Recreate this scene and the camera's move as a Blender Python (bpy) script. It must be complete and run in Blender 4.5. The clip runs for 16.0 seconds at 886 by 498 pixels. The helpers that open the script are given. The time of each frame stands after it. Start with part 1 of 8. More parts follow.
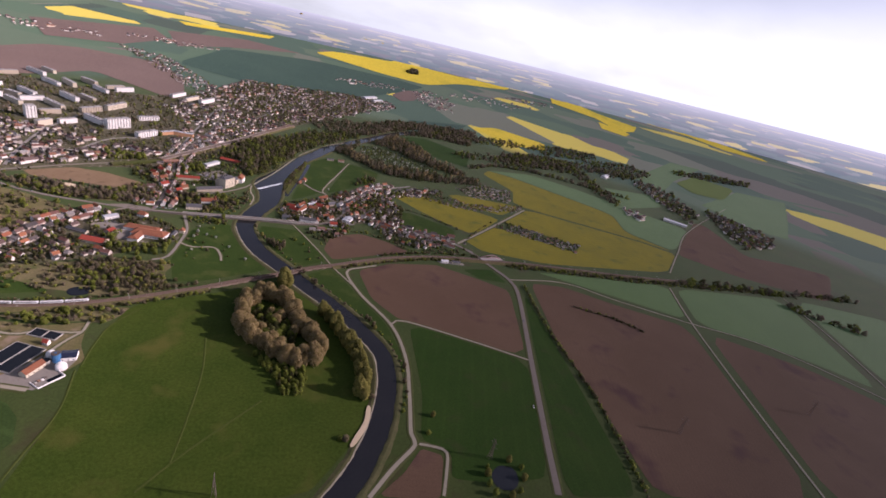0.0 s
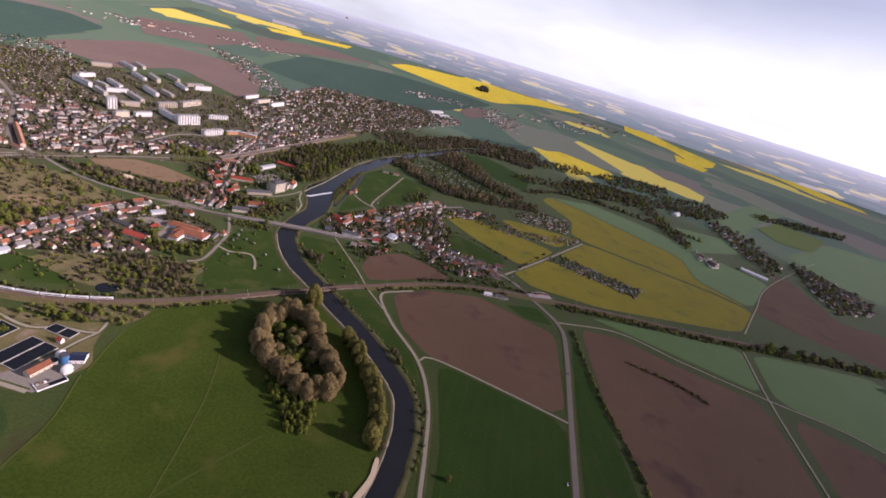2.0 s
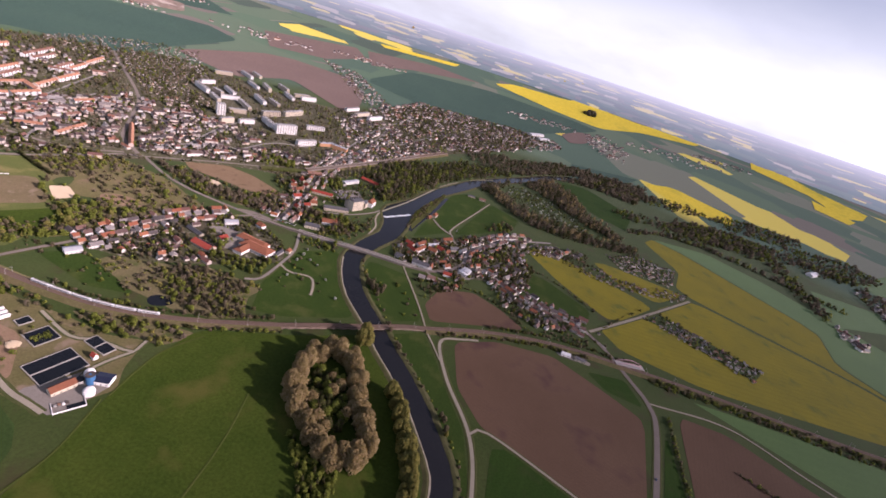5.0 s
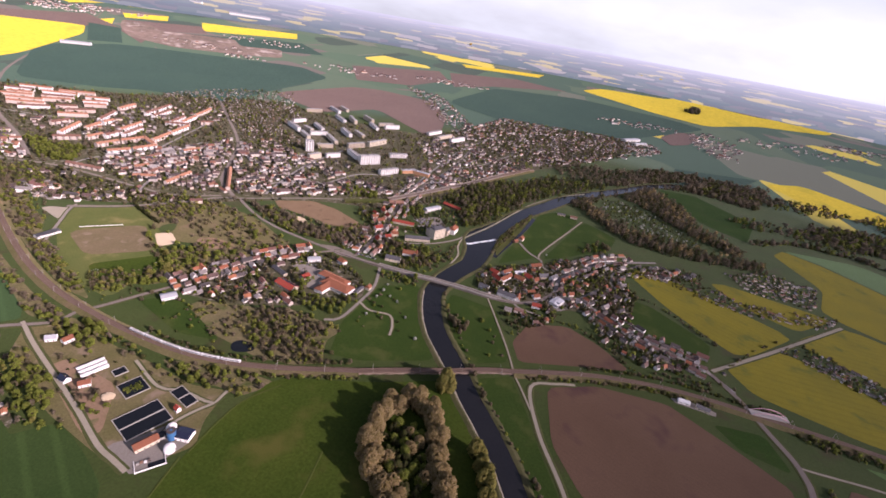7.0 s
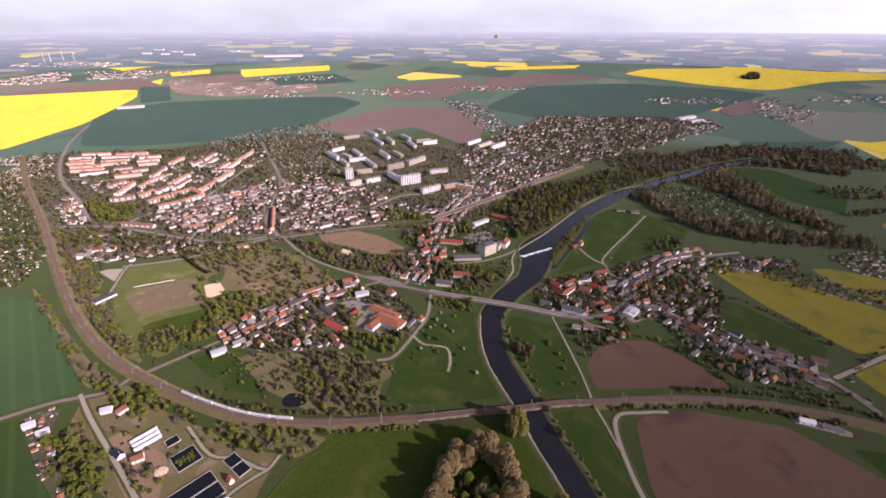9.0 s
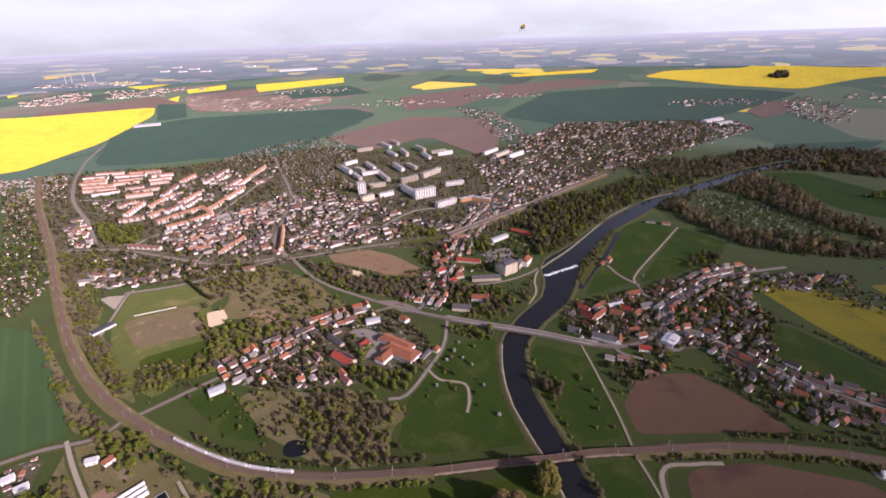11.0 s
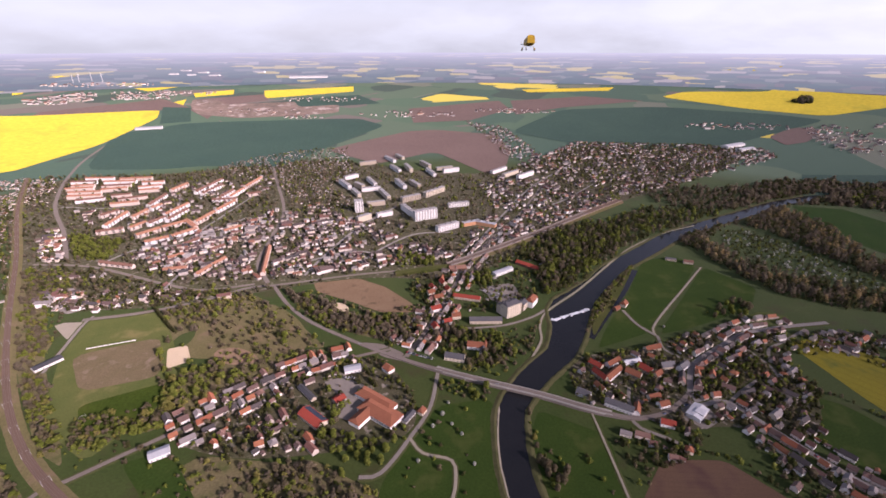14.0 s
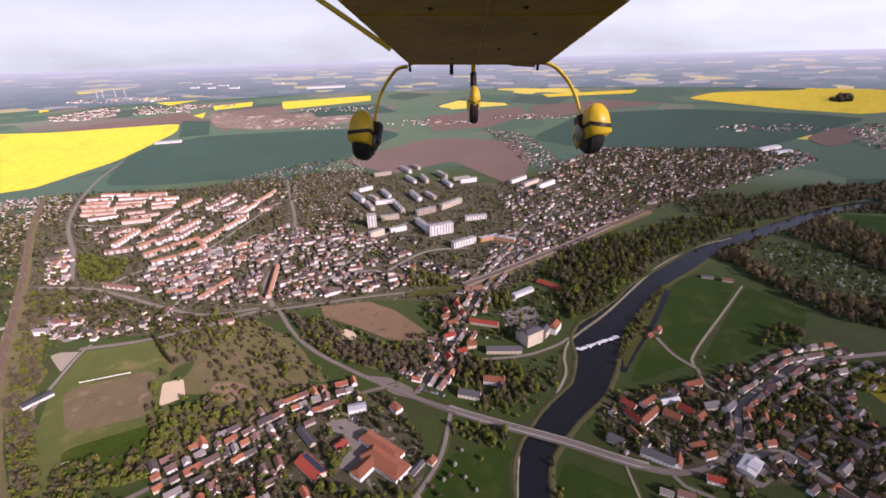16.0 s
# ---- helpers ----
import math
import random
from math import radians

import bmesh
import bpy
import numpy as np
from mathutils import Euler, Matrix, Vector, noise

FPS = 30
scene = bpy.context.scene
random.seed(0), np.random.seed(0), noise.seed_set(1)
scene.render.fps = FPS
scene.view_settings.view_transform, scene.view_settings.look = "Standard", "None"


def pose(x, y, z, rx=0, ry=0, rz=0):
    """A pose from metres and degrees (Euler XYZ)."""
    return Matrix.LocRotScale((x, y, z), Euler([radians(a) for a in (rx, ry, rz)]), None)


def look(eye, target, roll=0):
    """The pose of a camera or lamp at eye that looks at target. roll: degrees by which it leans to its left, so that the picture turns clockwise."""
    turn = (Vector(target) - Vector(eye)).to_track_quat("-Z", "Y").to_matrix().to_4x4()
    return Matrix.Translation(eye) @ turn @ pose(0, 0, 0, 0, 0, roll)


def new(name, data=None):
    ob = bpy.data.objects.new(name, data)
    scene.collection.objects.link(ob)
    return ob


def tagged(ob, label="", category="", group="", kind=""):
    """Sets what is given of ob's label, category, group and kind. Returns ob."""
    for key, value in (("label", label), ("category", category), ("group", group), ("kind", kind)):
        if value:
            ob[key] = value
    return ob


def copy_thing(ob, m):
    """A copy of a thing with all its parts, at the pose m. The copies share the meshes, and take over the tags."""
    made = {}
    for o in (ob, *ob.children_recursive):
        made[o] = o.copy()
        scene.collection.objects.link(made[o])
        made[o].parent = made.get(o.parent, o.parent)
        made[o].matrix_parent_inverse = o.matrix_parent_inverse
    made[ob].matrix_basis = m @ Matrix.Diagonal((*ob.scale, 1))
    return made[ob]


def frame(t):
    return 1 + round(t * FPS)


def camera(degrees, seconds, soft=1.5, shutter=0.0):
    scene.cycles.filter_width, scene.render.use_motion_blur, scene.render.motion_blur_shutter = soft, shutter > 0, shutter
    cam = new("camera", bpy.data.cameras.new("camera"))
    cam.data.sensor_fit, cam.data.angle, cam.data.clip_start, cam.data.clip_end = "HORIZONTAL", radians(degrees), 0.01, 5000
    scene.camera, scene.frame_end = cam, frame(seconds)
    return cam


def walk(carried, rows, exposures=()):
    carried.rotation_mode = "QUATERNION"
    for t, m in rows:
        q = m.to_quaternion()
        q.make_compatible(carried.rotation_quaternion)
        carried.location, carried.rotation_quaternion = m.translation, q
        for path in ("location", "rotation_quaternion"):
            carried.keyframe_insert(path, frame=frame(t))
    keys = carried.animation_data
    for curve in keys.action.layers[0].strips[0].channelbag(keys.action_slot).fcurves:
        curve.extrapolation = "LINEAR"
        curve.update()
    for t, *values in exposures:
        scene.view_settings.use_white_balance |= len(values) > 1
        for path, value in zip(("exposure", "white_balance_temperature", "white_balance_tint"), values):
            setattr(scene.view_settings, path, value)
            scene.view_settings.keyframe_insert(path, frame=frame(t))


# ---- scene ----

# ================= camera =================
cam = camera(88.0, 16.0, soft=1.65)


def gaze(x, y, z, yaw, pitch, roll):
    """Camera pose: yaw to the left from +y, pitch up, roll about the view axis, in degrees."""
    return pose(x, y, z, 0, 0, yaw) @ pose(0, 0, 0, 90 + pitch, 0, 0) @ pose(0, 0, 0, 0, 0, roll)


PATH = [
    (0.0, -148.1, -266.3, 415.3, -40.34, -24.02, 13.69),
    (0.5, -133.8, -253.6, 416.1, -38.05, -24.18, 13.66),
    (1.0, -120.4, -240.5, 416.4, -35.79, -24.11, 12.92),
    (1.5, -107.2, -227.8, 416.4, -33.87, -24.09, 14.02),
    (2.0, -94.8, -215.2, 415.6, -32.67, -24.00, 16.79),
    (2.5, -83.0, -201.9, 415.0, -30.80, -24.49, 16.69),
    (3.0, -71.8, -187.6, 414.7, -27.81, -24.20, 16.14),
    (3.5, -61.2, -173.4, 414.9, -25.30, -24.47, 16.74),
    (4.0, -52.1, -157.7, 415.2, -23.51, -24.91, 17.16),
    (6.5, -12.6, -77.0, 420.6, -12.26, -26.33, 14.63),
    (7.0, -8.7, -62.3, 418.3, -7.59, -26.40, 10.24),
    (7.5, -5.4, -47.3, 416.4, -3.27, -26.35, 5.59),
    (8.0, -2.5, -31.7, 414.7, 0.19, -26.25, 0.65),
    (8.5, -0.5, -15.7, 413.0, 0.81, -26.18, -0.36),
    (9.0, 0.7, 0.4, 411.4, -0.04, -25.98, 0.09),
    (11.5, 5.3, 80.8, 404.9, 2.88, -24.90, -2.05),
    (12.0, 7.8, 97.4, 405.3, 0.94, -25.09, 0.19),
    (12.5, 10.4, 114.5, 406.0, 1.09, -24.71, -0.28),
    (13.0, 12.8, 131.8, 406.9, 2.18, -24.17, -0.66),
    (13.5, 15.1, 148.7, 407.0, 2.70, -24.01, 0.81),
    (14.0, 17.6, 164.8, 406.2, 3.39, -23.73, 0.05),
    (14.5, 19.7, 180.7, 405.4, 4.69, -23.43, -1.72),
    (15.0, 21.6, 196.5, 405.1, 5.55, -23.32, -2.07),
    (15.5, 23.5, 212.8, 405.5, 6.21, -22.99, -1.78),
    (16.0, 25.2, 229.8, 406.5, 6.24, -23.01, -1.63),
]

walk(cam, [(row[0], gaze(*row[1:])) for row in PATH], exposures=[(0.0, -0.1, 6300, 41), (6.5, 0.02, 6300, 43), (16.0, -0.12, 6250, 43)])

# ================= sky and sun =================
SUN_AZIMUTH = radians(125)          # clockwise from +y
SUN_HEIGHT = radians(25)
world = bpy.data.worlds.new("sky")
scene.world = world
world.use_nodes = True
wt = world.node_tree
sky = wt.nodes.new("ShaderNodeTexSky")
sky.sky_type, sky.sun_disc = "NISHITA", False
sky.sun_elevation, sky.sun_rotation = SUN_HEIGHT, SUN_AZIMUTH
sky.altitude, sky.air_density, sky.dust_density, sky.ozone_density = 300, 1.0, 2.5, 1.0
back = wt.nodes["Background"]
back.inputs["Strength"].default_value = 0.112
# thin cloud veil over the whole dome
geo = wt.nodes.new("ShaderNodeTexCoord")
split = wt.nodes.new("ShaderNodeSeparateXYZ")
wt.links.new(geo.outputs["Generated"], split.inputs[0])
lift = wt.nodes.new("ShaderNodeMath"); lift.operation = "ADD"; lift.inputs[1].default_value = 0.3
wt.links.new(split.outputs["Z"], lift.inputs[0])
flat = wt.nodes.new("ShaderNodeVectorMath"); flat.operation = "DIVIDE"
wt.links.new(geo.outputs["Generated"], flat.inputs[0])
comb = wt.nodes.new("ShaderNodeCombineXYZ")
for i in range(3):
    wt.links.new(lift.outputs[0], comb.inputs[i])
wt.links.new(comb.outputs[0], flat.inputs[1])
cloud = wt.nodes.new("ShaderNodeTexNoise")
cloud.inputs["Scale"].default_value, cloud.inputs["Detail"].default_value, cloud.inputs["Roughness"].default_value = 1.6, 6.0, 0.52
wt.links.new(flat.outputs[0], cloud.inputs["Vector"])
veil = wt.nodes.new("ShaderNodeValToRGB")
veil.color_ramp.elements[0].position, veil.color_ramp.elements[0].color = 0.36, (0.80, 0.80, 0.80, 1)
veil.color_ramp.elements[1].position, veil.color_ramp.elements[1].color = 0.58, (0.98, 0.98, 0.98, 1)
wt.links.new(cloud.outputs["Fac"], veil.inputs[0])
mixsky = wt.nodes.new("ShaderNodeMix"); mixsky.data_type = "RGBA"
# the bank of cloud thins out above, where the blue shows through
thin = wt.nodes.new("ShaderNodeMapRange")
thin.inputs["From Min"].default_value, thin.inputs["From Max"].default_value = 0.07, 0.2
thin.inputs["To Min"].default_value, thin.inputs["To Max"].default_value = 1.0, 0.3
wt.links.new(split.outputs["Z"], thin.inputs["Value"])
cover = wt.nodes.new("ShaderNodeMath"); cover.operation = "MULTIPLY"
wt.links.new(veil.outputs[0], cover.inputs[0])
wt.links.new(thin.outputs[0], cover.inputs[1])
wt.links.new(cover.outputs[0], mixsky.inputs["Factor"])
wt.links.new(sky.outputs[0], mixsky.inputs["A"])
# the veil shines brighter round the sun
glow = wt.nodes.new("ShaderNodeVectorMath"); glow.operation = "DOT_PRODUCT"
wt.links.new(geo.outputs["Generated"], glow.inputs[0])
glow.inputs[1].default_value = (math.sin(SUN_AZIMUTH) * math.cos(SUN_HEIGHT), math.cos(SUN_AZIMUTH) * math.cos(SUN_HEIGHT), math.sin(SUN_HEIGHT))
halo = wt.nodes.new("ShaderNodeMapRange")
halo.inputs["From Min"].default_value, halo.inputs["From Max"].default_value = -0.3, 1.0
halo.inputs["To Min"].default_value, halo.inputs["To Max"].default_value = 0.92, 1.55
wt.links.new(glow.outputs["Value"], halo.inputs["Value"])
veil_light = wt.nodes.new("ShaderNodeVectorMath"); veil_light.operation = "SCALE"
veil_light.inputs[0].default_value = (9.9, 11.6, 11.3)
# and paler towards the horizon than overhead
rise_curve = wt.nodes.new("ShaderNodeValToRGB")
wt.links.new(split.outputs["Z"], rise_curve.inputs[0])
for k, (p, v) in enumerate(((0.0, 0.74), (0.05, 0.86), (0.2, 0.74), (0.5, 0.38), (1.0, 0.28))):
    e = rise_curve.color_ramp.elements[k] if k < 2 else rise_curve.color_ramp.elements.new(p)
    e.position, e.color = p, (v, v, v, 1)
both = wt.nodes.new("ShaderNodeMath"); both.operation = "MULTIPLY"
wt.links.new(halo.outputs[0], both.inputs[0])
wt.links.new(rise_curve.outputs[0], both.inputs[1])
wt.links.new(both.outputs[0], veil_light.inputs["Scale"])
wt.links.new(veil_light.outputs[0], mixsky.inputs["B"])
wt.links.new(mixsky.outputs["Result"], back.inputs["Color"])

sun = new("sun", bpy.data.lights.new("sun", "SUN"))
sun.data.energy, sun.data.angle, sun.data.color = 4.8, radians(0.6), (1.0, 0.94, 0.84)
away = Vector((math.sin(SUN_AZIMUTH) * math.cos(SUN_HEIGHT), math.cos(SUN_AZIMUTH) * math.cos(SUN_HEIGHT), math.sin(SUN_HEIGHT)))
sun.matrix_world = look(away * 900, (0, 0, 0))

# ================= materials =================


def surface(name, base, second, scale=0.02, fine=0.6, amount=0.6, rough=0.9, bump=0.3, lines=0.0, line_dark=0.75, per_object=0.0, per_island=0.0, spots=None, gloss=0.2, metal=0.0, haze_sheen=0.0):
    """A matt or glossy surface with large patches, fine grain, optional drill lines, and variation per object or per piece."""
    m = bpy.data.materials.new(name)
    m.use_nodes = True
    t = m.node_tree
    b = t.nodes["Principled BSDF"]
    b.inputs["Roughness"].default_value, b.inputs["Metallic"].default_value = rough, metal
    b.inputs["Specular IOR Level"].default_value = gloss * (0.3 if rough > 0.8 else 1.0)
    # tinted grazing sheen added to imitate haze, stronger on distant ground
    b.inputs["Sheen Tint"].default_value = (0.8, 1.0, 0.85, 1) if base[1] > base[0] else (1.0, 0.9, 0.85, 1)
    b.inputs["Sheen Weight"].default_value, b.inputs["Sheen Roughness"].default_value = haze_sheen, 0.42
    if rough > 0.7:
        b.inputs["Diffuse Roughness"].default_value = 1.0
    tc = t.nodes.new("ShaderNodeTexCoord")

    def grain(s, detail, rough_=0.6):
        n = t.nodes.new("ShaderNodeTexNoise")
        n.inputs["Scale"].default_value, n.inputs["Detail"].default_value, n.inputs["Roughness"].default_value = s, detail, rough_
        t.links.new(tc.outputs["Object"], n.inputs["Vector"])
        return n

    def ramp(src, lo, hi, a=0.0, z=1.0):
        r = t.nodes.new("ShaderNodeMapRange")
        r.inputs["From Min"].default_value, r.inputs["From Max"].default_value = lo, hi
        r.inputs["To Min"].default_value, r.inputs["To Max"].default_value = a, z
        t.links.new(src, r.inputs["Value"])
        return r.outputs[0]

    def blend(fac, a, c, mode="MIX"):
        x = t.nodes.new("ShaderNodeMix")
        x.data_type, x.blend_type = "RGBA", mode
        for sock, v in (("Factor", fac), ("A", a), ("B", c)):
            if isinstance(v, (int, float)):
                x.inputs[sock].default_value = v
            elif isinstance(v, tuple):
                x.inputs[sock].default_value = (*v, 1)
            else:
                t.links.new(v, x.inputs[sock])
        return x.outputs["Result"]

    big, small = grain(scale, 5), grain(fine, 6, 0.7)
    col = blend(ramp(big.outputs["Fac"], 0.5 - 0.22, 0.5 + 0.22, 0.0, amount + 0.25), base, second)
    grey = t.nodes.new("ShaderNodeCombineColor")
    v = ramp(small.outputs["Fac"], 0.25, 0.75, 1 - 0.45 * amount, 1 + 0.45 * amount)
    for i in range(3):
        t.links.new(v, grey.inputs[i])
    col = blend(1.0, col, grey.outputs[0], "MULTIPLY")
    if spots:
        n = grain(spots[1], 3)
        col = blend(ramp(n.outputs["Fac"], 0.56, 0.7), col, spots[0])
    if lines:
        w = t.nodes.new("ShaderNodeTexWave")
        w.bands_direction = "Y"
        w.inputs["Scale"].default_value, w.inputs["Distortion"].default_value, w.inputs["Detail"].default_value = 0.314 / lines, 0.6, 2
        w.inputs["Detail Scale"].default_value = 0.05
        t.links.new(tc.outputs["Object"], w.inputs["Vector"])
        f = ramp(w.outputs["Fac"], 0.75, 1.0, 0, 1)
        col = blend(f, col, blend(1.0, col, (line_dark, line_dark, line_dark), "MULTIPLY"))
    for amt, node, out in ((per_object, "ShaderNodeObjectInfo", "Random"), (per_island, "ShaderNodeNewGeometry", "Random Per Island")):
        if amt:
            o = t.nodes.new(node)
            hs = t.nodes.new("ShaderNodeHueSaturation")
            t.links.new(ramp(o.outputs[out], 0, 1, 1 - amt, 1 + amt), hs.inputs["Value"])
            t.links.new(ramp(o.outputs[out], 0, 1, 0.5 - 0.04 * amt, 0.5 + 0.04 * amt), hs.inputs["Hue"])
            t.links.new(col, hs.inputs["Color"])
            col = hs.outputs[0]
    t.links.new(col, b.inputs["Base Color"])
    if bump:
        bp = t.nodes.new("ShaderNodeBump")
        bp.inputs["Strength"].default_value, bp.inputs["Distance"].default_value = bump, 0.4 / max(fine, 0.05)
        t.links.new(small.outputs["Fac"], bp.inputs["Height"])
        t.links.new(bp.outputs[0], b.inputs["Normal"])
    return m


def varied(name, colours, rough=0.8, island=True, fine=2.0, grain_amount=0.25, gloss=0.2):
    """One of several colours, chosen at random for each loose piece or for each object, with grain."""
    m = bpy.data.materials.new(name)
    m.use_nodes = True
    t = m.node_tree
    b = t.nodes["Principled BSDF"]
    b.inputs["Roughness"].default_value = rough
    b.inputs["Specular IOR Level"].default_value = gloss
    b.inputs["Diffuse Roughness"].default_value = 1.0 if rough > 0.7 else 0.0
    src = t.nodes.new("ShaderNodeNewGeometry" if island else "ShaderNodeObjectInfo")
    r = t.nodes.new("ShaderNodeValToRGB")
    r.color_ramp.interpolation = "CONSTANT"
    while len(r.color_ramp.elements) < len(colours):
        r.color_ramp.elements.new(0.5)
    for i, c in enumerate(colours):
        r.color_ramp.elements[i].position, r.color_ramp.elements[i].color = i / len(colours), (*c, 1)
    t.links.new(src.outputs["Random Per Island" if island else "Random"], r.inputs[0])
    tc = t.nodes.new("ShaderNodeTexCoord")
    n = t.nodes.new("ShaderNodeTexNoise")
    n.inputs["Scale"].default_value, n.inputs["Detail"].default_value = fine, 6
    t.links.new(tc.outputs["Object"], n.inputs["Vector"])
    mr = t.nodes.new("ShaderNodeMapRange")
    mr.inputs["From Min"].default_value, mr.inputs["From Max"].default_value = 0.25, 0.75
    mr.inputs["To Min"].default_value, mr.inputs["To Max"].default_value = 1 - grain_amount, 1 + grain_amount
    t.links.new(n.outputs["Fac"], mr.inputs["Value"])
    x = t.nodes.new("ShaderNodeMix")
    x.data_type, x.blend_type = "RGBA", "MULTIPLY"
    x.inputs["Factor"].default_value = 1
    cc = t.nodes.new("ShaderNodeCombineColor")
    for i in range(3):
        t.links.new(mr.outputs[0], cc.inputs[i])
    t.links.new(r.outputs[0], x.inputs["A"])
    t.links.new(cc.outputs[0], x.inputs["B"])
    t.links.new(x.outputs["Result"], b.inputs["Base Color"])
    return m


GRASS = surface("meadow_grass", (0.05, 0.062, 0.015), (0.09, 0.086, 0.03), 0.012, 0.35, 0.5, spots=((0.13, 0.105, 0.042), 0.009), haze_sheen=0.021)
MEADOW = surface("pasture", (0.030, 0.054, 0.007), (0.052, 0.075, 0.011), 0.016, 0.3, 0.7, spots=((0.08, 0.084, 0.018), 0.013), haze_sheen=0.011)
MEADOW_DARK = surface("lush_meadow", (0.024, 0.049, 0.009), (0.038, 0.064, 0.012), 0.018, 0.4, 0.6, spots=((0.06, 0.075, 0.02), 0.02), haze_sheen=0.011)
WHEAT = surface("young_wheat", (0.018, 0.046, 0.007), (0.029, 0.059, 0.010), 0.012, 0.4, 0.6, lines=18, line_dark=1.06, spots=((0.03, 0.048, 0.012), 0.03), haze_sheen=0.014)
WHEAT_LIGHT = surface("pale_young_wheat", (0.055, 0.112, 0.026), (0.072, 0.135, 0.034), 0.008, 0.4, 0.5, lines=18, line_dark=1.05, haze_sheen=0.12)
LIME = surface("fresh_crop", (0.09, 0.135, 0.02), (0.115, 0.155, 0.025), 0.01, 0.3, 0.3, haze_sheen=0.042)
WHEAT_PALE = surface("wheat_with_tramlines", (0.036, 0.072, 0.026), (0.05, 0.09, 0.033), 0.012, 0.4, 0.4, lines=24, line_dark=1.16, haze_sheen=0.028)
WHEAT_MID = surface("green_wheat_with_tracks", (0.028, 0.054, 0.014), (0.042, 0.07, 0.02), 0.012, 0.4, 0.5, lines=24, line_dark=1.22)
PITCH = surface("worn_pitch_turf", (0.165, 0.125, 0.075), (0.115, 0.10, 0.048), 0.03, 0.5, 0.6, spots=((0.21, 0.16, 0.115), 0.05))
WORN = surface("worn_grass", (0.07, 0.09, 0.026), (0.09, 0.105, 0.034), 0.05, 0.5, 0.4)
TRACK_GRASS = surface("trodden_grass", (0.05, 0.07, 0.014), (0.07, 0.08, 0.02), 0.05, 0.5, 0.5)
VERGE = surface("grass_verge", (0.055, 0.068, 0.022), (0.085, 0.088, 0.036), 0.04, 0.5, 0.5)
# wheat for distant fields, base colour paled and blued to paint in haze
WHEAT_HAZED = surface("young_wheat_hazed", (0.030, 0.066, 0.050), (0.041, 0.082, 0.058), 0.003, 0.1, 0.6, haze_sheen=0.042)
PLOUGH = surface("ploughed_soil", (0.102, 0.062, 0.039), (0.14, 0.088, 0.057), 0.007, 0.7, 0.6, lines=6, line_dark=0.94, spots=((0.084, 0.047, 0.040), 0.012), haze_sheen=0.017)
# ploughed soil with distance haze put into its paler, greyer base colour
PLOUGH_HAZED = surface("ploughed_soil_hazed", (0.135, 0.094, 0.078), (0.17, 0.12, 0.10), 0.003, 0.1, 0.5, haze_sheen=0.042)
RAPE = surface("rapeseed_flower", (0.215, 0.185, 0.016), (0.15, 0.14, 0.018), 0.012, 0.5, 0.6, lines=14, line_dark=0.9, spots=((0.11, 0.125, 0.022), 0.02), haze_sheen=0.028)
# lit copy of the rapeseed: sunlit brightness put into the base colour
RAPE_FAR = surface("rapeseed_sunlit", (0.70, 0.54, 0.05), (0.62, 0.49, 0.05), 0.004, 0.05, 0.4, spots=((0.5, 0.42, 0.05), 0.006))
TOWN_SOIL = surface("town_gardens", (0.088, 0.075, 0.05), (0.06, 0.066, 0.028), 0.03, 0.3, 0.8, spots=((0.27, 0.235, 0.195), 0.12), haze_sheen=0.021)
PLOT = surface("building_plot_soil", (0.17, 0.115, 0.068), (0.215, 0.15, 0.092), 0.03, 0.5, 0.5, spots=((0.12, 0.085, 0.05), 0.05))
SCRUB = surface("dry_scrub", (0.112, 0.106, 0.042), (0.16, 0.13, 0.068), 0.03, 0.4, 0.7, spots=((0.17, 0.125, 0.075), 0.03))
BARE = surface("bare_soil", (0.21, 0.14, 0.085), (0.26, 0.18, 0.12), 0.03, 0.5, 0.5, spots=((0.12, 0.12, 0.05), 0.05))
UNDERGROWTH = surface("scrub_undergrowth", (0.108, 0.102, 0.043), (0.155, 0.128, 0.068), 0.025, 0.35, 0.8, spots=((0.07, 0.085, 0.026), 0.04))
DRY_LAWN = surface("dry_lawn", (0.10, 0.098, 0.036), (0.16, 0.13, 0.066), 0.03, 0.4, 0.7, spots=((0.22, 0.165, 0.115), 0.035))
QUARRY = surface("open_gravel", (0.27, 0.20, 0.16), (0.14, 0.115, 0.09), 0.008, 0.05, 0.8, spots=((0.42, 0.36, 0.31), 0.012))
SPORTS = surface("sports_turf", (0.075, 0.098, 0.028), (0.125, 0.128, 0.042), 0.02, 0.5, 0.5, spots=((0.17, 0.15, 0.06), 0.02))
BANK = surface("river_bank_growth", (0.06, 0.07, 0.025), (0.11, 0.10, 0.05), 0.06, 0.6, 0.7)
SAND = surface("sand", (0.52, 0.42, 0.28), (0.58, 0.48, 0.34), 0.1, 1.0, 0.2)
ASPHALT = surface("asphalt", (0.165, 0.14, 0.12), (0.20, 0.175, 0.15), 0.05, 0.8, 0.4, rough=0.85)
STREET = surface("pale_street", (0.22, 0.20, 0.185), (0.27, 0.25, 0.23), 0.05, 0.8, 0.4)
GRAVEL = surface("pale_gravel", (0.26, 0.235, 0.18), (0.32, 0.285, 0.22), 0.05, 1.0, 0.4)
PAVED = surface("paved_yard", (0.20, 0.18, 0.155), (0.25, 0.225, 0.195), 0.05, 0.6, 0.4)
BALLAST = surface("rail_ballast", (0.135, 0.093, 0.068), (0.17, 0.12, 0.09), 0.06, 1.2, 0.4)
STEEL = surface("worn_rail_steel", (0.16, 0.12, 0.10), (0.22, 0.18, 0.16), 0.5, 3.0, 0.3, rough=0.5, metal=0.6)
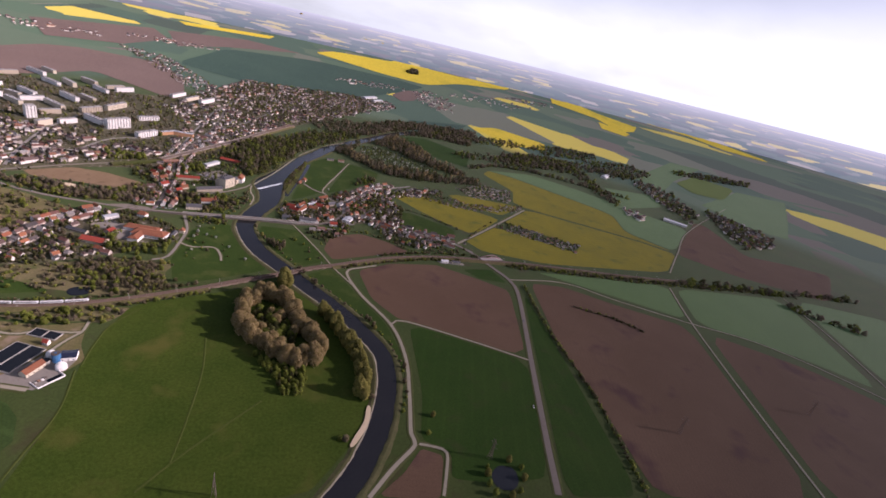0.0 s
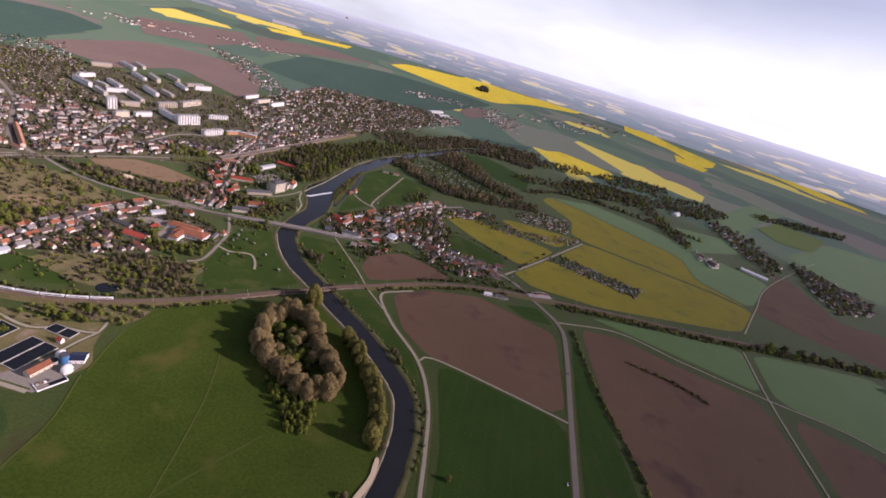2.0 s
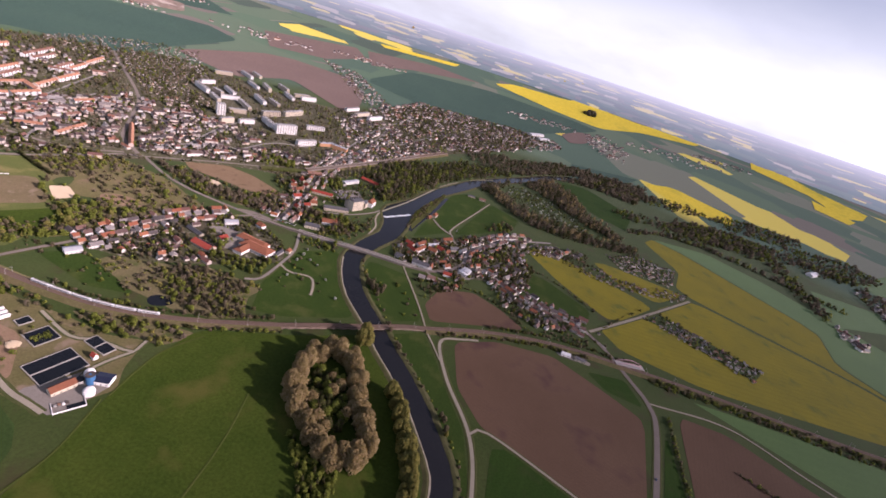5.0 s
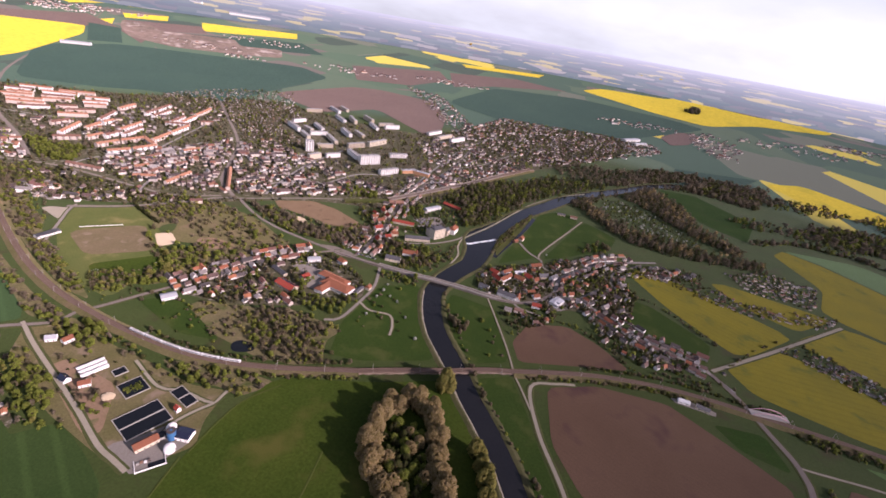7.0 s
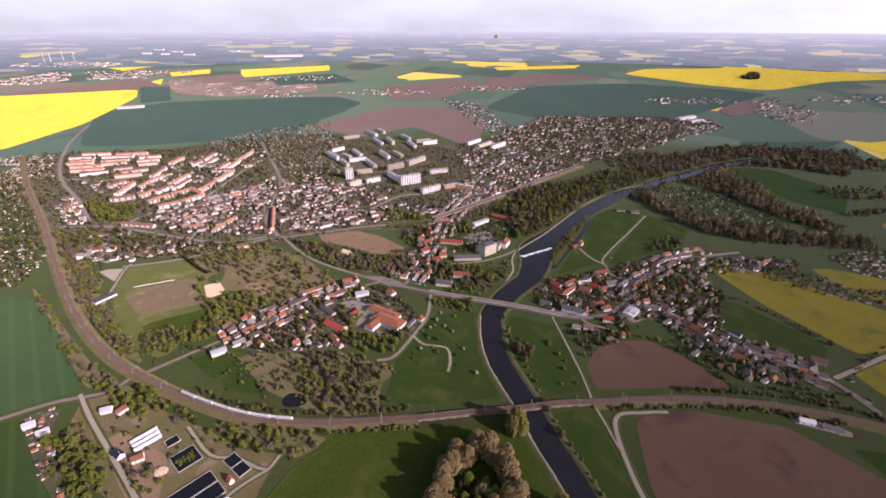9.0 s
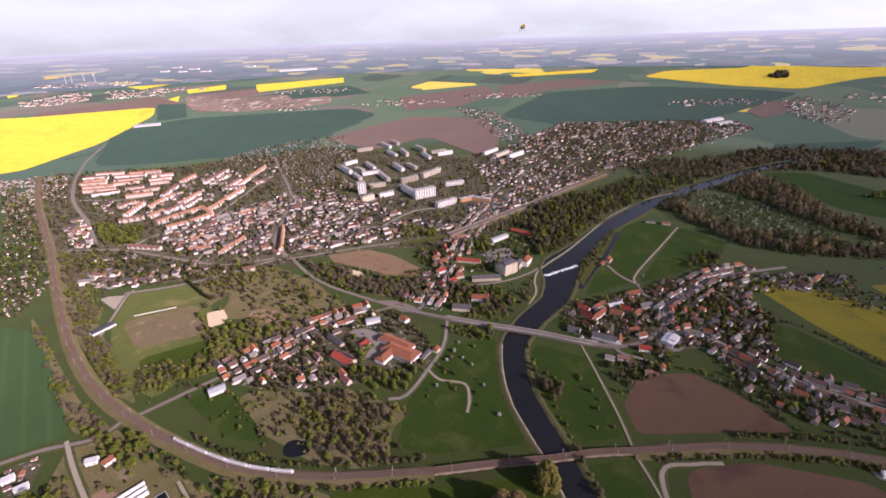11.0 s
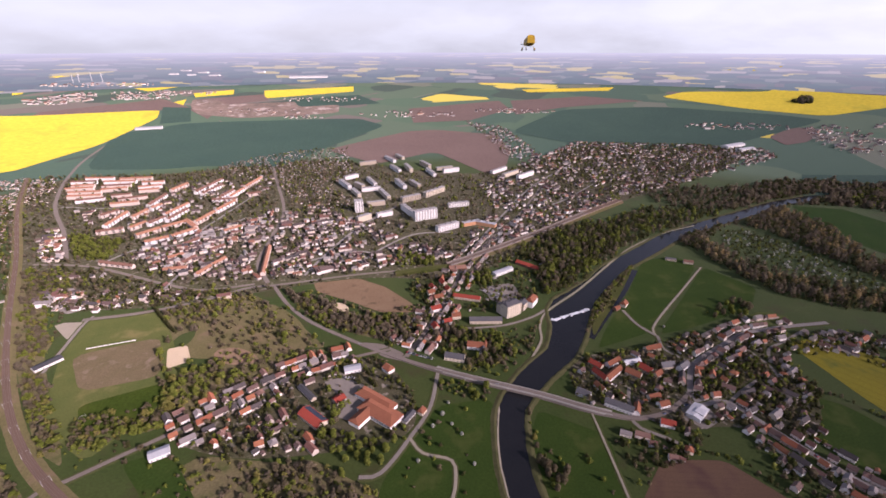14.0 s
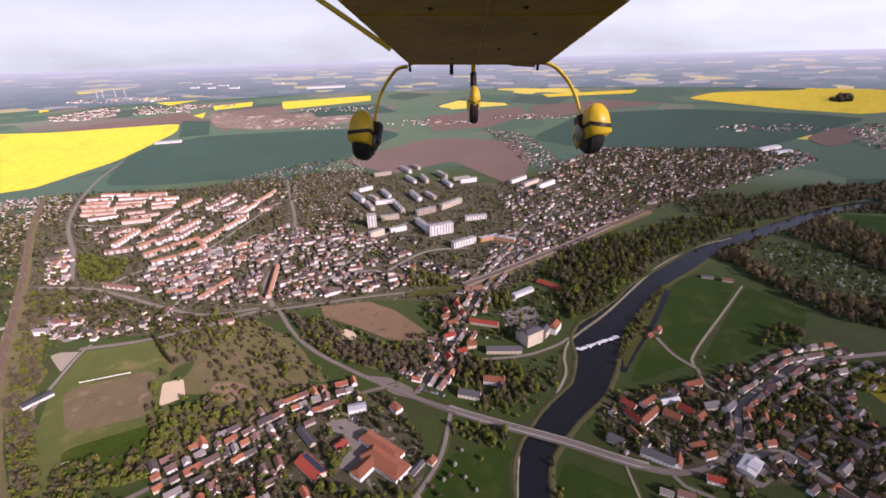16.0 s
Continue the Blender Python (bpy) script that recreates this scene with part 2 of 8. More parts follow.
WATER = surface("river_water", (0.012, 0.013, 0.015), (0.02, 0.02, 0.02), 0.02, 0.3, 0.3, rough=0.16, bump=0.05, gloss=0.22)
POND = surface("pond_water", (0.01, 0.012, 0.014), (0.014, 0.016, 0.018), 0.05, 0.5, 0.3, rough=0.12, bump=0.03, gloss=0.3)
FOAM = surface("white_water", (0.75, 0.77, 0.78), (0.55, 0.58, 0.6), 0.3, 1.5, 0.5)
SANDSTONE = surface("bridge_sandstone", (0.30, 0.23, 0.18), (0.36, 0.28, 0.22), 0.2, 1.5, 0.4)
DARK_STONE = surface("sooty_sandstone", (0.15, 0.105, 0.08), (0.20, 0.14, 0.105), 0.2, 1.5, 0.4)
CONCRETE = surface("concrete", (0.34, 0.32, 0.29), (0.42, 0.40, 0.36), 0.1, 1.0, 0.35)
WALLS = varied("render_walls", [(0.62, 0.56, 0.49), (0.74, 0.71, 0.66), (0.50, 0.43, 0.37), (0.66, 0.58, 0.47), (0.40, 0.34, 0.29), (0.80, 0.77, 0.73), (0.70, 0.60, 0.52)], island=False)
ROOFS = varied("tile_roofs", [(0.33, 0.12, 0.065), (0.19, 0.095, 0.075), (0.14, 0.092, 0.08), (0.085, 0.074, 0.071), (0.17, 0.108, 0.09), (0.38, 0.155, 0.08), (0.12, 0.10, 0.094), (0.27, 0.24, 0.225), (0.24, 0.14, 0.11)], island=False)
WALLS_FAR = varied("town_walls", [(0.70, 0.63, 0.56), (0.80, 0.76, 0.71), (0.55, 0.48, 0.42), (0.70, 0.60, 0.49), (0.48, 0.43, 0.39)])
ROOFS_FAR = varied("town_roofs", [(0.20, 0.105, 0.085), (0.15, 0.10, 0.09), (0.11, 0.088, 0.082), (0.09, 0.082, 0.08), (0.17, 0.12, 0.105), (0.30, 0.145, 0.095), (0.25, 0.225, 0.21), (0.34, 0.32, 0.30), (0.13, 0.095, 0.09)])
GLASS = surface("window_glass", (0.03, 0.035, 0.04), (0.05, 0.055, 0.06), 0.5, 2, 0.2, rough=0.15, bump=0, gloss=0.6)
BARK = surface("bark", (0.09, 0.07, 0.05), (0.13, 0.10, 0.075), 0.5, 3, 0.4)


def leaves(name, colours, clear=0.45):
    """Leaf clumps that let some light through."""
    m = varied(name, colours, fine=1.2, grain_amount=0.28, gloss=0.1)
    t = m.node_tree
    b = t.nodes["Principled BSDF"]
    tr = t.nodes.new("ShaderNodeBsdfTranslucent")
    mx = t.nodes.new("ShaderNodeMixShader")
    mx.inputs[0].default_value = clear
    t.links.new(b.inputs["Base Color"].links[0].from_socket, tr.inputs["Color"])
    t.links.new(b.outputs[0], mx.inputs[1])
    t.links.new(tr.outputs[0], mx.inputs[2])
    t.links.new(mx.outputs[0], t.nodes["Material Output"].inputs["Surface"])
    return m


LEAF_OLIVE = leaves("budding_poplar_leaves", [(0.40, 0.31, 0.14), (0.35, 0.275, 0.11), (0.46, 0.355, 0.19), (0.31, 0.245, 0.10), (0.43, 0.325, 0.165)], 0.5)
LEAF_GREEN = leaves("fresh_leaves", [(0.17, 0.21, 0.035), (0.22, 0.26, 0.045), (0.14, 0.165, 0.03), (0.26, 0.28, 0.06)])
LEAF_LIGHT = leaves("willow_leaves", [(0.28, 0.25, 0.065), (0.23, 0.22, 0.055), (0.31, 0.275, 0.085), (0.19, 0.19, 0.052)])
LEAF_DARK = leaves("dark_leaves", [(0.07, 0.085, 0.022), (0.09, 0.10, 0.03), (0.085, 0.08, 0.034), (0.11, 0.10, 0.045)])
LEAF_GREY = leaves("leafless_crowns", [(0.21, 0.165, 0.115), (0.18, 0.15, 0.105), (0.24, 0.19, 0.13), (0.17, 0.15, 0.085)])
LEAF_BARE = leaves("bare_twigs", [(0.19, 0.15, 0.092), (0.16, 0.135, 0.078), (0.215, 0.17, 0.108), (0.14, 0.125, 0.063)])
LEAF_BLOSSOM = leaves("blossom", [(0.55, 0.55, 0.5), (0.38, 0.41, 0.3), (0.46, 0.47, 0.4)])

# ================= helpers for shapes =================
EYE_HEIGHT, FLAT = 412.0, 2300.0


def settle(x, y, up=0.0):
    """Lays a place of the plan on the land: flat near by, rising gently towards the rim so that the far plain stays within reach."""
    far = math.hypot(x, y)
    if far <= FLAT:
        return (x, y, up)
    s = (2 * FLAT - FLAT * FLAT / far) / far
    return (x * s, y * s, EYE_HEIGHT * (1 - s) + up)


def mesh_of(name, verts, faces, materials, index=None, smooth=False):
    me = bpy.data.meshes.new(name)
    me.from_pydata([tuple(v) for v in verts], [], [tuple(f) for f in faces])
    for m in materials if isinstance(materials, (list, tuple)) else [materials]:
        me.materials.append(m)
    if index is not None:
        me.polygons.foreach_set("material_index", np.asarray(index, dtype=np.int32))
    if smooth:
        me.polygons.foreach_set("use_smooth", np.ones(len(me.polygons), dtype=bool))
    me.update()
    return me


def level(me):
    """Shades a far sheet as the level ground that it stands for."""
    me.polygons.foreach_set("use_smooth", np.ones(len(me.polygons), dtype=bool))
    me.normals_split_custom_set([(0.0, 0.0, 1.0)] * len(me.loops))
    return me


def thing(name, label, category, group="", kind="", at=None, mesh=None):
    ob = new(name, mesh)
    if at is not None:
        ob.matrix_basis = at
    return tagged(ob, label, category, group, kind)


def part(name, bm, material, parent, label=""):
    """Links a bmesh, or a finished mesh, as one object under a thing or a part."""
    me = bm
    if isinstance(bm, bmesh.types.BMesh):
        me = bpy.data.meshes.new(name)
        bm.to_mesh(me)
        bm.free()
        me.materials.append(material)
    ob = new(name, me)
    ob.parent = parent
    return tagged(ob, label)


def box(bm, x0, x1, y0, y1, z0, z1, bevel=0.0):
    vs = [bm.verts.new((x, y, z)) for z in (z0, z1) for x, y in ((x0, y0), (x1, y0), (x1, y1), (x0, y1))]
    fs = [(3, 2, 1, 0), (4, 5, 6, 7), (0, 1, 5, 4), (1, 2, 6, 5), (2, 3, 7, 6), (3, 0, 4, 7)]
    made = [bm.faces.new([vs[i] for i in f]) for f in fs]
    if bevel:
        es = {e for f in made for e in f.edges}
        bmesh.ops.bevel(bm, geom=list(es), offset=bevel, segments=1, affect="EDGES")
    return bm


def boxes(*dims, bevel=0.0):
    bm = bmesh.new()
    for d in dims:
        box(bm, *d, bevel=bevel)
    return bm


def lathe(bm, profile, sides=16, m=Matrix()):
    """Turns a profile of (radius, height) round the z axis."""
    rings = []
    for r, z in profile:
        rings.append([bm.verts.new(m @ Vector((r * math.cos(2 * math.pi * k / sides), r * math.sin(2 * math.pi * k / sides), z))) for k in range(sides)])
    for a, b in zip(rings, rings[1:]):
        for k in range(sides):
            bm.faces.new((a[k], a[(k + 1) % sides], b[(k + 1) % sides], b[k]))
    bm.faces.new(rings[-1])
    bm.faces.new(rings[0][::-1])
    return bm


def rod(bm, a, b, r, sides=6):
    a, b = Vector(a), Vector(b)
    turn = (b - a).to_track_quat("Z", "Y").to_matrix().to_4x4()
    return lathe(bm, [(r, 0), (r, (b - a).length)], sides, Matrix.Translation(a) @ turn)


def spline(points, step=8.0):
    """A smooth line through plan points, with one point about every step metres."""
    p = [Vector((x, y)) for x, y in points]
    p = [2 * p[0] - p[1]] + p + [2 * p[-1] - p[-2]]
    out = []
    for a, b, c, d in zip(p, p[1:], p[2:], p[3:]):
        n = max(1, int((c - b).length / step))
        for k in range(n):
            t = k / n
            out.append(0.5 * (2 * b + (c - a) * t + (2 * a - 5 * b + 4 * c - d) * t * t + (3 * b - a - 3 * c + d) * t ** 3))
    return out + [p[-2]]


def ribbon(points, offsets, heights, step=8.0, wobble=0.0, seed=0, rise=None, widths=None):
    """A strip along a line: for each point of the cross-section a sideways offset (left positive) and a height."""
    line = spline(points, step)
    rnd = random.Random(seed)
    verts, faces, n = [], [], len(offsets)
    marks = [min(range(len(line)), key=lambda i: (line[i] - Vector(p)).length) for p in points]
    lifts = np.interp(range(len(line)), marks, rise) if rise else np.zeros(len(line))
    scales = np.interp(range(len(line)), marks, widths) if widths else np.ones(len(line))
    for i, q in enumerate(line):
        d = line[min(i + 1, len(line) - 1)] - line[max(i - 1, 0)]
        side = Vector((-d.y, d.x)).normalized()
        for k, (o, h) in enumerate(zip(offsets, heights)):
            o2 = o + (rnd.uniform(-wobble, wobble) if k in (0, n - 1) else 0)
            v = q + side * (o2 + (scales[i] / 2 - 18.5) * (0 if abs(o) < 1 else math.copysign(1, o)) if widths else o2)
            foot = k in (0, n - 1) and h < 0.05
            verts.append(settle(v.x, v.y, h if foot else h + lifts[i]))
    for i in range(len(line) - 1):
        for k in range(n - 1):
            a = i * n + k
            faces.append((a + 1, a, a + n, a + n + 1))
    return verts, faces


def inside(poly, x, y):
    hit = False
    for (ax, ay), (bx, by) in zip(poly, poly[1:] + poly[:1]):
        if (ay > y) != (by > y) and x < (bx - ax) * (y - ay) / (by - ay) + ax:
            hit = not hit
    return hit


def patch(name, outline, up, material, label, category, kind="structure", turn=0.0, rounding=0.0, group="", lift=6):
    """A field or yard: a closed outline in the plan laid on the land, slightly above it, with its own grain direction."""
    cx, cy = sum(p[0] for p in outline) / len(outline), sum(p[1] for p in outline) / len(outline)
    pts = [Vector(p) for p in outline]
    if rounding:
        for _ in range(2):
            pts = [q for a, b in zip(pts, pts[1:] + pts[:1]) for q in (a.lerp(b, 0.25 * rounding), a.lerp(b, 1 - 0.25 * rounding))]
    far = max(math.hypot(*p) for p in outline) > FLAT - 50
    bm = bmesh.new()
    ring = [bm.verts.new((p.x, p.y, 0)) for p in pts]
    bm.faces.new(ring).normal_update()
    bmesh.ops.triangulate(bm, faces=bm.faces[:])
    if far:
        bmesh.ops.subdivide_edges(bm, edges=bm.edges[:], cuts=7, use_grid_fill=True)
        bmesh.ops.triangulate(bm, faces=bm.faces[:])
    m = pose(cx, cy, 0, 0, 0, math.degrees(turn))
    back_m = m.inverted()
    for v in bm.verts:
        v.co = back_m @ Vector(settle(v.co.x, v.co.y, up * (lift if far else 1)))
    bmesh.ops.recalc_face_normals(bm, faces=bm.faces[:])
    if bm.faces and sum(f.normal.z for f in bm.faces) < 0:
        bmesh.ops.reverse_faces(bm, faces=bm.faces[:])
    me = bpy.data.meshes.new(name)
    bm.to_mesh(me)
    bm.free()
    me.materials.append(material)
    if far:
        level(me)
    return thing(name, label, category, group, kind, m, me)


SHARD_V = np.array([(0.94, 0, -0.33), (-0.47, 0.82, -0.33), (-0.47, -0.82, -0.33), (0, 0, 1)], float)
SHARD_F = np.array([(0, 1, 3), (1, 2, 3), (2, 0, 3), (0, 2, 1)])


def clumps(name, centres, radii, material, seed=0, rough=0.45, hearts=None, upright=0.8):
    """Many small ragged leaf clumps as one mesh, two pointed shards to a clump; each is shaded as part of the crown round its heart."""
    v, f = SHARD_V, SHARD_F
    rng = np.random.default_rng(seed)
    c, r = np.repeat(np.asarray(centres, float), 2, axis=0), np.repeat(np.asarray(radii, float), 2)
    n = len(c)
    c = c + rng.normal(size=(n, 3)) * r[:, None] * 0.42
    r = r * rng.uniform(0.8, 1.3, n)
    jag = 1 + rng.uniform(-rough, rough, (n, 4, 1))
    q = rng.normal(size=(n, 4))
    q /= np.linalg.norm(q, axis=1, keepdims=True)
    w, x, y, z = q.T
    rot = np.stack([1 - 2 * (y * y + z * z), 2 * (x * y - z * w), 2 * (x * z + y * w), 2 * (x * y + z * w), 1 - 2 * (x * x + z * z), 2 * (y * z - x * w), 2 * (x * z - y * w), 2 * (y * z + x * w), 1 - 2 * (x * x + y * y)], 1).reshape(n, 3, 3)
    pts = np.einsum("nij,nkj->nki", rot, v[None] * jag) * r[:, None, None] * np.array([1, 1, upright]) + c[:, None]
    faces = (f[None] + 4 * np.arange(n)[:, None, None]).reshape(-1, 3)
    me = bpy.data.meshes.new(name)
    me.vertices.add(n * 4)
    me.vertices.foreach_set("co", pts.astype(np.float32).ravel())
    me.loops.add(len(faces) * 3)
    me.loops.foreach_set("vertex_index", faces.astype(np.int32).ravel())
    me.polygons.add(len(faces))
    me.polygons.foreach_set("loop_start", np.arange(0, len(faces) * 3, 3, dtype=np.int32))
    me.polygons.foreach_set("loop_total", np.full(len(faces), 3, dtype=np.int32))
    me.polygons.foreach_set("use_smooth", np.ones(len(faces), dtype=bool))
    me.materials.append(material)
    me.update(calc_edges=True)
    me.validate()
    if hearts is not None:
        out = pts - np.repeat(np.asarray(hearts, float), 2, axis=0)[:, None]
        out /= np.linalg.norm(out, axis=2, keepdims=True) + 1e-6
        out = out * 0.8 + (pts - c[:, None]) / (r[:, None, None] + 1e-6) * 0.5
        out /= np.linalg.norm(out, axis=2, keepdims=True) + 1e-6
        me.attributes.new("custom_normal", "FLOAT_VECTOR", "POINT").data.foreach_set("vector", out.astype(np.float32).ravel())
    return me


def crown_points(rng, height, radius, base, n, clump, shape="round"):
    """Clump centres on and inside an uneven crown between base and height."""
    out, size = [], []
    lumps = [(rng.uniform(0, 2 * math.pi), rng.uniform(0.2, 0.95), rng.uniform(0.75, 1.2)) for _ in range(7)]
    for _ in range(n):
        u, a = rng.uniform(0, 1), rng.uniform(0, 2 * math.pi)
        if shape == "tall":
            rr = math.sin(math.pi * (0.1 + 0.85 * u)) ** 0.6
        elif shape == "cone":
            rr = (1 - u) ** 0.8
        else:
            rr = math.sqrt(max(0.02, 1 - (2 * u - 0.9) ** 2 * 0.85))
        k = min(lumps, key=lambda l: abs(math.remainder(l[0] - a, 2 * math.pi)) + 2 * abs(l[1] - u))
        d = radius * rr * k[2] * math.sqrt(rng.uniform(0.25, 1))
        out.append((d * math.cos(a), d * math.sin(a), base + (height - base) * u))
        size.append(clump * rng.uniform(0.6, 1.25))
    return out, size


def tree_kind(label, leaf, height, radius, base, n, clump, shape="round", seed=1, name="tree"):
    """One tree: a tapered trunk with limbs, and a crown of many clumps. Returned away from the place as the pattern for copies."""
    rng = np.random.default_rng(seed)
    root = thing(name, label, "tree")
    bm = bmesh.new()
    r = radius * 0.06 + 0.12
    lathe(bm, [(r * 1.3, -0.3), (r, 0.8), (r * 0.75, base + 0.3 * (height - base)), (r * 0.25, base + 0.75 * (height - base))], 6)
    for k in range(5):
        a, z = 2.4 * k, base + (height - base) * (0.05 + 0.1 * k)
        rod(bm, (0, 0, z), (math.cos(a) * radius * 0.7, math.sin(a) * radius * 0.7, z + radius * 0.55), r * 0.28, 4)
    part("trunk", bm, BARK, root)
    c, s = crown_points(rng, height, radius, base, n, clump, shape)
    part("crown", clumps("crown", c, s, leaf, seed, hearts=[(0, 0, base + 0.35 * (height - base))] * len(c), upright=1.5 if shape == "tall" else 0.8), None, root)
    return root


class Grove:
    """Copies of a few tree patterns; the pattern itself is the first tree planted."""

    def __init__(self, kinds, group, seed):
        self.kinds, self.group, self.rng, self.used = kinds, group, random.Random(seed), set()

    def plant(self, x, y, scale=1.0, kind=None, z=0.0):
        k = self.rng.randrange(len(self.kinds)) if kind is None else kind
        src = self.kinds[k]
        s = scale * self.rng.uniform(0.8, 1.2)
        m = pose(x, y, z, 0, 0, self.rng.uniform(0, 360))
        size = Matrix.Diagonal((s, s, s * self.rng.uniform(0.88, 1.15), 1))
        if src in self.used:
            ob = copy_thing(src, m)
        else:
            ob, _ = src, self.used.add(src)
        ob.matrix_basis = m @ size
        ob["group"] = self.group
        return ob

# ================= the land =================
def land():
    """One sheet from below the flight path to the horizon; its map coordinates are kept as UV in kilometres."""
    sides, rings = 240, [0, 60] + [60 + 2240 * (k / 24) for k in range(1, 25)] + [FLAT / (1 - 0.94 * k / 40) for k in range(1, 41)]
    verts, faces, plan = [], [], []
    for r in rings[1:]:
        for k in range(sides):
            a = 2 * math.pi * k / sides
            plan.append((r * math.cos(a), r * math.sin(a)))
            verts.append(settle(r * math.cos(a), r * math.sin(a)))
    faces.append(tuple(range(sides)))
    for i in range(len(rings) - 2):
        for k in range(sides):
            a, b = i * sides + k, i * sides + (k + 1) % sides
            faces.append((a, a + sides, b + sides, b))
    me = mesh_of("ground", verts, faces, LAND)
    uv = me.uv_layers.new(name="plan")
    idx = np.empty(len(me.loops), dtype=np.int32)
    me.loops.foreach_get("vertex_index", idx)
    uv.data.foreach_set("uv", (np.array(plan)[idx] / 1000.0).astype(np.float32).ravel())
    level(me)
    return thing("ground", "green farmland plain reaching to a hazy horizon", "ground", kind="structure", mesh=me)


def land_material():
    """Meadow near by; beyond it a patchwork of wheat, soil, woods and rapeseed, its colours paled and blued for haze.
    """
    m = surface("open_land", (0.034, 0.056, 0.013), (0.058, 0.074, 0.022), 0.011, 0.3, 0.55, spots=((0.05, 0.05, 0.02), 0.02), haze_sheen=0.07)
    t = m.node_tree
    b = t.nodes["Principled BSDF"]
    near = b.inputs["Base Color"].links[0].from_socket
    uv = t.nodes.new("ShaderNodeUVMap"); uv.uv_map = "plan"
    stretch = t.nodes.new("ShaderNodeMapping"); stretch.inputs["Scale"].default_value = (1.0, 0.62, 1)
    stretch.inputs["Rotation"].default_value = (0, 0, 0.45)
    t.links.new(uv.outputs[0], stretch.inputs[0])
    cell = t.nodes.new("ShaderNodeTexVoronoi"); cell.distance = "CHEBYCHEV"
    cell.inputs["Scale"].default_value = 2.3
    t.links.new(stretch.outputs[0], cell.inputs["Vector"])
    pick = t.nodes.new("ShaderNodeSeparateColor"); t.links.new(cell.outputs["Color"], pick.inputs[0])
    r = t.nodes.new("ShaderNodeValToRGB"); r.color_ramp.interpolation = "CONSTANT"
    cols = [(0.0, (0.052, 0.098, 0.066)), (0.26, (0.07, 0.122, 0.072)), (0.47, (0.14, 0.115, 0.098)), (0.55, (0.085, 0.128, 0.078)), (0.74, (0.14, 0.15, 0.108)), (0.83, (0.046, 0.07, 0.052)), (0.95, (0.62, 0.50, 0.07))]
    while len(r.color_ramp.elements) < len(cols):
        r.color_ramp.elements.new(0.5)
    for e, (p, c) in zip(r.color_ramp.elements, cols):
        e.position, e.color = p, (*c, 1)
    t.links.new(pick.outputs["Red"], r.inputs[0])
    ln = t.nodes.new("ShaderNodeVectorMath"); ln.operation = "LENGTH"; t.links.new(uv.outputs[0], ln.inputs[0])
    mr = t.nodes.new("ShaderNodeMapRange"); mr.inputs["From Min"].default_value, mr.inputs["From Max"].default_value = 1.9, 2.1
    t.links.new(ln.outputs["Value"], mr.inputs["Value"])
    x = t.nodes.new("ShaderNodeMix"); x.data_type = "RGBA"
    t.links.new(mr.outputs[0], x.inputs["Factor"]); t.links.new(near, x.inputs["A"]); t.links.new(r.outputs[0], x.inputs["B"])
    t.links.new(x.outputs["Result"], b.inputs["Base Color"])
    return m


LAND = land_material()
land()


def distance_material():
    """Far plain with spring haze painted into glowing colour: streaks of fields along the horizon, paling outward."""
    m = bpy.data.materials.new("hazy_distance")
    m.use_nodes = True
    t = m.node_tree
    b = t.nodes["Principled BSDF"]
    b.inputs["Roughness"].default_value = 1.0
    b.inputs["Specular IOR Level"].default_value = 0.0
    uv = t.nodes.new("ShaderNodeUVMap"); uv.uv_map = "band"
    mp = t.nodes.new("ShaderNodeMapping"); mp.inputs["Scale"].default_value = (170, 22, 1)
    t.links.new(uv.outputs[0], mp.inputs[0])
    n = t.nodes.new("ShaderNodeTexVoronoi"); n.distance = "CHEBYCHEV"; n.inputs["Scale"].default_value = 1.0
    t.links.new(mp.outputs[0], n.inputs["Vector"])
    pick = t.nodes.new("ShaderNodeSeparateColor"); t.links.new(n.outputs["Color"], pick.inputs[0])
    sp = t.nodes.new("ShaderNodeSeparateXYZ"); t.links.new(uv.outputs[0], sp.inputs[0])
    r = t.nodes.new("ShaderNodeValToRGB"); r.color_ramp.interpolation = "CONSTANT"
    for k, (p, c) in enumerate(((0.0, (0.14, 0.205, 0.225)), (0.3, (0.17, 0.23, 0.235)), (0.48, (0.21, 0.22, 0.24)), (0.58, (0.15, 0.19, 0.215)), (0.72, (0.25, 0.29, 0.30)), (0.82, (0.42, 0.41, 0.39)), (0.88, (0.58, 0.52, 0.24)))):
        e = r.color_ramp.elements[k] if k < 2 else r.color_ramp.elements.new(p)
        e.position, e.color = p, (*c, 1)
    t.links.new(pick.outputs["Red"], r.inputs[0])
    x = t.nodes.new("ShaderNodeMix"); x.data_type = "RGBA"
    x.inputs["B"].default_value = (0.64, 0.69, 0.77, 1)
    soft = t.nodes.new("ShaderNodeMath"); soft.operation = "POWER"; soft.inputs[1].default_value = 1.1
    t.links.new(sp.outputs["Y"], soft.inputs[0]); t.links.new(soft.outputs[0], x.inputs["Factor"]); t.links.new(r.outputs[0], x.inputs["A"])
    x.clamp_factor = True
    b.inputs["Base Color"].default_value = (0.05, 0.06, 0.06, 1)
    # the colour glows by itself, with haze mixed in towards the outer rim
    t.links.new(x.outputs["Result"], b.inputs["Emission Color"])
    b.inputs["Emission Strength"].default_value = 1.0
    return m


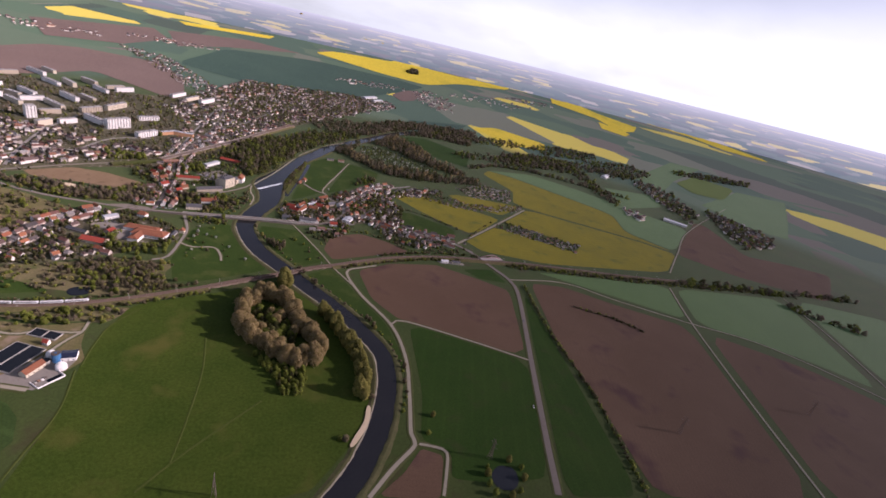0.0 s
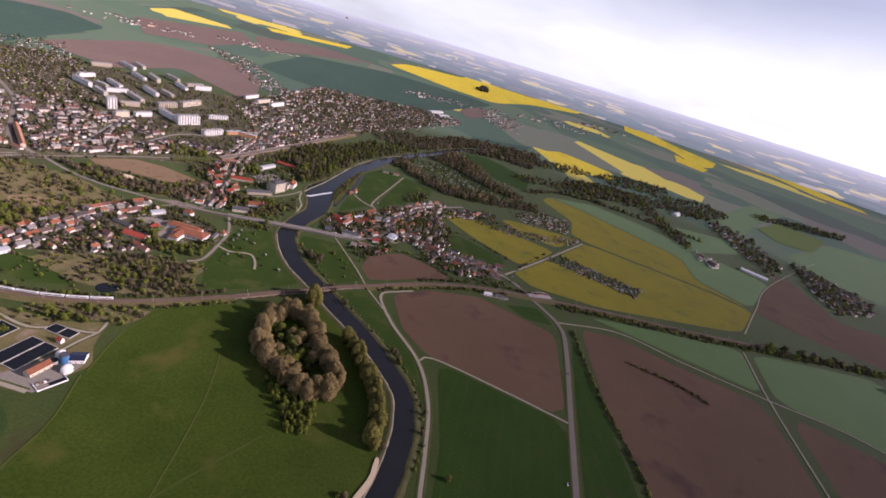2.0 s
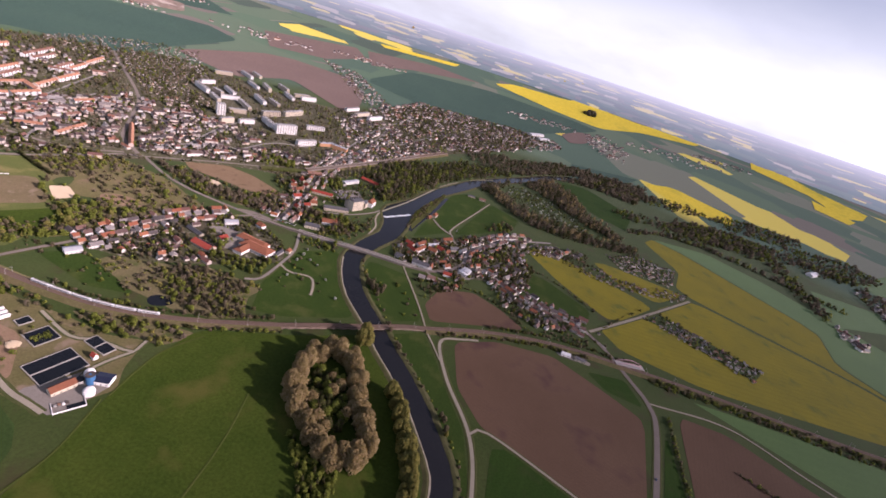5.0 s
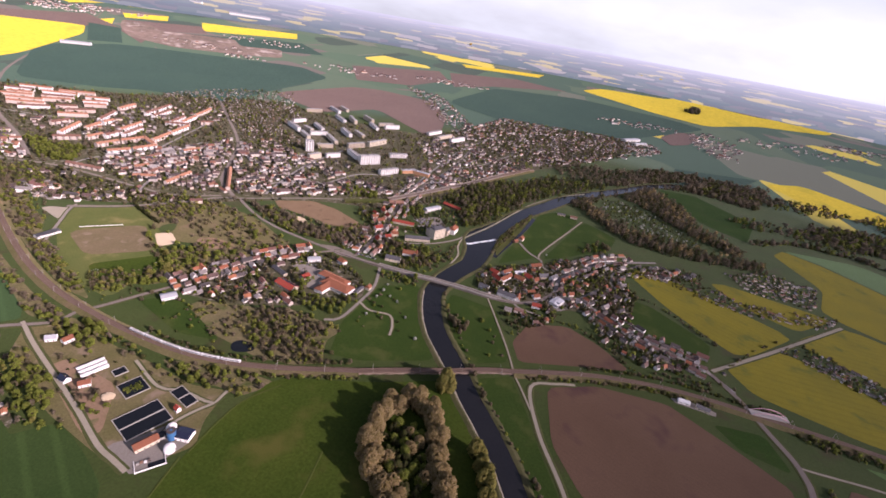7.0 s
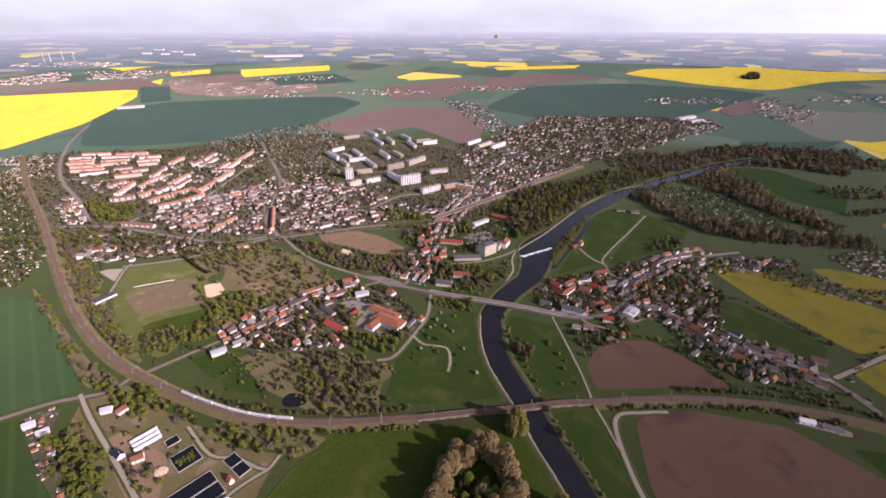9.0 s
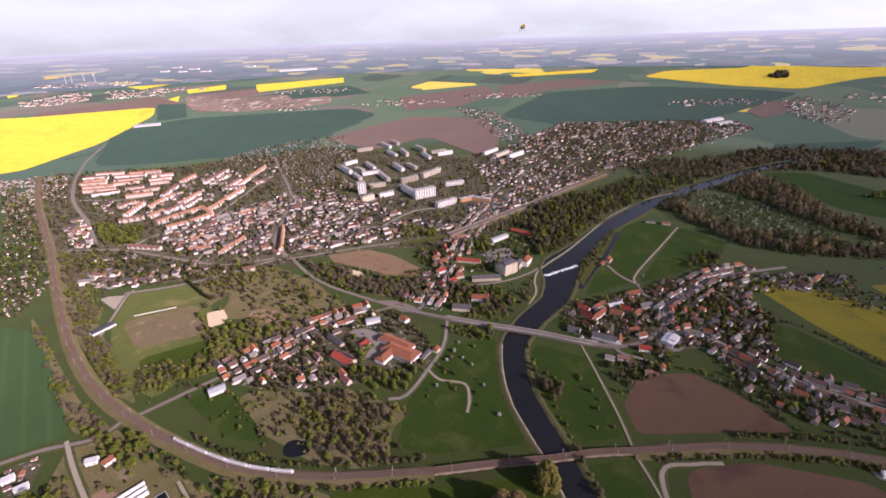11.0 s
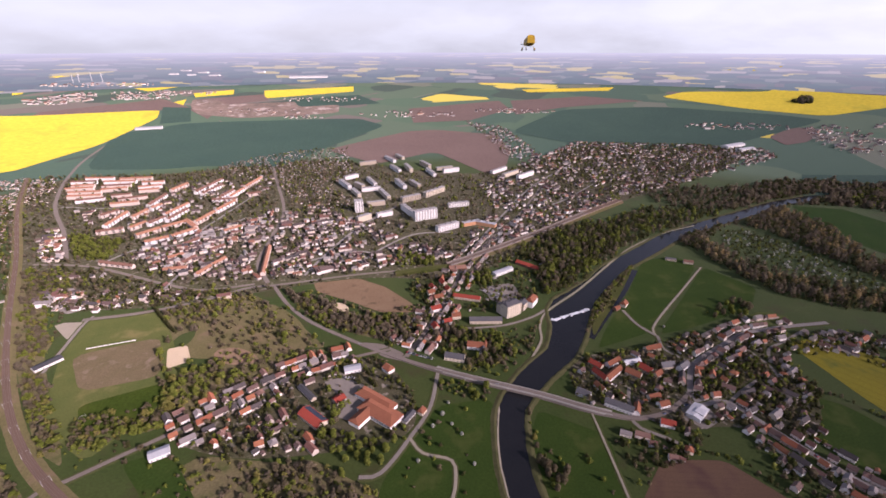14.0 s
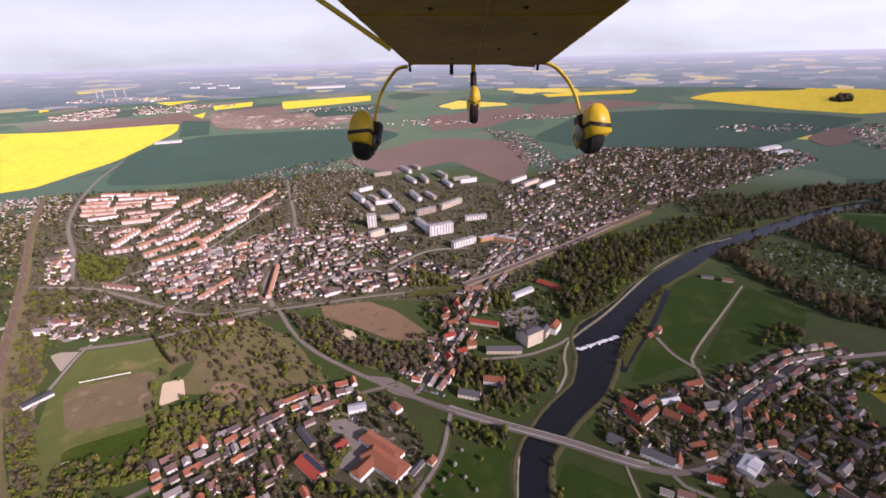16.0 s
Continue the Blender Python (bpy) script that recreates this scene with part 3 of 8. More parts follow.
def distance():
    """The last strip of the plain before the horizon, a plain backdrop all round."""
    sides, rings = 180, [6300 * 1.22 ** k for k in range(10)]
    verts, faces, band = [], [], []
    for i, r in enumerate(rings):
        for k in range(sides + 1):
            a = 2 * math.pi * k / sides
            verts.append(settle(r * math.cos(a), r * math.sin(a), 1.5))
            band.append((k / sides, i / (len(rings) - 1)))
    for i in range(len(rings) - 1):
        for k in range(sides):
            a = i * (sides + 1) + k
            faces.append((a, a + sides + 1, a + sides + 2, a + 1))
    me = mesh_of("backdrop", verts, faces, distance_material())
    uv = me.uv_layers.new(name="band")
    idx = np.empty(len(me.loops), dtype=np.int32)
    me.loops.foreach_get("vertex_index", idx)
    uv.data.foreach_set("uv", np.array(band)[idx].astype(np.float32).ravel())
    return thing("backdrop", "pale blue hazy distance along the horizon", "backdrop", kind="structure", mesh=me)


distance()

# fields, meadows and yards
patch("road_junction", [(292, 632), (311, 662), (316, 660), (318, 645), (328, 637), (311, 623), (288, 618)], 0.380, STREET, "wide asphalt junction in the village", "road", turn=1.01, rounding=0.4)
patch("road_junction", [(-139, 731), (-107, 729), (-73, 710), (-62, 687), (-100, 698)], 0.400, ASPHALT, "wide asphalt junction on the main road", "road", turn=2.44, rounding=0.4)
patch("ploughed_field", [(225, 395), (300, 406), (393, 382), (416, 354), (453, 307), (488, 255), (370, 85), (222, 233), (206, 302)], 0.160, PLOUGH, "bare brown ploughed field with faint tractor lines", "field", turn=2.36, rounding=0.4)
patch("wheat_field", [(442, 353), (508, 339), (505, 281), (456, 311)], 0.180, WHEAT, "dark green field of young wheat", "field", turn=-0.21, rounding=0.4)
patch("wheat_field", [(231, 219), (364, 77), (235, -89), (176, -70), (131, -42), (149, -16), (128, 17), (169, 78)], 0.200, WHEAT, "dark green field of young wheat", "field", turn=-2.23, rounding=0.4)
patch("ploughed_field", [(121, 5), (139, -14), (105, -58), (50, -26), (88, -14)], 0.220, PLOUGH, "bare brown ploughed field with faint tractor lines", "field", turn=2.61, rounding=0.4)
patch("wheat_field", [(515, 242), (429, 57), (321, -156), (237, -116), (370, 57)], 0.240, WHEAT, "dark green field of young wheat", "field", turn=-2.04, rounding=0.4)
patch("ploughed_field", [(561, 268), (631, 235), (698, 144), (795, 35), (549, -272), (341, -166), (408, -27), (463, 107)], 0.260, PLOUGH, "bare brown ploughed field with faint tractor lines", "field", turn=-2.25, rounding=0.4)
patch("ploughed_field", [(820, 7), (926, -147), (966, -278), (669, -341), (573, -285)], 0.100, PLOUGH, "bare brown ploughed field with faint tractor lines", "field", turn=0.87, rounding=0.4)
patch("wheat_field", [(615, 304), (939, 166), (826, 54), (735, 163), (657, 258)], 0.120, WHEAT_LIGHT, "bright green field of young wheat", "field", turn=-0.40, rounding=0.4)
patch("wheat_field", [(954, 151), (1259, 18), (1013, -245), (966, -135), (839, 35)], 0.140, WHEAT_LIGHT, "bright green field of young wheat", "field", turn=-2.32, rounding=0.4)
patch("wheat_field", [(1306, 5), (1533, -169), (1052, -261)], 0.160, WHEAT_LIGHT, "bright green field of young wheat", "field", turn=-2.95, rounding=0.4)
patch("ploughed_field", [(1645, 458), (1675, 430), (1622, 347), (1519, 215), (1650, 126), (1743, 33), (1440, -51), (1263, 149), (1198, 288)], 0.180, PLOUGH, "bare brown ploughed field with faint tractor lines", "field", turn=0.36, rounding=0.4)
patch("rapeseed_field", [(499, 767), (561, 790), (731, 599), (736, 572), (615, 512), (578, 512), (526, 638)], 0.200, RAPE, "flowering yellow rapeseed field with worn patches", "field", turn=-0.84, rounding=0.4)
patch("rapeseed_field", [(691, 760), (729, 762), (904, 658), (775, 601), (705, 672)], 0.220, RAPE, "flowering yellow rapeseed field with worn patches", "field", turn=-0.54, rounding=0.4)
patch("rapeseed_field", [(540, 474), (690, 535), (822, 360), (872, 388), (735, 568), (905, 640), (1140, 380), (1195, 285), (1021, 212), (672, 332), (550, 416)], 0.240, RAPE, "flowering yellow rapeseed field with worn patches", "field", turn=2.81, rounding=0.4)
patch("rapeseed_field", [(906, 695), (995, 790), (1001, 966), (1060, 1005), (1123, 928), (1268, 569), (1164, 440), (1206, 296), (1150, 385), (918, 648)], 0.260, RAPE, "flowering yellow rapeseed field with worn patches", "field", turn=-1.19, rounding=0.4)
patch("wheat_field", [(1060, 1010), (1130, 935), (1275, 570), (1172, 445), (1214, 300), (1514, 410), (1417, 643), (1362, 813), (1262, 972)], 0.100, WHEAT_LIGHT, "bright green field of young wheat", "field", turn=-1.19, rounding=0.4)
patch("wheat_field", [(437, 664), (492, 635), (551, 530), (504, 472), (464, 504), (426, 555), (412, 594)], 0.120, MEADOW_DARK, "dark green field of young wheat", "field", turn=-1.06, rounding=0.4)
patch("ploughed_field", [(194, 487), (232, 539), (299, 542), (339, 498), (367, 444), (282, 444), (195, 442)], 0.140, PLOUGH, "bare brown ploughed field with faint tractor lines", "field", turn=-3.12, rounding=0.4)
patch("wheat_field", [(-760, 665), (-685, 652), (-600, 587), (-449, 440), (-500, 410), (-660, 328), (-860, 480)], 0.160, WHEAT_PALE, "pale green wheat field with tractor lines", "field", turn=2.28, rounding=0.4)
patch("wheat_field", [(-531, 373), (-494, 392), (-435, 340), (-387, 303), (-345, 268), (-320, 282), (-306, 281), (-288, 268), (-262, 246), (-238, 222), (-229, 198), (-230, 167), (-247, 150), (-420, 140), (-640, 220), (-640, 318)], 0.180, WHEAT_MID, "green wheat field with pale tractor lines by the works", "field", turn=2.25, rounding=0.2)
patch("sports_ground", [(-575, 690), (-596, 774), (-507, 802), (-451, 752), (-372, 655), (-357, 590), (-385, 497), (-479, 546)], 0.200, SPORTS, "yellowish mown turf of a sports ground", "sports ground", turn=2.16, rounding=0.4)
patch("worn_pitch", [(-546, 672), (-449, 726), (-411, 672), (-395, 637), (-477, 601)], 0.470, PITCH, "worn brownish playing pitch on the sports ground", "pitch", turn=0.51, rounding=0.5)
patch("training_pitch", [(-459, 577), (-373, 629), (-352, 547), (-415, 531)], 0.490, MEADOW, "green training pitch of the sports ground", "pitch", turn=0.54, rounding=0.4)
patch("sand_court", [(-419, 697), (-395, 708), (-369, 672), (-393, 653)], 0.560, SAND, "pale sand court beside the sports ground", "sand court", turn=2.10, rounding=0.4)
patch("scrubland", [(-403, 763), (-322, 842), (-237, 775), (-205, 691), (-326, 669)], 0.080, SCRUB, "dry scrubland slope with bare patches", "scrubland", turn=-2.96, rounding=1)
patch("bare_plot", [(-270, 913), (-190, 937), (-133, 906), (-71, 844), (-64, 821), (-125, 817), (-177, 846), (-254, 881)], 0.320, PLOT, "bare brown building plot below the town", "plot", turn=-0.79, rounding=0.4)
patch("hay_meadow", [(-346, 499), (-303, 519), (-208, 429), (-268, 438)], 0.340, MEADOW_DARK, "narrow green hay meadow by the railway", "meadow", turn=-0.76, rounding=0.4)
patch("pond", [(-196, 428), (-186, 436), (-169, 430), (-162, 417), (-179, 410), (-192, 413)], 0.310, POND, "small dark pond ringed by reeds", "pond", turn=-2.75, rounding=1)
patch("wheat_field", [(-1371, 1715), (-1786, 2433), (-1616, 2841), (-687, 3088), (-465, 2801), (-619, 2154), (-679, 1803), (-973, 1797), (-1107, 1735)], 0.180, WHEAT_HAZED, "dark green field of young wheat", "field", turn=0.26, rounding=0.4)
patch("ploughed_field", [(-609, 2117), (-315, 2614), (-170, 2675), (157, 2543), (187, 2119), (151, 1855), (92, 1724), (-133, 2109), (-333, 1869)], 0.200, PLOUGH_HAZED, "bare brown ploughed field with faint tractor lines", "field", turn=1.04, rounding=0.4)
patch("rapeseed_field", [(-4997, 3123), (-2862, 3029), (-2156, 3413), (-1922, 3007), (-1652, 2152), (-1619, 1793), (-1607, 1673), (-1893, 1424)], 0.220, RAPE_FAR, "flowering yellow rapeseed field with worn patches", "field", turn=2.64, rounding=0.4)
patch("wheat_field", [(221, 2633), (664, 3632), (1430, 3848), (2051, 3430), (2171, 3192), (1212, 2353), (762, 2198), (488, 2322)], 0.240, WHEAT_HAZED, "dark green field of young wheat", "field", turn=-2.42, rounding=0.4)
patch("rapeseed_field", [(1695, 4615), (2139, 5182), (2992, 5258), (3512, 6165), (4140, 6199), (3504, 5213), (3829, 4830), (5210, 5317), (4140, 4212), (3164, 3976), (2301, 3389), (2013, 3729)], 0.260, RAPE_FAR, "flowering yellow rapeseed field with worn patches", "field", turn=-2.34, rounding=0.4)
patch("rapeseed_field", [(-2068, 5027), (-1295, 5625), (-1149, 4985), (-1756, 4258)], 0.100, RAPE_FAR, "distant bright yellow rapeseed field", "field", turn=0.66)
patch("rapeseed_field", [(-3554, 5218), (-3522, 6017), (-3194, 5428), (-3167, 4859)], 0.120, RAPE_FAR, "distant bright yellow rapeseed field", "field", turn=1.53)
patch("rapeseed_field", [(-2616, 4689), (-2412, 5098), (-2196, 4614), (-2398, 4320)], 0.140, RAPE_FAR, "distant bright yellow rapeseed field", "field", turn=-1.15)
patch("rapeseed_field", [(-2340, 3819), (-2376, 4139), (-2119, 3631), (-2160, 3535)], 0.160, RAPE_FAR, "distant bright yellow rapeseed field", "field", turn=-1.10)
patch("rapeseed_field", [(-7549, 8073), (-8976, 11043), (-6878, 9806), (-7376, 8648), (-6545, 6993)], 0.180, RAPE_FAR, "distant bright yellow rapeseed field", "field", turn=2.02)
patch("rapeseed_field", [(-4557, 4854), (-4597, 5088), (-4133, 4500), (-4122, 4386)], 0.200, RAPE_FAR, "distant bright yellow rapeseed field", "field", turn=-0.90)
patch("rapeseed_field", [(547, 5338), (1593, 5705), (1411, 5249), (570, 5004)], 0.220, RAPE_FAR, "distant bright yellow rapeseed field", "field", turn=0.34)
patch("rapeseed_field", [(2230, 6806), (2779, 7485), (2424, 6613), (2127, 6375)], 0.240, RAPE_FAR, "distant bright yellow rapeseed field", "field", turn=-1.96)
patch("rapeseed_field", [(4827, 10176), (7265, 12416), (6462, 10823), (4405, 9063)], 0.260, RAPE_FAR, "distant bright yellow rapeseed field", "field", turn=0.74)
patch("rapeseed_field", [(-2210, 10551), (-1430, 11864), (-1247, 10341), (-1895, 9552)], 0.100, RAPE_FAR, "distant bright yellow rapeseed field", "field", turn=-1.45)
patch("rapeseed_field", [(4002, 15153), (5904, 16800), (5070, 14410), (3487, 13183)], 0.120, RAPE_FAR, "distant bright yellow rapeseed field", "field", turn=-1.91)
patch("rapeseed_field", [(-5501, 5870), (-5269, 6260), (-4902, 5730), (-5021, 5353)], 0.140, RAPE_FAR, "distant bright yellow rapeseed field", "field", turn=2.32)
patch("rapeseed_field", [(1575, 1772), (1816, 1838), (1936, 1526), (1765, 1367), (1569, 1453)], 0.160, RAPE_FAR, "flowering yellow rapeseed field with worn patches", "field", turn=-1.20, rounding=0.4)
patch("ploughed_field", [(-2547, 2689), (-2890, 3251), (-2591, 4156), (-2016, 3560), (-2181, 3357), (-2563, 2968)], 0.180, PLOUGH_HAZED, "bare brown ploughed field with faint tractor lines", "field", turn=1.25)
patch("ploughed_field", [(-2312, 4135), (-1910, 4611), (-1663, 4123), (-1848, 3726), (-1598, 2997), (-1928, 3401)], 0.200, PLOUGH_HAZED, "bare brown ploughed field with faint tractor lines", "field", turn=2.05)
patch("ploughed_field", [(-432, 3588), (247, 4195), (297, 3618), (13, 3041), (-318, 2914)], 0.220, PLOUGH_HAZED, "bare brown ploughed field with faint tractor lines", "field", turn=0.73)
patch("ploughed_field", [(341, 4199), (1042, 4623), (1434, 4255), (682, 3736), (311, 3312)], 0.240, PLOUGH_HAZED, "bare brown ploughed field with faint tractor lines", "field", turn=-2.54)
patch("wheat_field", [(-2016, 3560), (-2233, 3572), (-1766, 2783), (-1641, 2884)], 0.260, WHEAT_HAZED, "dark green field of young wheat", "field", turn=-1.04)
patch("wheat_field", [(-1848, 3726), (-1027, 4634), (-697, 3942), (-1196, 3560), (-1542, 3251)], 0.100, WHEAT_HAZED, "dark green field of young wheat", "field", turn=0.84)
patch("wheat_field", [(920, 1447), (1043, 1425), (1115, 1199), (976, 1036), (916, 1115), (879, 1228)], 0.120, WHEAT, "dark green field of young wheat", "field", turn=-1.26)
patch("wheat_field", [(1173, 1805), (1580, 1818), (1341, 1629), (1011, 1540)], 0.140, WHEAT_HAZED, "dark green field of young wheat", "field", turn=0.03)
patch("meadow", [(378, 1048), (452, 1080), (483, 1034), (309, 788), (252, 757), (213, 738), (230, 775), (267, 841), (312, 916)], 0.160, MEADOW_DARK, "lush green riverside meadow", "meadow", turn=-2.19, rounding=0.4)
patch("meadow", [(492, 1028), (525, 983), (549, 942), (512, 884), (440, 836), (368, 798), (315, 780)], 0.180, MEADOW_DARK, "lush green riverside meadow", "meadow", turn=0.95, rounding=0.4)
patch("meadow", [(449, 822), (511, 860), (550, 844), (511, 820), (453, 802)], 0.200, WORN, "pale mown meadow strip beside the village", "meadow", turn=0.55, rounding=0.4)
patch("sand_heap", [(-216, 817), (-211, 846), (-190, 840), (-176, 817), (-198, 801)], 0.540, SAND, "pale heap of sand beside a bare plot", "sand", turn=1.40, rounding=1)
patch("scrubland", [(-441, 806), (-376, 826), (-304, 815), (-233, 748), (-227, 712), (-261, 698), (-359, 674), (-400, 688), (-394, 737)], 0.230, SCRUB, "dry brownish hilltop scrubland", "scrubland", turn=-2.90, rounding=1)
patch("car_park", [(52, 920), (103, 936), (118, 871), (83, 853), (57, 873)], 0.460, PAVED, "grey paved car park near the old mill", "car park", turn=-1.34, rounding=0.4)
patch("meadow", [(90, 548), (108, 606), (184, 569), (180, 439), (127, 430), (106, 475)], 0.100, MEADOW_DARK, "lush green riverside meadow", "meadow", turn=-1.60, rounding=0.4)
patch("meadow", [(-15, 606), (52, 622), (60, 548), (75, 429), (-28, 415), (-70, 424), (-63, 498)], 0.120, MEADOW_DARK, "lush green riverside meadow", "meadow", turn=-1.45, rounding=0.4)
patch("meadow", [(-124, 372), (-4, 378), (88, 392), (122, 300), (126, 230), (128, 140), (104, 92), (52, 41), (-13, 3), (-241, 100), (-202, 185), (-170, 298)], 0.100, MEADOW, "wide grazed green pasture with faint tracks", "meadow", turn=2.74, rounding=0.4)
patch("meadow", [(126, 400), (178, 410), (186, 350), (188, 300), (196, 230), (183, 160), (166, 120), (168, 160), (166, 225), (162, 275), (150, 325), (134, 370)], 0.100, MEADOW_DARK, "lush green strip between river and levee path", "meadow", turn=-1.5, rounding=0.4)
patch("town_ground", [(-1423, 1607), (-1003, 1671), (-755, 1862), (-555, 1949), (10, 1708), (205, 1855), (547, 2357), (1062, 2343), (1276, 2229), (777, 1710), (358, 1386), (183, 1135), (11, 937), (-193, 947), (-334, 881), (-525, 801), (-710, 786), (-1202, 1223)], 0.110, TOWN_SOIL, "grey-brown gardens and yards between town houses", "town ground", turn=-2.34, rounding=1, lift=3)
patch("village_ground", [(159, 715), (269, 733), (362, 785), (432, 776), (509, 804), (464, 731), (481, 671), (421, 572), (335, 596), (271, 580), (225, 605), (160, 624)], 0.140, TOWN_SOIL, "gardens and yards of the riverside village", "village ground", turn=-2.12, rounding=1)
patch("village_ground", [(-324, 534), (-305, 590), (-243, 646), (-158, 692), (-90, 692), (-37, 606), (-43, 548), (-144, 522), (-235, 509)], 0.160, TOWN_SOIL, "gardens and yards of a small hamlet", "village ground", turn=-2.89, rounding=1)
patch("gravel_works", [(-2288, 4068), (-2039, 3601), (-1773, 3204), (-1430, 3037), (-1117, 3160), (-872, 3345), (-993, 3812), (-1245, 3648), (-1421, 4031), (-1853, 3760), (-2080, 4080)], 0.280, QUARRY, "pale open gravel works behind the town", "gravel works", turn=1.82, rounding=0.4)
patch("young_crop_field", [(2315, 905), (2723, 1002), (2793, 791), (2342, 659), (2217, 754)], 0.260, LIME, "fresh lime green field of young crop", "field", turn=-2.86, rounding=0.4)
patch("wheat_field", [(1577, 828), (1811, 728), (1669, 612), (1405, 613)], 0.260, WHEAT_LIGHT, "pale green field of young wheat", "field", turn=0.90)
patch("wheat_field", [(2027, 618), (2749, 757), (2994, 579), (2042, 259), (1936, 390)], 0.100, WHEAT_LIGHT, "pale green field of young wheat", "field", turn=-2.82)
patch("wheat_field", [(2035, 985), (2966, 1291), (3129, 1158), (2322, 924), (1988, 785)], 0.120, WHEAT_LIGHT, "pale green field of young wheat", "field", turn=0.32)
patch("dirt_yard", [(-374, 359), (-360, 375), (-289, 341), (-268, 277), (-287, 275)], 0.240, BARE, "bare earth yard between works sheds", "yard", turn=2.37, rounding=0.4)


for outline in ([(5595, 3023), (5596, 2444), (5218, 1827), (5384, 1451), (5582, 1568), (5880, 2094), (6122, 2623), (6178, 3230)], [(5206, 4409), (5683, 4739), (4823, 3250), (4699, 2831), (4644, 2588), (4110, 2291), (3774, 2204), (3871, 2416), (3983, 2529), (4207, 2840), (4325, 3596)], [(3971, 2629), (3815, 2153), (3535, 2018), (3522, 2269)], [(-6006, 6685), (-5408, 6050), (-5224, 6496), (-6106, 7668)]):
    patch("rapeseed_field", outline, 0.28, RAPE_FAR, "distant bright yellow rapeseed field", "field")
patch("ploughed_field", [(1491, 2569), (1768, 2853), (1918, 2904), (1823, 2711), (1599, 2442), (1442, 2348)], 0.28, PLOUGH_HAZED, "bare brown ploughed field beside the suburb", "field", rounding=0.4)
patch("depot_yard", [(-698, 803), (-713, 831), (-661, 840), (-628, 796), (-643, 779)], 0.34, PAVED, "grey paved depot yard crowded with vans and huts", "yard", rounding=0.4)
patch("gravel_yard", [(-636, 745), (-627, 755), (-589, 759), (-582, 708)], 0.36, GRAVEL, "pale gravel yard beside the sports ground", "yard", rounding=0.4)
patch("bare_plot", [(-342, 680), (-347, 702), (-312, 709), (-265, 678), (-304, 664)], 0.36, BARE, "bare earth patch in the hilltop scrub", "plot", rounding=1)
patch("garden_yard", [(-487, 396), (-463, 408), (-452, 406), (-443, 380), (-411, 341), (-384, 310), (-353, 285), (-350, 273), (-397, 309), (-450, 355)], 0.34, TOWN_SOIL, "trodden allotment yard with huts and clutter", "yard", rounding=0.4)

ROADS = []


def strip(name, points, width, up, material, label, category, rise=None):
    """A road: a slightly cambered strip along a line, with worn, uneven edges."""
    ROADS.append((points, width))
    h = width / 2
    v, f = ribbon(points, (h + 0.4, h, 0, -h, -h - 0.4), (0.02, up, up + 0.06, up, 0.02), 7, 0.25, len(ROADS), rise=rise)
    road = thing(name, label, category, kind="structure", mesh=mesh_of(name, v, f, material))
    if name != "cart_track" and not rise and max(math.hypot(*p) for p in points) < FLAT:
        e = h + (2.2 if width > 4 else 1.2)
        v, f = ribbon(points, (e + 0.8, e, -e, -e - 0.8), (0.02, 0.42, 0.42, 0.02), 7, 0.7, len(ROADS) + 50)
        part("verge", mesh_of("verge", v, f, VERGE), None, road)
    return road


# roads and paths: width, surface
strip("road", [(-342, 899), (-288, 831), (-233, 782), (-166, 742), (-111, 713), (-47, 683), (17, 658), (112, 629), (168, 608), (217, 598), (255, 607), (286, 628), (308, 649)], 6.0, 0.510, ASPHALT, "two-lane asphalt main road crossing the river", "road", rise=(0, 0, 0, 0, 0, 2, 5, 5, 5, 1.5, 0, 0, 0))
strip("street", [(310, 625), (346, 633), (378, 588), (422, 525), (468, 490), (501, 468), (501, 459), (518, 416)], 7, 0.530, STREET, "asphalt village street between houses", "street")
strip("street", [(308, 649), (321, 681), (340, 711), (400, 757), (446, 789), (513, 811), (599, 830)], 7.5, 0.550, STREET, "asphalt village street leading to the meadows", "street")
strip("road", [(504, 454), (516, 405), (519, 345), (519, 285), (489, 227), (356, 56), (276, -47), (229, -110)], 7.5, 0.570, ASPHALT, "straight grey country road between fields", "road")
strip("field_track", [(510, 462), (674, 532), (898, 633)], 6, 0.590, GRAVEL, "pale farm road between rapeseed fields", "track")
strip("field_track", [(524, 291), (646, 248), (721, 153), (821, 39), (902, -45), (952, -139), (991, -273)], 3.2, 0.610, GRAVEL, "pale gravel field track", "track")
strip("field_track", [(935, 156), (821, 39), (671, -139), (562, -277)], 3.2, 0.630, GRAVEL, "pale gravel field track", "track")
strip("field_track", [(1280, 18), (1165, -123), (1038, -255)], 3.2, 0.650, GRAVEL, "pale gravel field track", "track")
strip("field_track", [(1029, 209), (1223, 292), (1506, 405), (2156, 564)], 3.2, 0.670, GRAVEL, "pale gravel field track", "track")
strip("gravel_path", [(268, 404), (240, 403), (202, 393), (194, 318), (202, 225), (184, 148), (150, 80), (121, 28), (117, 12), (80, -4), (41, -24)], 4.5, 0.450, GRAVEL, "pale gravel path along the levee", "path")
strip("field_track", [(202, 225), (228, 227), (303, 151), (368, 78)], 3.2, 0.470, GRAVEL, "pale gravel field track", "track")
strip("field_track", [(122, 11), (137, 0), (145, -12), (130, -33), (111, -55)], 3.2, 0.490, GRAVEL, "pale gravel field track", "track")
strip("field_track", [(172, 612), (178, 540), (183, 469), (184, 415), (188, 385), (192, 352)], 2.2, 0.510, GRAVEL, "pale gravel field track", "track")
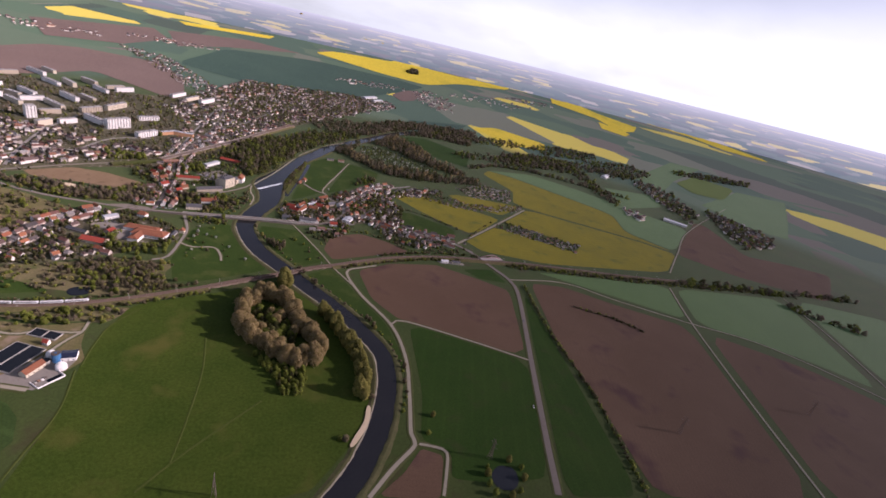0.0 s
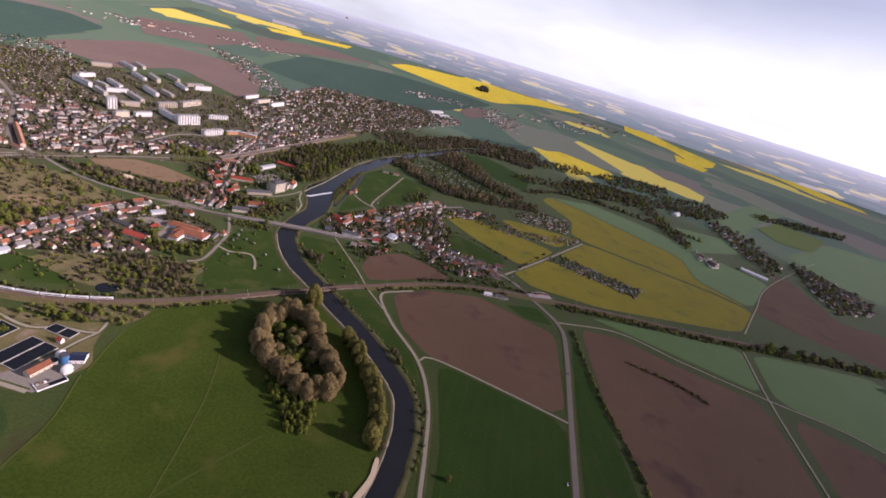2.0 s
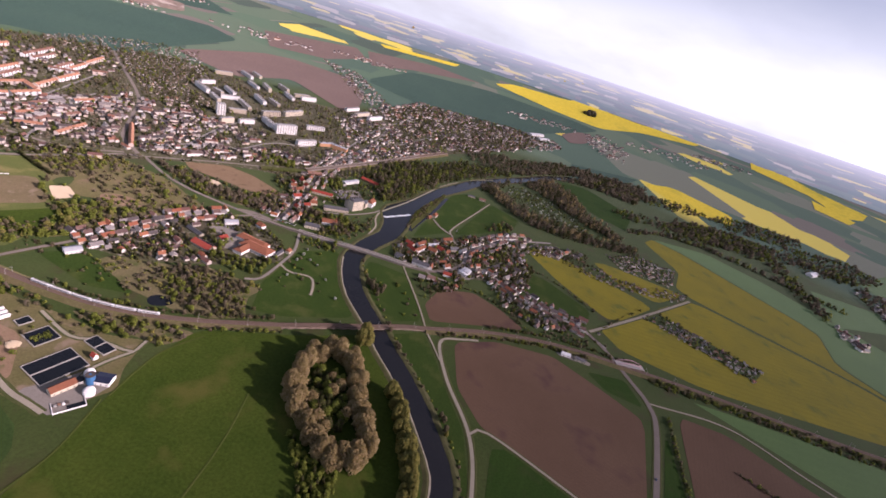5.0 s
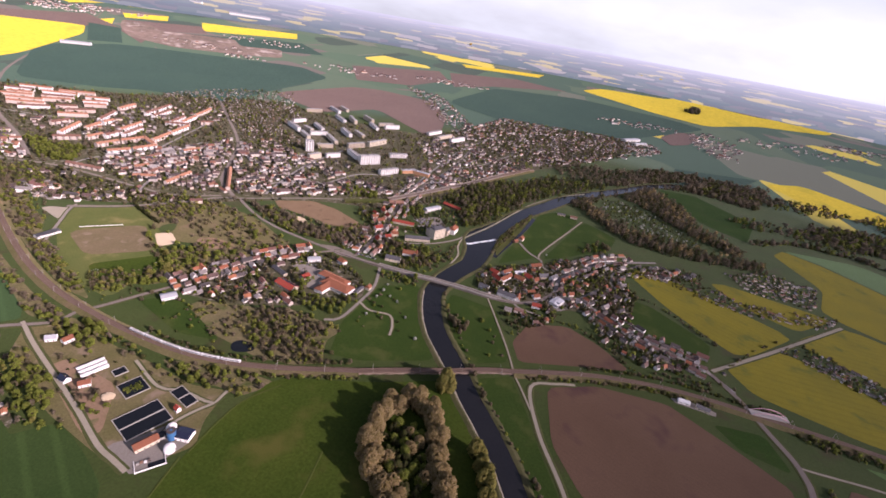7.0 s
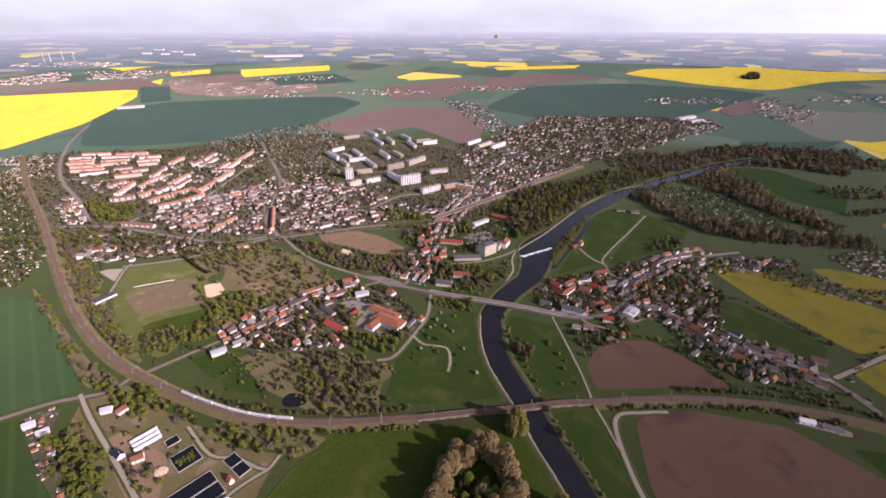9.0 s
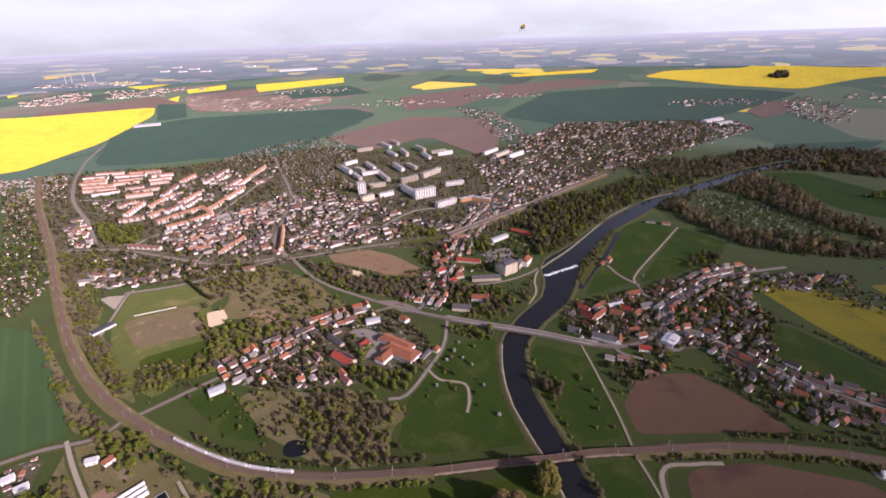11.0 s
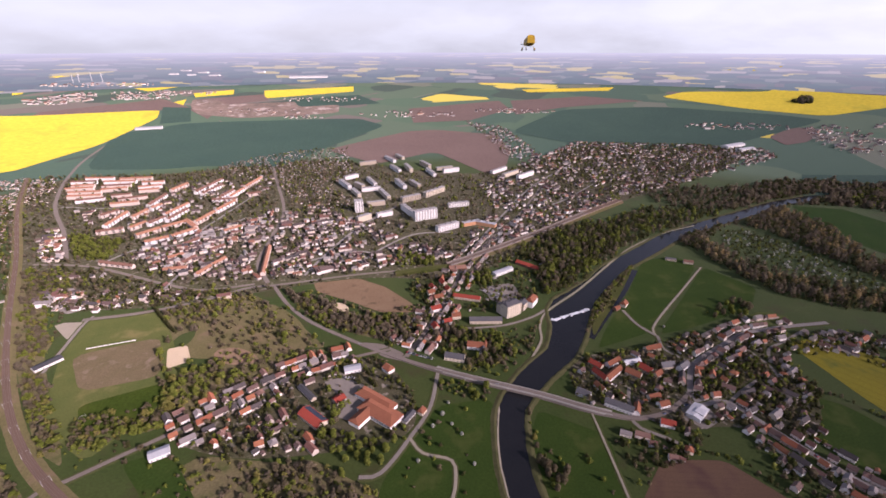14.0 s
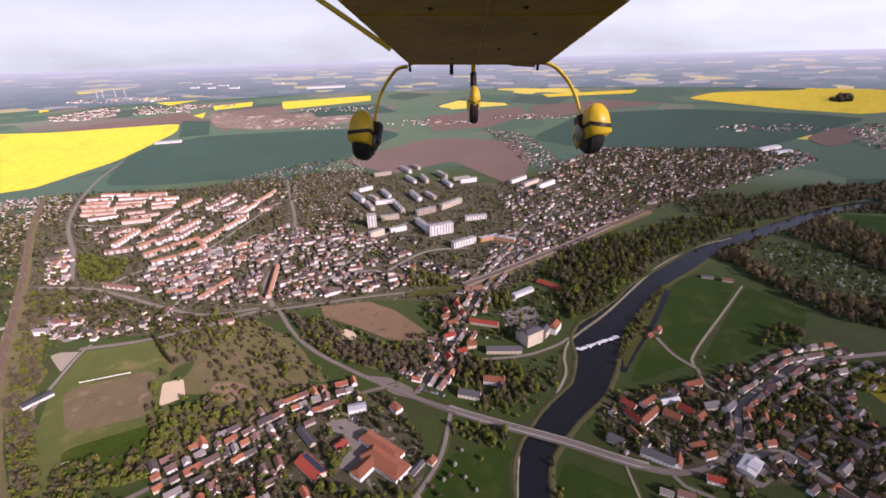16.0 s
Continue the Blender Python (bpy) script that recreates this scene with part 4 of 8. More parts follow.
strip("lane", [(-522, 386), (-470, 418), (-417, 436), (-401, 465), (-387, 474), (-352, 509), (-313, 547), (-264, 598), (-208, 655), (-140, 695), (-93, 717)], 5.5, 0.530, ASPHALT, "narrow asphalt lane through the hamlet", "lane")
strip("lane", [(-660, 316), (-590, 351), (-522, 386)], 5.0, 0.520, ASPHALT, "narrow asphalt lane between wheat fields", "lane")
strip("lane", [(-448, 432), (-407, 392), (-348, 340), (-303, 300), (-264, 263), (-242, 248), (-224, 236)], 4.5, 0.550, GRAVEL, "pale lane to the sewage works", "lane")
strip("field_track", [(-289, 381), (-246, 343), (-219, 340), (-189, 327), (-179, 325), (-169, 353)], 3.2, 0.570, GRAVEL, "pale gravel field track", "track")
strip("field_track", [(-179, 325), (-196, 310), (-210, 292), (-213, 272)], 3.2, 0.590, GRAVEL, "pale gravel field track", "track")
strip("lane", [(-19, 668), (-24, 603), (-43, 552), (-67, 504), (-89, 497)], 4.5, 0.610, PAVED, "narrow pale lane", "lane")
strip("field_track", [(-43, 552), (-26, 532), (6, 524), (11, 497), (8, 474)], 3.2, 0.630, GRAVEL, "pale gravel field track", "track")
strip("road", [(-342, 899), (-386, 885), (-434, 843), (-519, 793), (-604, 764)], 8, 0.650, ASPHALT, "grey asphalt town road", "road")
strip("road", [(-379, 901), (-462, 874), (-548, 892), (-734, 952), (-866, 956)], 8, 0.670, ASPHALT, "grey asphalt town road", "road")
strip("road", [(-356, 908), (-411, 992), (-442, 1141), (-485, 1323), (-633, 1638), (-798, 1971), (-1117, 2429), (-1498, 2944)], 8, 0.450, ASPHALT, "grey asphalt town road", "road")
strip("road", [(-342, 899), (-279, 922), (-204, 950), (-125, 972), (-43, 993)], 8, 0.470, ASPHALT, "grey asphalt town road", "road")
strip("street", [(-67, 700), (-45, 766), (-23, 847), (-4, 927), (9, 996), (66, 1145), (156, 1339), (249, 1612)], 7, 0.490, ASPHALT, "town street lined with houses", "street")
strip("road", [(-819, 984), (-941, 1122), (-1145, 1331), (-1363, 1640), (-1565, 2023), (-1991, 3035), (-2314, 3756), (-2951, 5062)], 9, 0.510, ASPHALT, "road leading out of town between fields", "road")
strip("lane", [(281, 849), (291, 807), (310, 776)], 4.5, 0.530, PAVED, "narrow pale lane", "lane")
strip("field_track", [(488, 1027), (413, 930), (341, 838), (312, 795), (310, 776)], 3.2, 0.550, GRAVEL, "pale gravel field track", "track")
strip("lane", [(-555, 634), (-571, 684), (-592, 750), (-595, 777)], 4.5, 0.570, PAVED, "narrow pale lane", "lane")
strip("lane", [(15, 777), (79, 791), (126, 818), (150, 841)], 4.5, 0.590, PAVED, "narrow pale lane", "lane")
strip("field_track", [(113, 709), (132, 753), (135, 791), (146, 826), (170, 858), (227, 924), (315, 1042), (379, 1121), (483, 1213), (578, 1269)], 3.2, 0.610, GRAVEL, "pale gravel field track", "track")
strip("street", [(-298, 942), (-282, 1066), (-251, 1207), (-211, 1309), (-174, 1397)], 6.5, 0.630, STREET, "pale grey town street between houses", "street")
strip("street", [(-213, 985), (-168, 1087), (-108, 1169), (-21, 1188)], 6.5, 0.650, STREET, "pale grey town street between houses", "street")
strip("street", [(-538, 892), (-547, 985), (-533, 1077), (-577, 1168), (-559, 1259)], 6.5, 0.670, STREET, "pale grey town street between houses", "street")
strip("street", [(-729, 976), (-704, 1042), (-625, 1079), (-628, 1150), (-626, 1363), (-621, 1574)], 6.5, 0.450, STREET, "pale grey town street between houses", "street")
strip("street", [(-310, 1008), (-234, 1062), (-137, 1041)], 6.5, 0.470, STREET, "pale grey town street between houses", "street")
strip("street", [(-1107, 1308), (-954, 1311), (-886, 1406), (-901, 1572)], 6.5, 0.490, STREET, "pale grey town street between houses", "street")
strip("street", [(30, 1101), (114, 1338), (224, 1612), (413, 1936)], 6.5, 0.510, STREET, "pale grey town street between houses", "street")
strip("street", [(156, 1339), (286, 1453), (471, 1708), (685, 1933)], 6.5, 0.530, STREET, "pale grey town street between houses", "street")
strip("lane", [(312, 776), (309, 743), (322, 725), (336, 709)], 4.2, 0.570, PAVED, "narrow paved village lane", "lane")
strip("lane", [(419, 769), (430, 747), (441, 712), (439, 680)], 4.2, 0.590, PAVED, "narrow paved village lane", "lane")
strip("lane", [(453, 734), (466, 753), (497, 772), (551, 808)], 4.2, 0.610, PAVED, "narrow paved village lane", "lane")
strip("lane", [(343, 628), (371, 652), (405, 677)], 4.2, 0.630, PAVED, "narrow paved village lane", "lane")
strip("lane", [(217, 599), (224, 583), (246, 571), (263, 560)], 4.2, 0.650, PAVED, "narrow paved village lane", "lane")
strip("lane", [(232, 653), (224, 628), (225, 604)], 4.2, 0.670, PAVED, "narrow paved village lane", "lane")
ZONES = {
    "wood_hall": [(-202, 492), (-151, 520), (-91, 492), (-57, 479), (-78, 451), (-76, 404), (-118, 395), (-173, 427)],
    "wood_hall_green": [(-146, 588), (-101, 546), (-58, 547), (-73, 499), (-109, 516), (-148, 535)],
    "belt": [(-436, 704), (-374, 646), (-323, 661), (-262, 656), (-191, 672), (-160, 687), (-139, 665), (-229, 633), (-269, 591), (-319, 567), (-348, 540), (-384, 538), (-371, 594)],
    "wood_road": [(-317, 882), (-258, 865), (-177, 809), (-87, 811), (3, 784), (3, 739), (-79, 732), (-156, 753), (-231, 788)],
    "scrub_north": [(-490, 792), (-461, 813), (-319, 841), (-233, 760), (-183, 710), (-289, 732), (-369, 766), (-422, 738), (-423, 704)],
    "rail_inner": [(-861, 933), (-761, 871), (-667, 767), (-570, 653), (-457, 546), (-402, 489), (-443, 506), (-583, 624), (-763, 804)],
    "rail_outer": [(-722, 698), (-607, 602), (-474, 489), (-408, 452), (-419, 439), (-453, 445), (-564, 544), (-648, 618)],
    "works_trees": [(-434, 358), (-377, 360), (-334, 317), (-326, 281), (-359, 286), (-402, 321)],
    "works_trees_b": [(-428, 455), (-362, 440), (-328, 404), (-358, 394), (-392, 402)],
    "works_trees_c": [(-274, 377), (-208, 383), (-175, 362), (-195, 345), (-236, 352)],
    "mill_wood": [(189, 1180), (334, 1286), (409, 1204), (299, 1061), (188, 909), (148, 890), (149, 1007), (120, 1078)],
    "mill_trees": [(-29, 761), (15, 777), (69, 761), (96, 722), (51, 677), (9, 692), (-25, 714)],
    "bridge_scrub": [(-23, 658), (50, 641), (49, 616), (31, 618), (-21, 635)],
    "park_a": [(-133, 1054), (-58, 1044), (-43, 998), (-123, 994)],
    "park_b": [(-917, 1107), (-767, 1082), (-726, 988), (-800, 985)],
    "station_trees": [(-1, 978), (60, 970), (68, 921), (11, 927)],
    "meadow_bush": [(98, 526), (123, 536), (134, 504), (109, 493)],
    "allot_east": [(528, 790), (626, 800), (729, 682), (920, 661), (841, 616), (673, 647), (571, 727)],
    "allot_east_b": [(764, 819), (899, 842), (987, 788), (885, 688), (770, 741)],
    "allot_east_c": [(684, 529), (737, 563), (877, 394), (817, 354)],
    "orchard": [(609, 1216), (683, 1251), (750, 1161), (763, 1075), (800, 980), (770, 930), (689, 985), (620, 1040), (590, 1117)],
    "poplar_belt": [(495, 1165), (555, 1235), (575, 1100), (612, 1020), (690, 960), (800, 900), (900, 880), (880, 830), (780, 850), (640, 880), (575, 925), (535, 1010), (520, 1090)],
    "poplar_belt_b": [(700, 1290), (867, 1424), (900, 1250), (860, 1100), (900, 960), (870, 900), (800, 1000), (770, 1090), (750, 1190)],
    "meadow_trees": [(443, 873), (512, 892), (502, 845), (457, 822), (420, 828)],
    "works_yard": [(-486, 398), (-434, 421), (-390, 364), (-334, 317), (-272, 270), (-353, 287)],
    "rows_west": [(-1378, 1626), (-1036, 1664), (-903, 1431), (-980, 1356), (-1133, 1378)],
    "rows_mid": [(-892, 1542), (-653, 1671), (-587, 1516), (-695, 1236), (-893, 1157), (-1053, 1288), (-869, 1382)],
    "homes_center": [(-611, 1167), (-491, 1344), (-394, 1245), (-283, 1249), (-155, 1152), (-50, 1084), (-3, 1047), (-148, 981), (-287, 946), (-375, 927), (-516, 909), (-672, 967), (-701, 1056)],
    "homes_south": [(-807, 936), (-724, 941), (-543, 884), (-403, 877), (-370, 852), (-460, 821), (-566, 790), (-680, 789), (-754, 855)],
    "homes_north": [(-677, 1706), (-578, 1950), (-303, 1327), (-401, 1264), (-491, 1344)],
    "homes_east": [(46, 1611), (201, 1816), (342, 1584), (470, 1480), (321, 1344), (193, 1212), (87, 1103), (18, 1100), (4, 1223), (100, 1338)],
    "suburb": [(205, 1855), (306, 2029), (499, 2359), (775, 2323), (1051, 2318), (1312, 2253), (1250, 2075), (860, 1779), (612, 1587), (477, 1505), (348, 1613)],
    "suburb_b": [(-6, 2976), (204, 2763), (313, 2078), (205, 1855), (104, 2377)],
    "homes_mill": [(-96, 922), (-38, 925), (-7, 899), (40, 901), (48, 851), (-3, 817), (15, 777), (-40, 760), (-97, 720), (-117, 743), (-56, 829)],
    "homes_left": [(-1434, 1433), (-1194, 1254), (-921, 965), (-770, 796), (-736, 688), (-771, 678)],
    "homes_far_left": [(-1583, 1517), (-1506, 1577), (-1377, 1606), (-1133, 1308), (-1233, 1307), (-1180, 1185), (-1215, 1184)],
    "village_south": [(341, 580), (399, 537), (474, 467), (444, 444), (384, 461), (342, 522)],
    "village_north": [(301, 647), (420, 775), (505, 790), (580, 804), (690, 795), (666, 758), (476, 731), (477, 651), (382, 614)],
    "village_south_w": [(187, 569), (244, 586), (305, 580), (255, 534), (192, 519)],
    "homes_rail": [(-1037, 1153), (-960, 1138), (-813, 984), (-841, 957), (-908, 1005)],
    "depot": [(-723, 829), (-663, 842), (-622, 802), (-668, 782)],
    "allot_north": [(-913, 1766), (-852, 1953), (-699, 2102), (-520, 2153), (-384, 1707), (-315, 1371), (-362, 1326), (-461, 1367), (-603, 1575), (-780, 1671)],
    "allot_left": [(-1550, 1487), (-1493, 1564), (-1359, 1587), (-1250, 1402), (-1224, 1307), (-1184, 1223), (-1257, 1222)],
    "island": [(201, 769), (228, 846), (267, 914), (349, 1021), (352, 1012), (298, 930), (246, 841), (215, 789)],
    "scrub_left": [(-857, 933), (-752, 917), (-705, 858), (-723, 829), (-693, 771), (-602, 707), (-582, 659), (-519, 602), (-416, 507), (-444, 502), (-513, 565), (-596, 657)],
    "scrub_hill": [(-441, 806), (-403, 841), (-335, 863), (-249, 767), (-170, 704), (-222, 679), (-341, 634), (-408, 687), (-406, 750)],
    "scrub_belt": [(-363, 633), (-331, 682), (-253, 698), (-181, 715), (-219, 653), (-266, 617), (-312, 588), (-348, 560), (-395, 532), (-393, 556), (-369, 609)],
    "road_wood": [(-286, 816), (-256, 858), (-186, 814), (-111, 789), (-42, 773), (-102, 744), (-169, 755), (-227, 778)],
    "north_strip": [(-541, 865), (-381, 874), (-324, 838), (-386, 810), (-410, 750), (-477, 788)],
    "wood_upper": [(554, 1532), (671, 1617), (769, 1590), (963, 1683), (1235, 1729), (1138, 1595), (903, 1501), (749, 1405), (634, 1393), (551, 1426)],
    "belt_joint": [(506, 1207), (582, 1276), (666, 1334), (756, 1368), (728, 1317), (627, 1244), (565, 1164), (512, 1121), (490, 1133)],
    "plot_edge": [(-335, 896), (-265, 884), (-175, 838), (-115, 811), (-46, 812), (-42, 773), (-167, 807), (-253, 850)],
    "lower_left": [(-446, 557), (-412, 570), (-375, 550), (-379, 513), (-410, 508)],
    "bank_left": [(113, 712), (142, 785), (138, 812), (100, 757), (45, 707), (-4, 683), (17, 670), (78, 665)],
    "far_street": [(1873, 904), (2013, 941), (1989, 759), (1782, 504), (1595, 447), (1714, 644)],
    "far_street_b": [(1910, 547), (1964, 507), (1921, 267), (1755, 224), (1586, 243), (1755, 429)],
    "farm_settlement": [(1343, 613), (1440, 627), (1426, 526), (1349, 490)],
    "far_belt": [(1347, 1258), (1569, 1273), (1740, 1181), (1550, 835), (1435, 646), (1371, 611), (1409, 749), (1550, 979), (1372, 1067), (1233, 1121)],
    "far_belt_b": [(1906, 1254), (2294, 1161), (2219, 983), (1903, 925), (1808, 1037)],
    "far_belt_c": [(2632, 1101), (3001, 1026), (3267, 878), (3113, 817), (2768, 915), (2537, 1030)],
    "works_bush": [(-425, 422), (-397, 477), (-330, 424), (-287, 396), (-307, 384), (-354, 414)],
    "works_slope": [(-265, 389), (-153, 375), (-121, 363), (-156, 337), (-182, 350), (-212, 354), (-245, 374)],
    "works_green": [(-440, 369), (-398, 375), (-361, 327), (-296, 275), (-363, 278), (-408, 325)],
    "works_mid": [(-333, 328), (-301, 329), (-279, 298), (-278, 285)],
    "mill_yard": [(41, 1025), (179, 1107), (166, 945), (132, 864), (107, 831), (39, 798), (13, 849), (50, 930)],
    "mill_gardens": [(-118, 825), (-46, 815), (2, 899), (10, 957), (-41, 965), (-91, 922), (-49, 845)],
}


RIVER = [(-36, -40), (34, 0), (65, 25), (88, 47), (114, 80), (138, 119), (155, 168), (150, 228), (142, 275), (130, 318), (114, 368), (101, 418), (79, 490), (73, 548), (77, 606), (106, 660), (130, 692), (156, 724), (172, 763), (181, 793), (187, 829), (200, 860), (226, 896), (268, 950), (310, 1011), (415, 1115), (492, 1192), (580, 1258), (636, 1294), (761, 1376), (898, 1468), (1073, 1549)]
WIDE = [28, 28, 28, 28, 27, 27, 27, 28, 29, 30, 31, 31, 33, 33, 33, 38, 39, 41, 48, 54, 67, 69, 54, 44, 40, 43, 42, 40, 40, 38, 36, 36]
MILL_CHANNEL = [(206, 764), (239, 818), (294, 906), (349, 1006)]
RAILWAY = [(-1464, 1584), (-1215, 1289), (-928, 985), (-717, 751), (-567, 595), (-466, 510), (-375, 455), (-291, 416), (-222, 393), (-142, 385), (-27, 392), (98, 408), (181, 417), (285, 423), (384, 414), (468, 392), (547, 361), (655, 318), (851, 229), (1032, 156)]
BRANCH = [(-123, 961), (-20, 999), (41, 1054), (191, 1196), (326, 1336), (448, 1456)]
GROVE = [(-19, 275), (1, 348), (32, 378), (76, 350), (81, 287), (96, 225), (78, 180), (47, 168), (21, 135), (6, 151), (12, 192), (-11, 235)]
FOREST_SLOPE = [(117, 1028), (300, 1219), (503, 1405), (705, 1384), (533, 1196), (386, 1128), (217, 915), (170, 894)]
FOREST_FAR = [(531, 1157), (779, 1312), (839, 1167), (937, 990), (775, 798), (653, 882), (556, 1039)]
FOREST_UP = [(718, 1411), (1039, 1716), (1497, 1645), (1232, 1336), (1063, 1454), (920, 1447), (790, 1362)]
TOWN = [(-1423, 1607), (-1003, 1671), (-755, 1862), (-555, 1949), (10, 1708), (205, 1855), (547, 2357), (1062, 2343), (1276, 2229), (777, 1710), (358, 1386), (183, 1135), (11, 937), (-193, 947), (-334, 881), (-525, 801), (-710, 786), (-1202, 1223)]
VILLAGE_EAST = [(159, 715), (269, 733), (362, 785), (432, 776), (509, 804), (464, 731), (481, 671), (421, 572), (335, 596), (271, 580), (225, 605), (160, 624)]
VILLAGE_WEST = [(-324, 534), (-305, 590), (-243, 646), (-158, 692), (-90, 692), (-37, 606), (-43, 548), (-144, 522), (-235, 509)]
ALLOTMENTS = [(-596, 1745), (-586, 2036), (-368, 1634), (-270, 1332), (-358, 1305)]
ROWS_WEST = [((-1251, 1575), (-1158, 1587)), ((-1133, 1574), (-1035, 1599)), ((-1261, 1526), (-1184, 1543)), ((-1159, 1537), (-1059, 1555)), ((-1031, 1537), (-966, 1555)), ((-1224, 1484), (-1159, 1501)), ((-1130, 1490), (-1048, 1513)), ((-1008, 1485), (-948, 1514)), ((-1218, 1451), (-1140, 1473)), ((-1103, 1451), (-1036, 1479)), ((-984, 1452), (-930, 1474)), ((-1177, 1414), (-1086, 1435)), ((-1150, 1378), (-1057, 1399)), ((-1094, 1340), (-1028, 1375)), ((-982, 1361), (-919, 1401)), ((-975, 1319), (-909, 1348)), ((-1026, 1394), (-979, 1415))]
ROWS_SLANT = [((-862, 1313), (-877, 1421)), ((-887, 1458), (-879, 1538)), ((-865, 1153), (-881, 1261)), ((-796, 1146), (-783, 1191)), ((-770, 1177), (-760, 1229)), ((-770, 1244), (-763, 1342)), ((-742, 1207), (-737, 1294)), ((-839, 1292), (-830, 1327)), ((-857, 1117), (-807, 1145)), ((-803, 1443), (-797, 1600)), ((-774, 1428), (-765, 1533)), ((-704, 1390), (-700, 1477)), ((-679, 1405), (-676, 1499)), ((-681, 1510), (-677, 1626)), ((-713, 1375), (-647, 1391)), ((-636, 1436), (-604, 1457)), ((-841, 1219), (-841, 1283)), ((-931, 1224), (-914, 1273))]
ROWS_LONG = [((-749, 1102), (-722, 1152)), ((-721, 1155), (-686, 1205)), ((-703, 1065), (-666, 1099)), ((-665, 1102), (-633, 1155)), ((-661, 1195), (-654, 1280)), ((-655, 1284), (-645, 1376)), ((-689, 1209), (-638, 1161))]
ROWS_STREET = [((-377, 933), (-420, 1071)), ((-504, 922), (-495, 964)), ((-495, 966), (-485, 1003)), ((-560, 970), (-551, 1007)), ((-604, 992), (-583, 1016)), ((-564, 1147), (-536, 1185)), ((-580, 940), (-537, 953)), ((-731, 966), (-647, 952)), ((-613, 1063), (-596, 1099)), ((-536, 1039), (-520, 1067))]

for k, zone in enumerate(("scrub_left", "scrub_belt", "belt", "rail_inner", "rail_outer", "north_strip", "wood_road", "lower_left", "wood_hall", "works_slope", "scrub_north")):
    patch("scrub_ground", ZONES[zone], 0.012 + 0.006 * k, UNDERGROWTH, "rough ground under scrub and young trees", "scrubland", rounding=0.6)
patch("scrub_ground", [(-270, 515), (-150, 508), (-95, 472), (-70, 403), (-150, 400), (-215, 438), (-292, 470)], 0.082, UNDERGROWTH, "rough ground of overgrown gardens", "scrubland", rounding=0.6)
patch("works_lawn", [(-440, 425), (-403, 452), (-335, 408), (-262, 376), (-215, 350), (-172, 345), (-180, 300), (-176, 268), (-222, 238), (-262, 254), (-330, 296), (-420, 366)], 0.09, DRY_LAWN, "dry patchy lawn round the sewage works", "lawn", rounding=0.4)

# ================= water =================
v, f = ribbon(RIVER, (18.5, 0.01, -18.5), (0.3, 0.3, 0.3), 9, 1.2, 3, widths=WIDE)
thing("river", "dark slow river winding through meadows", "river", kind="structure", mesh=mesh_of("river", v, f, WATER))
v, f = ribbon(MILL_CHANNEL, (7.5, -7.5), (0.4, 0.4), 7, 0.5, 4)
thing("mill_channel", "narrow dark mill channel beside an island", "channel", kind="structure", mesh=mesh_of("mill_channel", v, f, WATER))
for side, lab in ((1, "grassy river bank with a pale stony edge"), (-1, "overgrown dark green river bank")):
    v, f = ribbon(RIVER, tuple(side * o for o in (17.6, 18.8, 21.5, 26)), (0.1, 0.9, 1.3, 0.02), 7, 0.8, 9 + side, widths=WIDE)
    bank = thing("river_bank", lab, "river bank", kind="structure", mesh=mesh_of("river_bank", v, [q[::side] for q in f], [BANK]))
    v, f = ribbon(RIVER[:15], tuple(side * o for o in (17.2, 18.9)), (0.5, 1.0), 7, 0.5, 9 + side, widths=WIDE[:15])
    part("stone_edge", mesh_of("stone_edge", v, [q[::side] for q in f], [GRAVEL if side > 0 else BANK]), None, bank)
patch("gravel_bar", [(93, 86), (96, 82), (88, 68), (79, 57), (68, 47), (52, 36), (47, 38), (60, 50), (70, 57), (80, 66), (87, 78)], 1.5, SAND, "pale sandy gravel bar on the river bend", "gravel bar", rounding=1)
patch("island", [(212, 762), (232, 800), (262, 850), (289, 897), (330, 975), (352, 1022), (345, 1025), (318, 985), (285, 938), (255, 895), (236, 868), (228, 838), (218, 800)], 0.9, GRASS, "narrow grassy island between river and mill channel", "island", rounding=1)
# weir: a low stone sill under broken white water
bm = bmesh.new()
rng = random.Random(5)
for k in range(26):
    t = k / 25
    q = Vector((158, 812)).lerp(Vector((222, 846)), t) + Vector((rng.uniform(-1, 1), rng.uniform(-2, 2)))
    s = rng.uniform(2.0, 3.8)
    bmesh.ops.create_icosphere(bm, subdivisions=2, radius=1, matrix=pose(q.x, q.y, 0.3, 0, 0, 22 + rng.uniform(-30, 30)) @ Matrix.Diagonal((s, rng.uniform(1.6, 4.5), 0.8, 1)))
for vv in bm.verts:
    vv.co += Vector((rng.uniform(-0.3, 0.3), rng.uniform(-0.3, 0.3), rng.uniform(-0.15, 0.15)))
weir = thing("weir", "river weir with a band of foaming white water", "weir")
part("foam", bm, FOAM, weir)
bm = bmesh.new()
box(bm, -37, 37, -0.8, 0.8, -0.5, 0.75, 0.2)
sill = part("sill", bm, CONCRETE, weir)
sill.matrix_basis = pose(190, 829, 0, 0, 0, 28)


# ================= railway and bridges =================
RAIL_UP = 4.0


def track_bed(points, half, up, label):
    v, f = ribbon(points, (half + up * 1.5, half, -half, -half - up * 1.5), (0.02, up, up, 0.02), 8, 0.3, 5)
    bed = thing("railway_bed", label, "railway", kind="structure", mesh=mesh_of("railway_bed", v, f, [BALLAST, SCRUB], [1 if k % 3 != 1 else 0 for k in range(len(f))]))
    lay_rails(points, up, bed)
    return bed


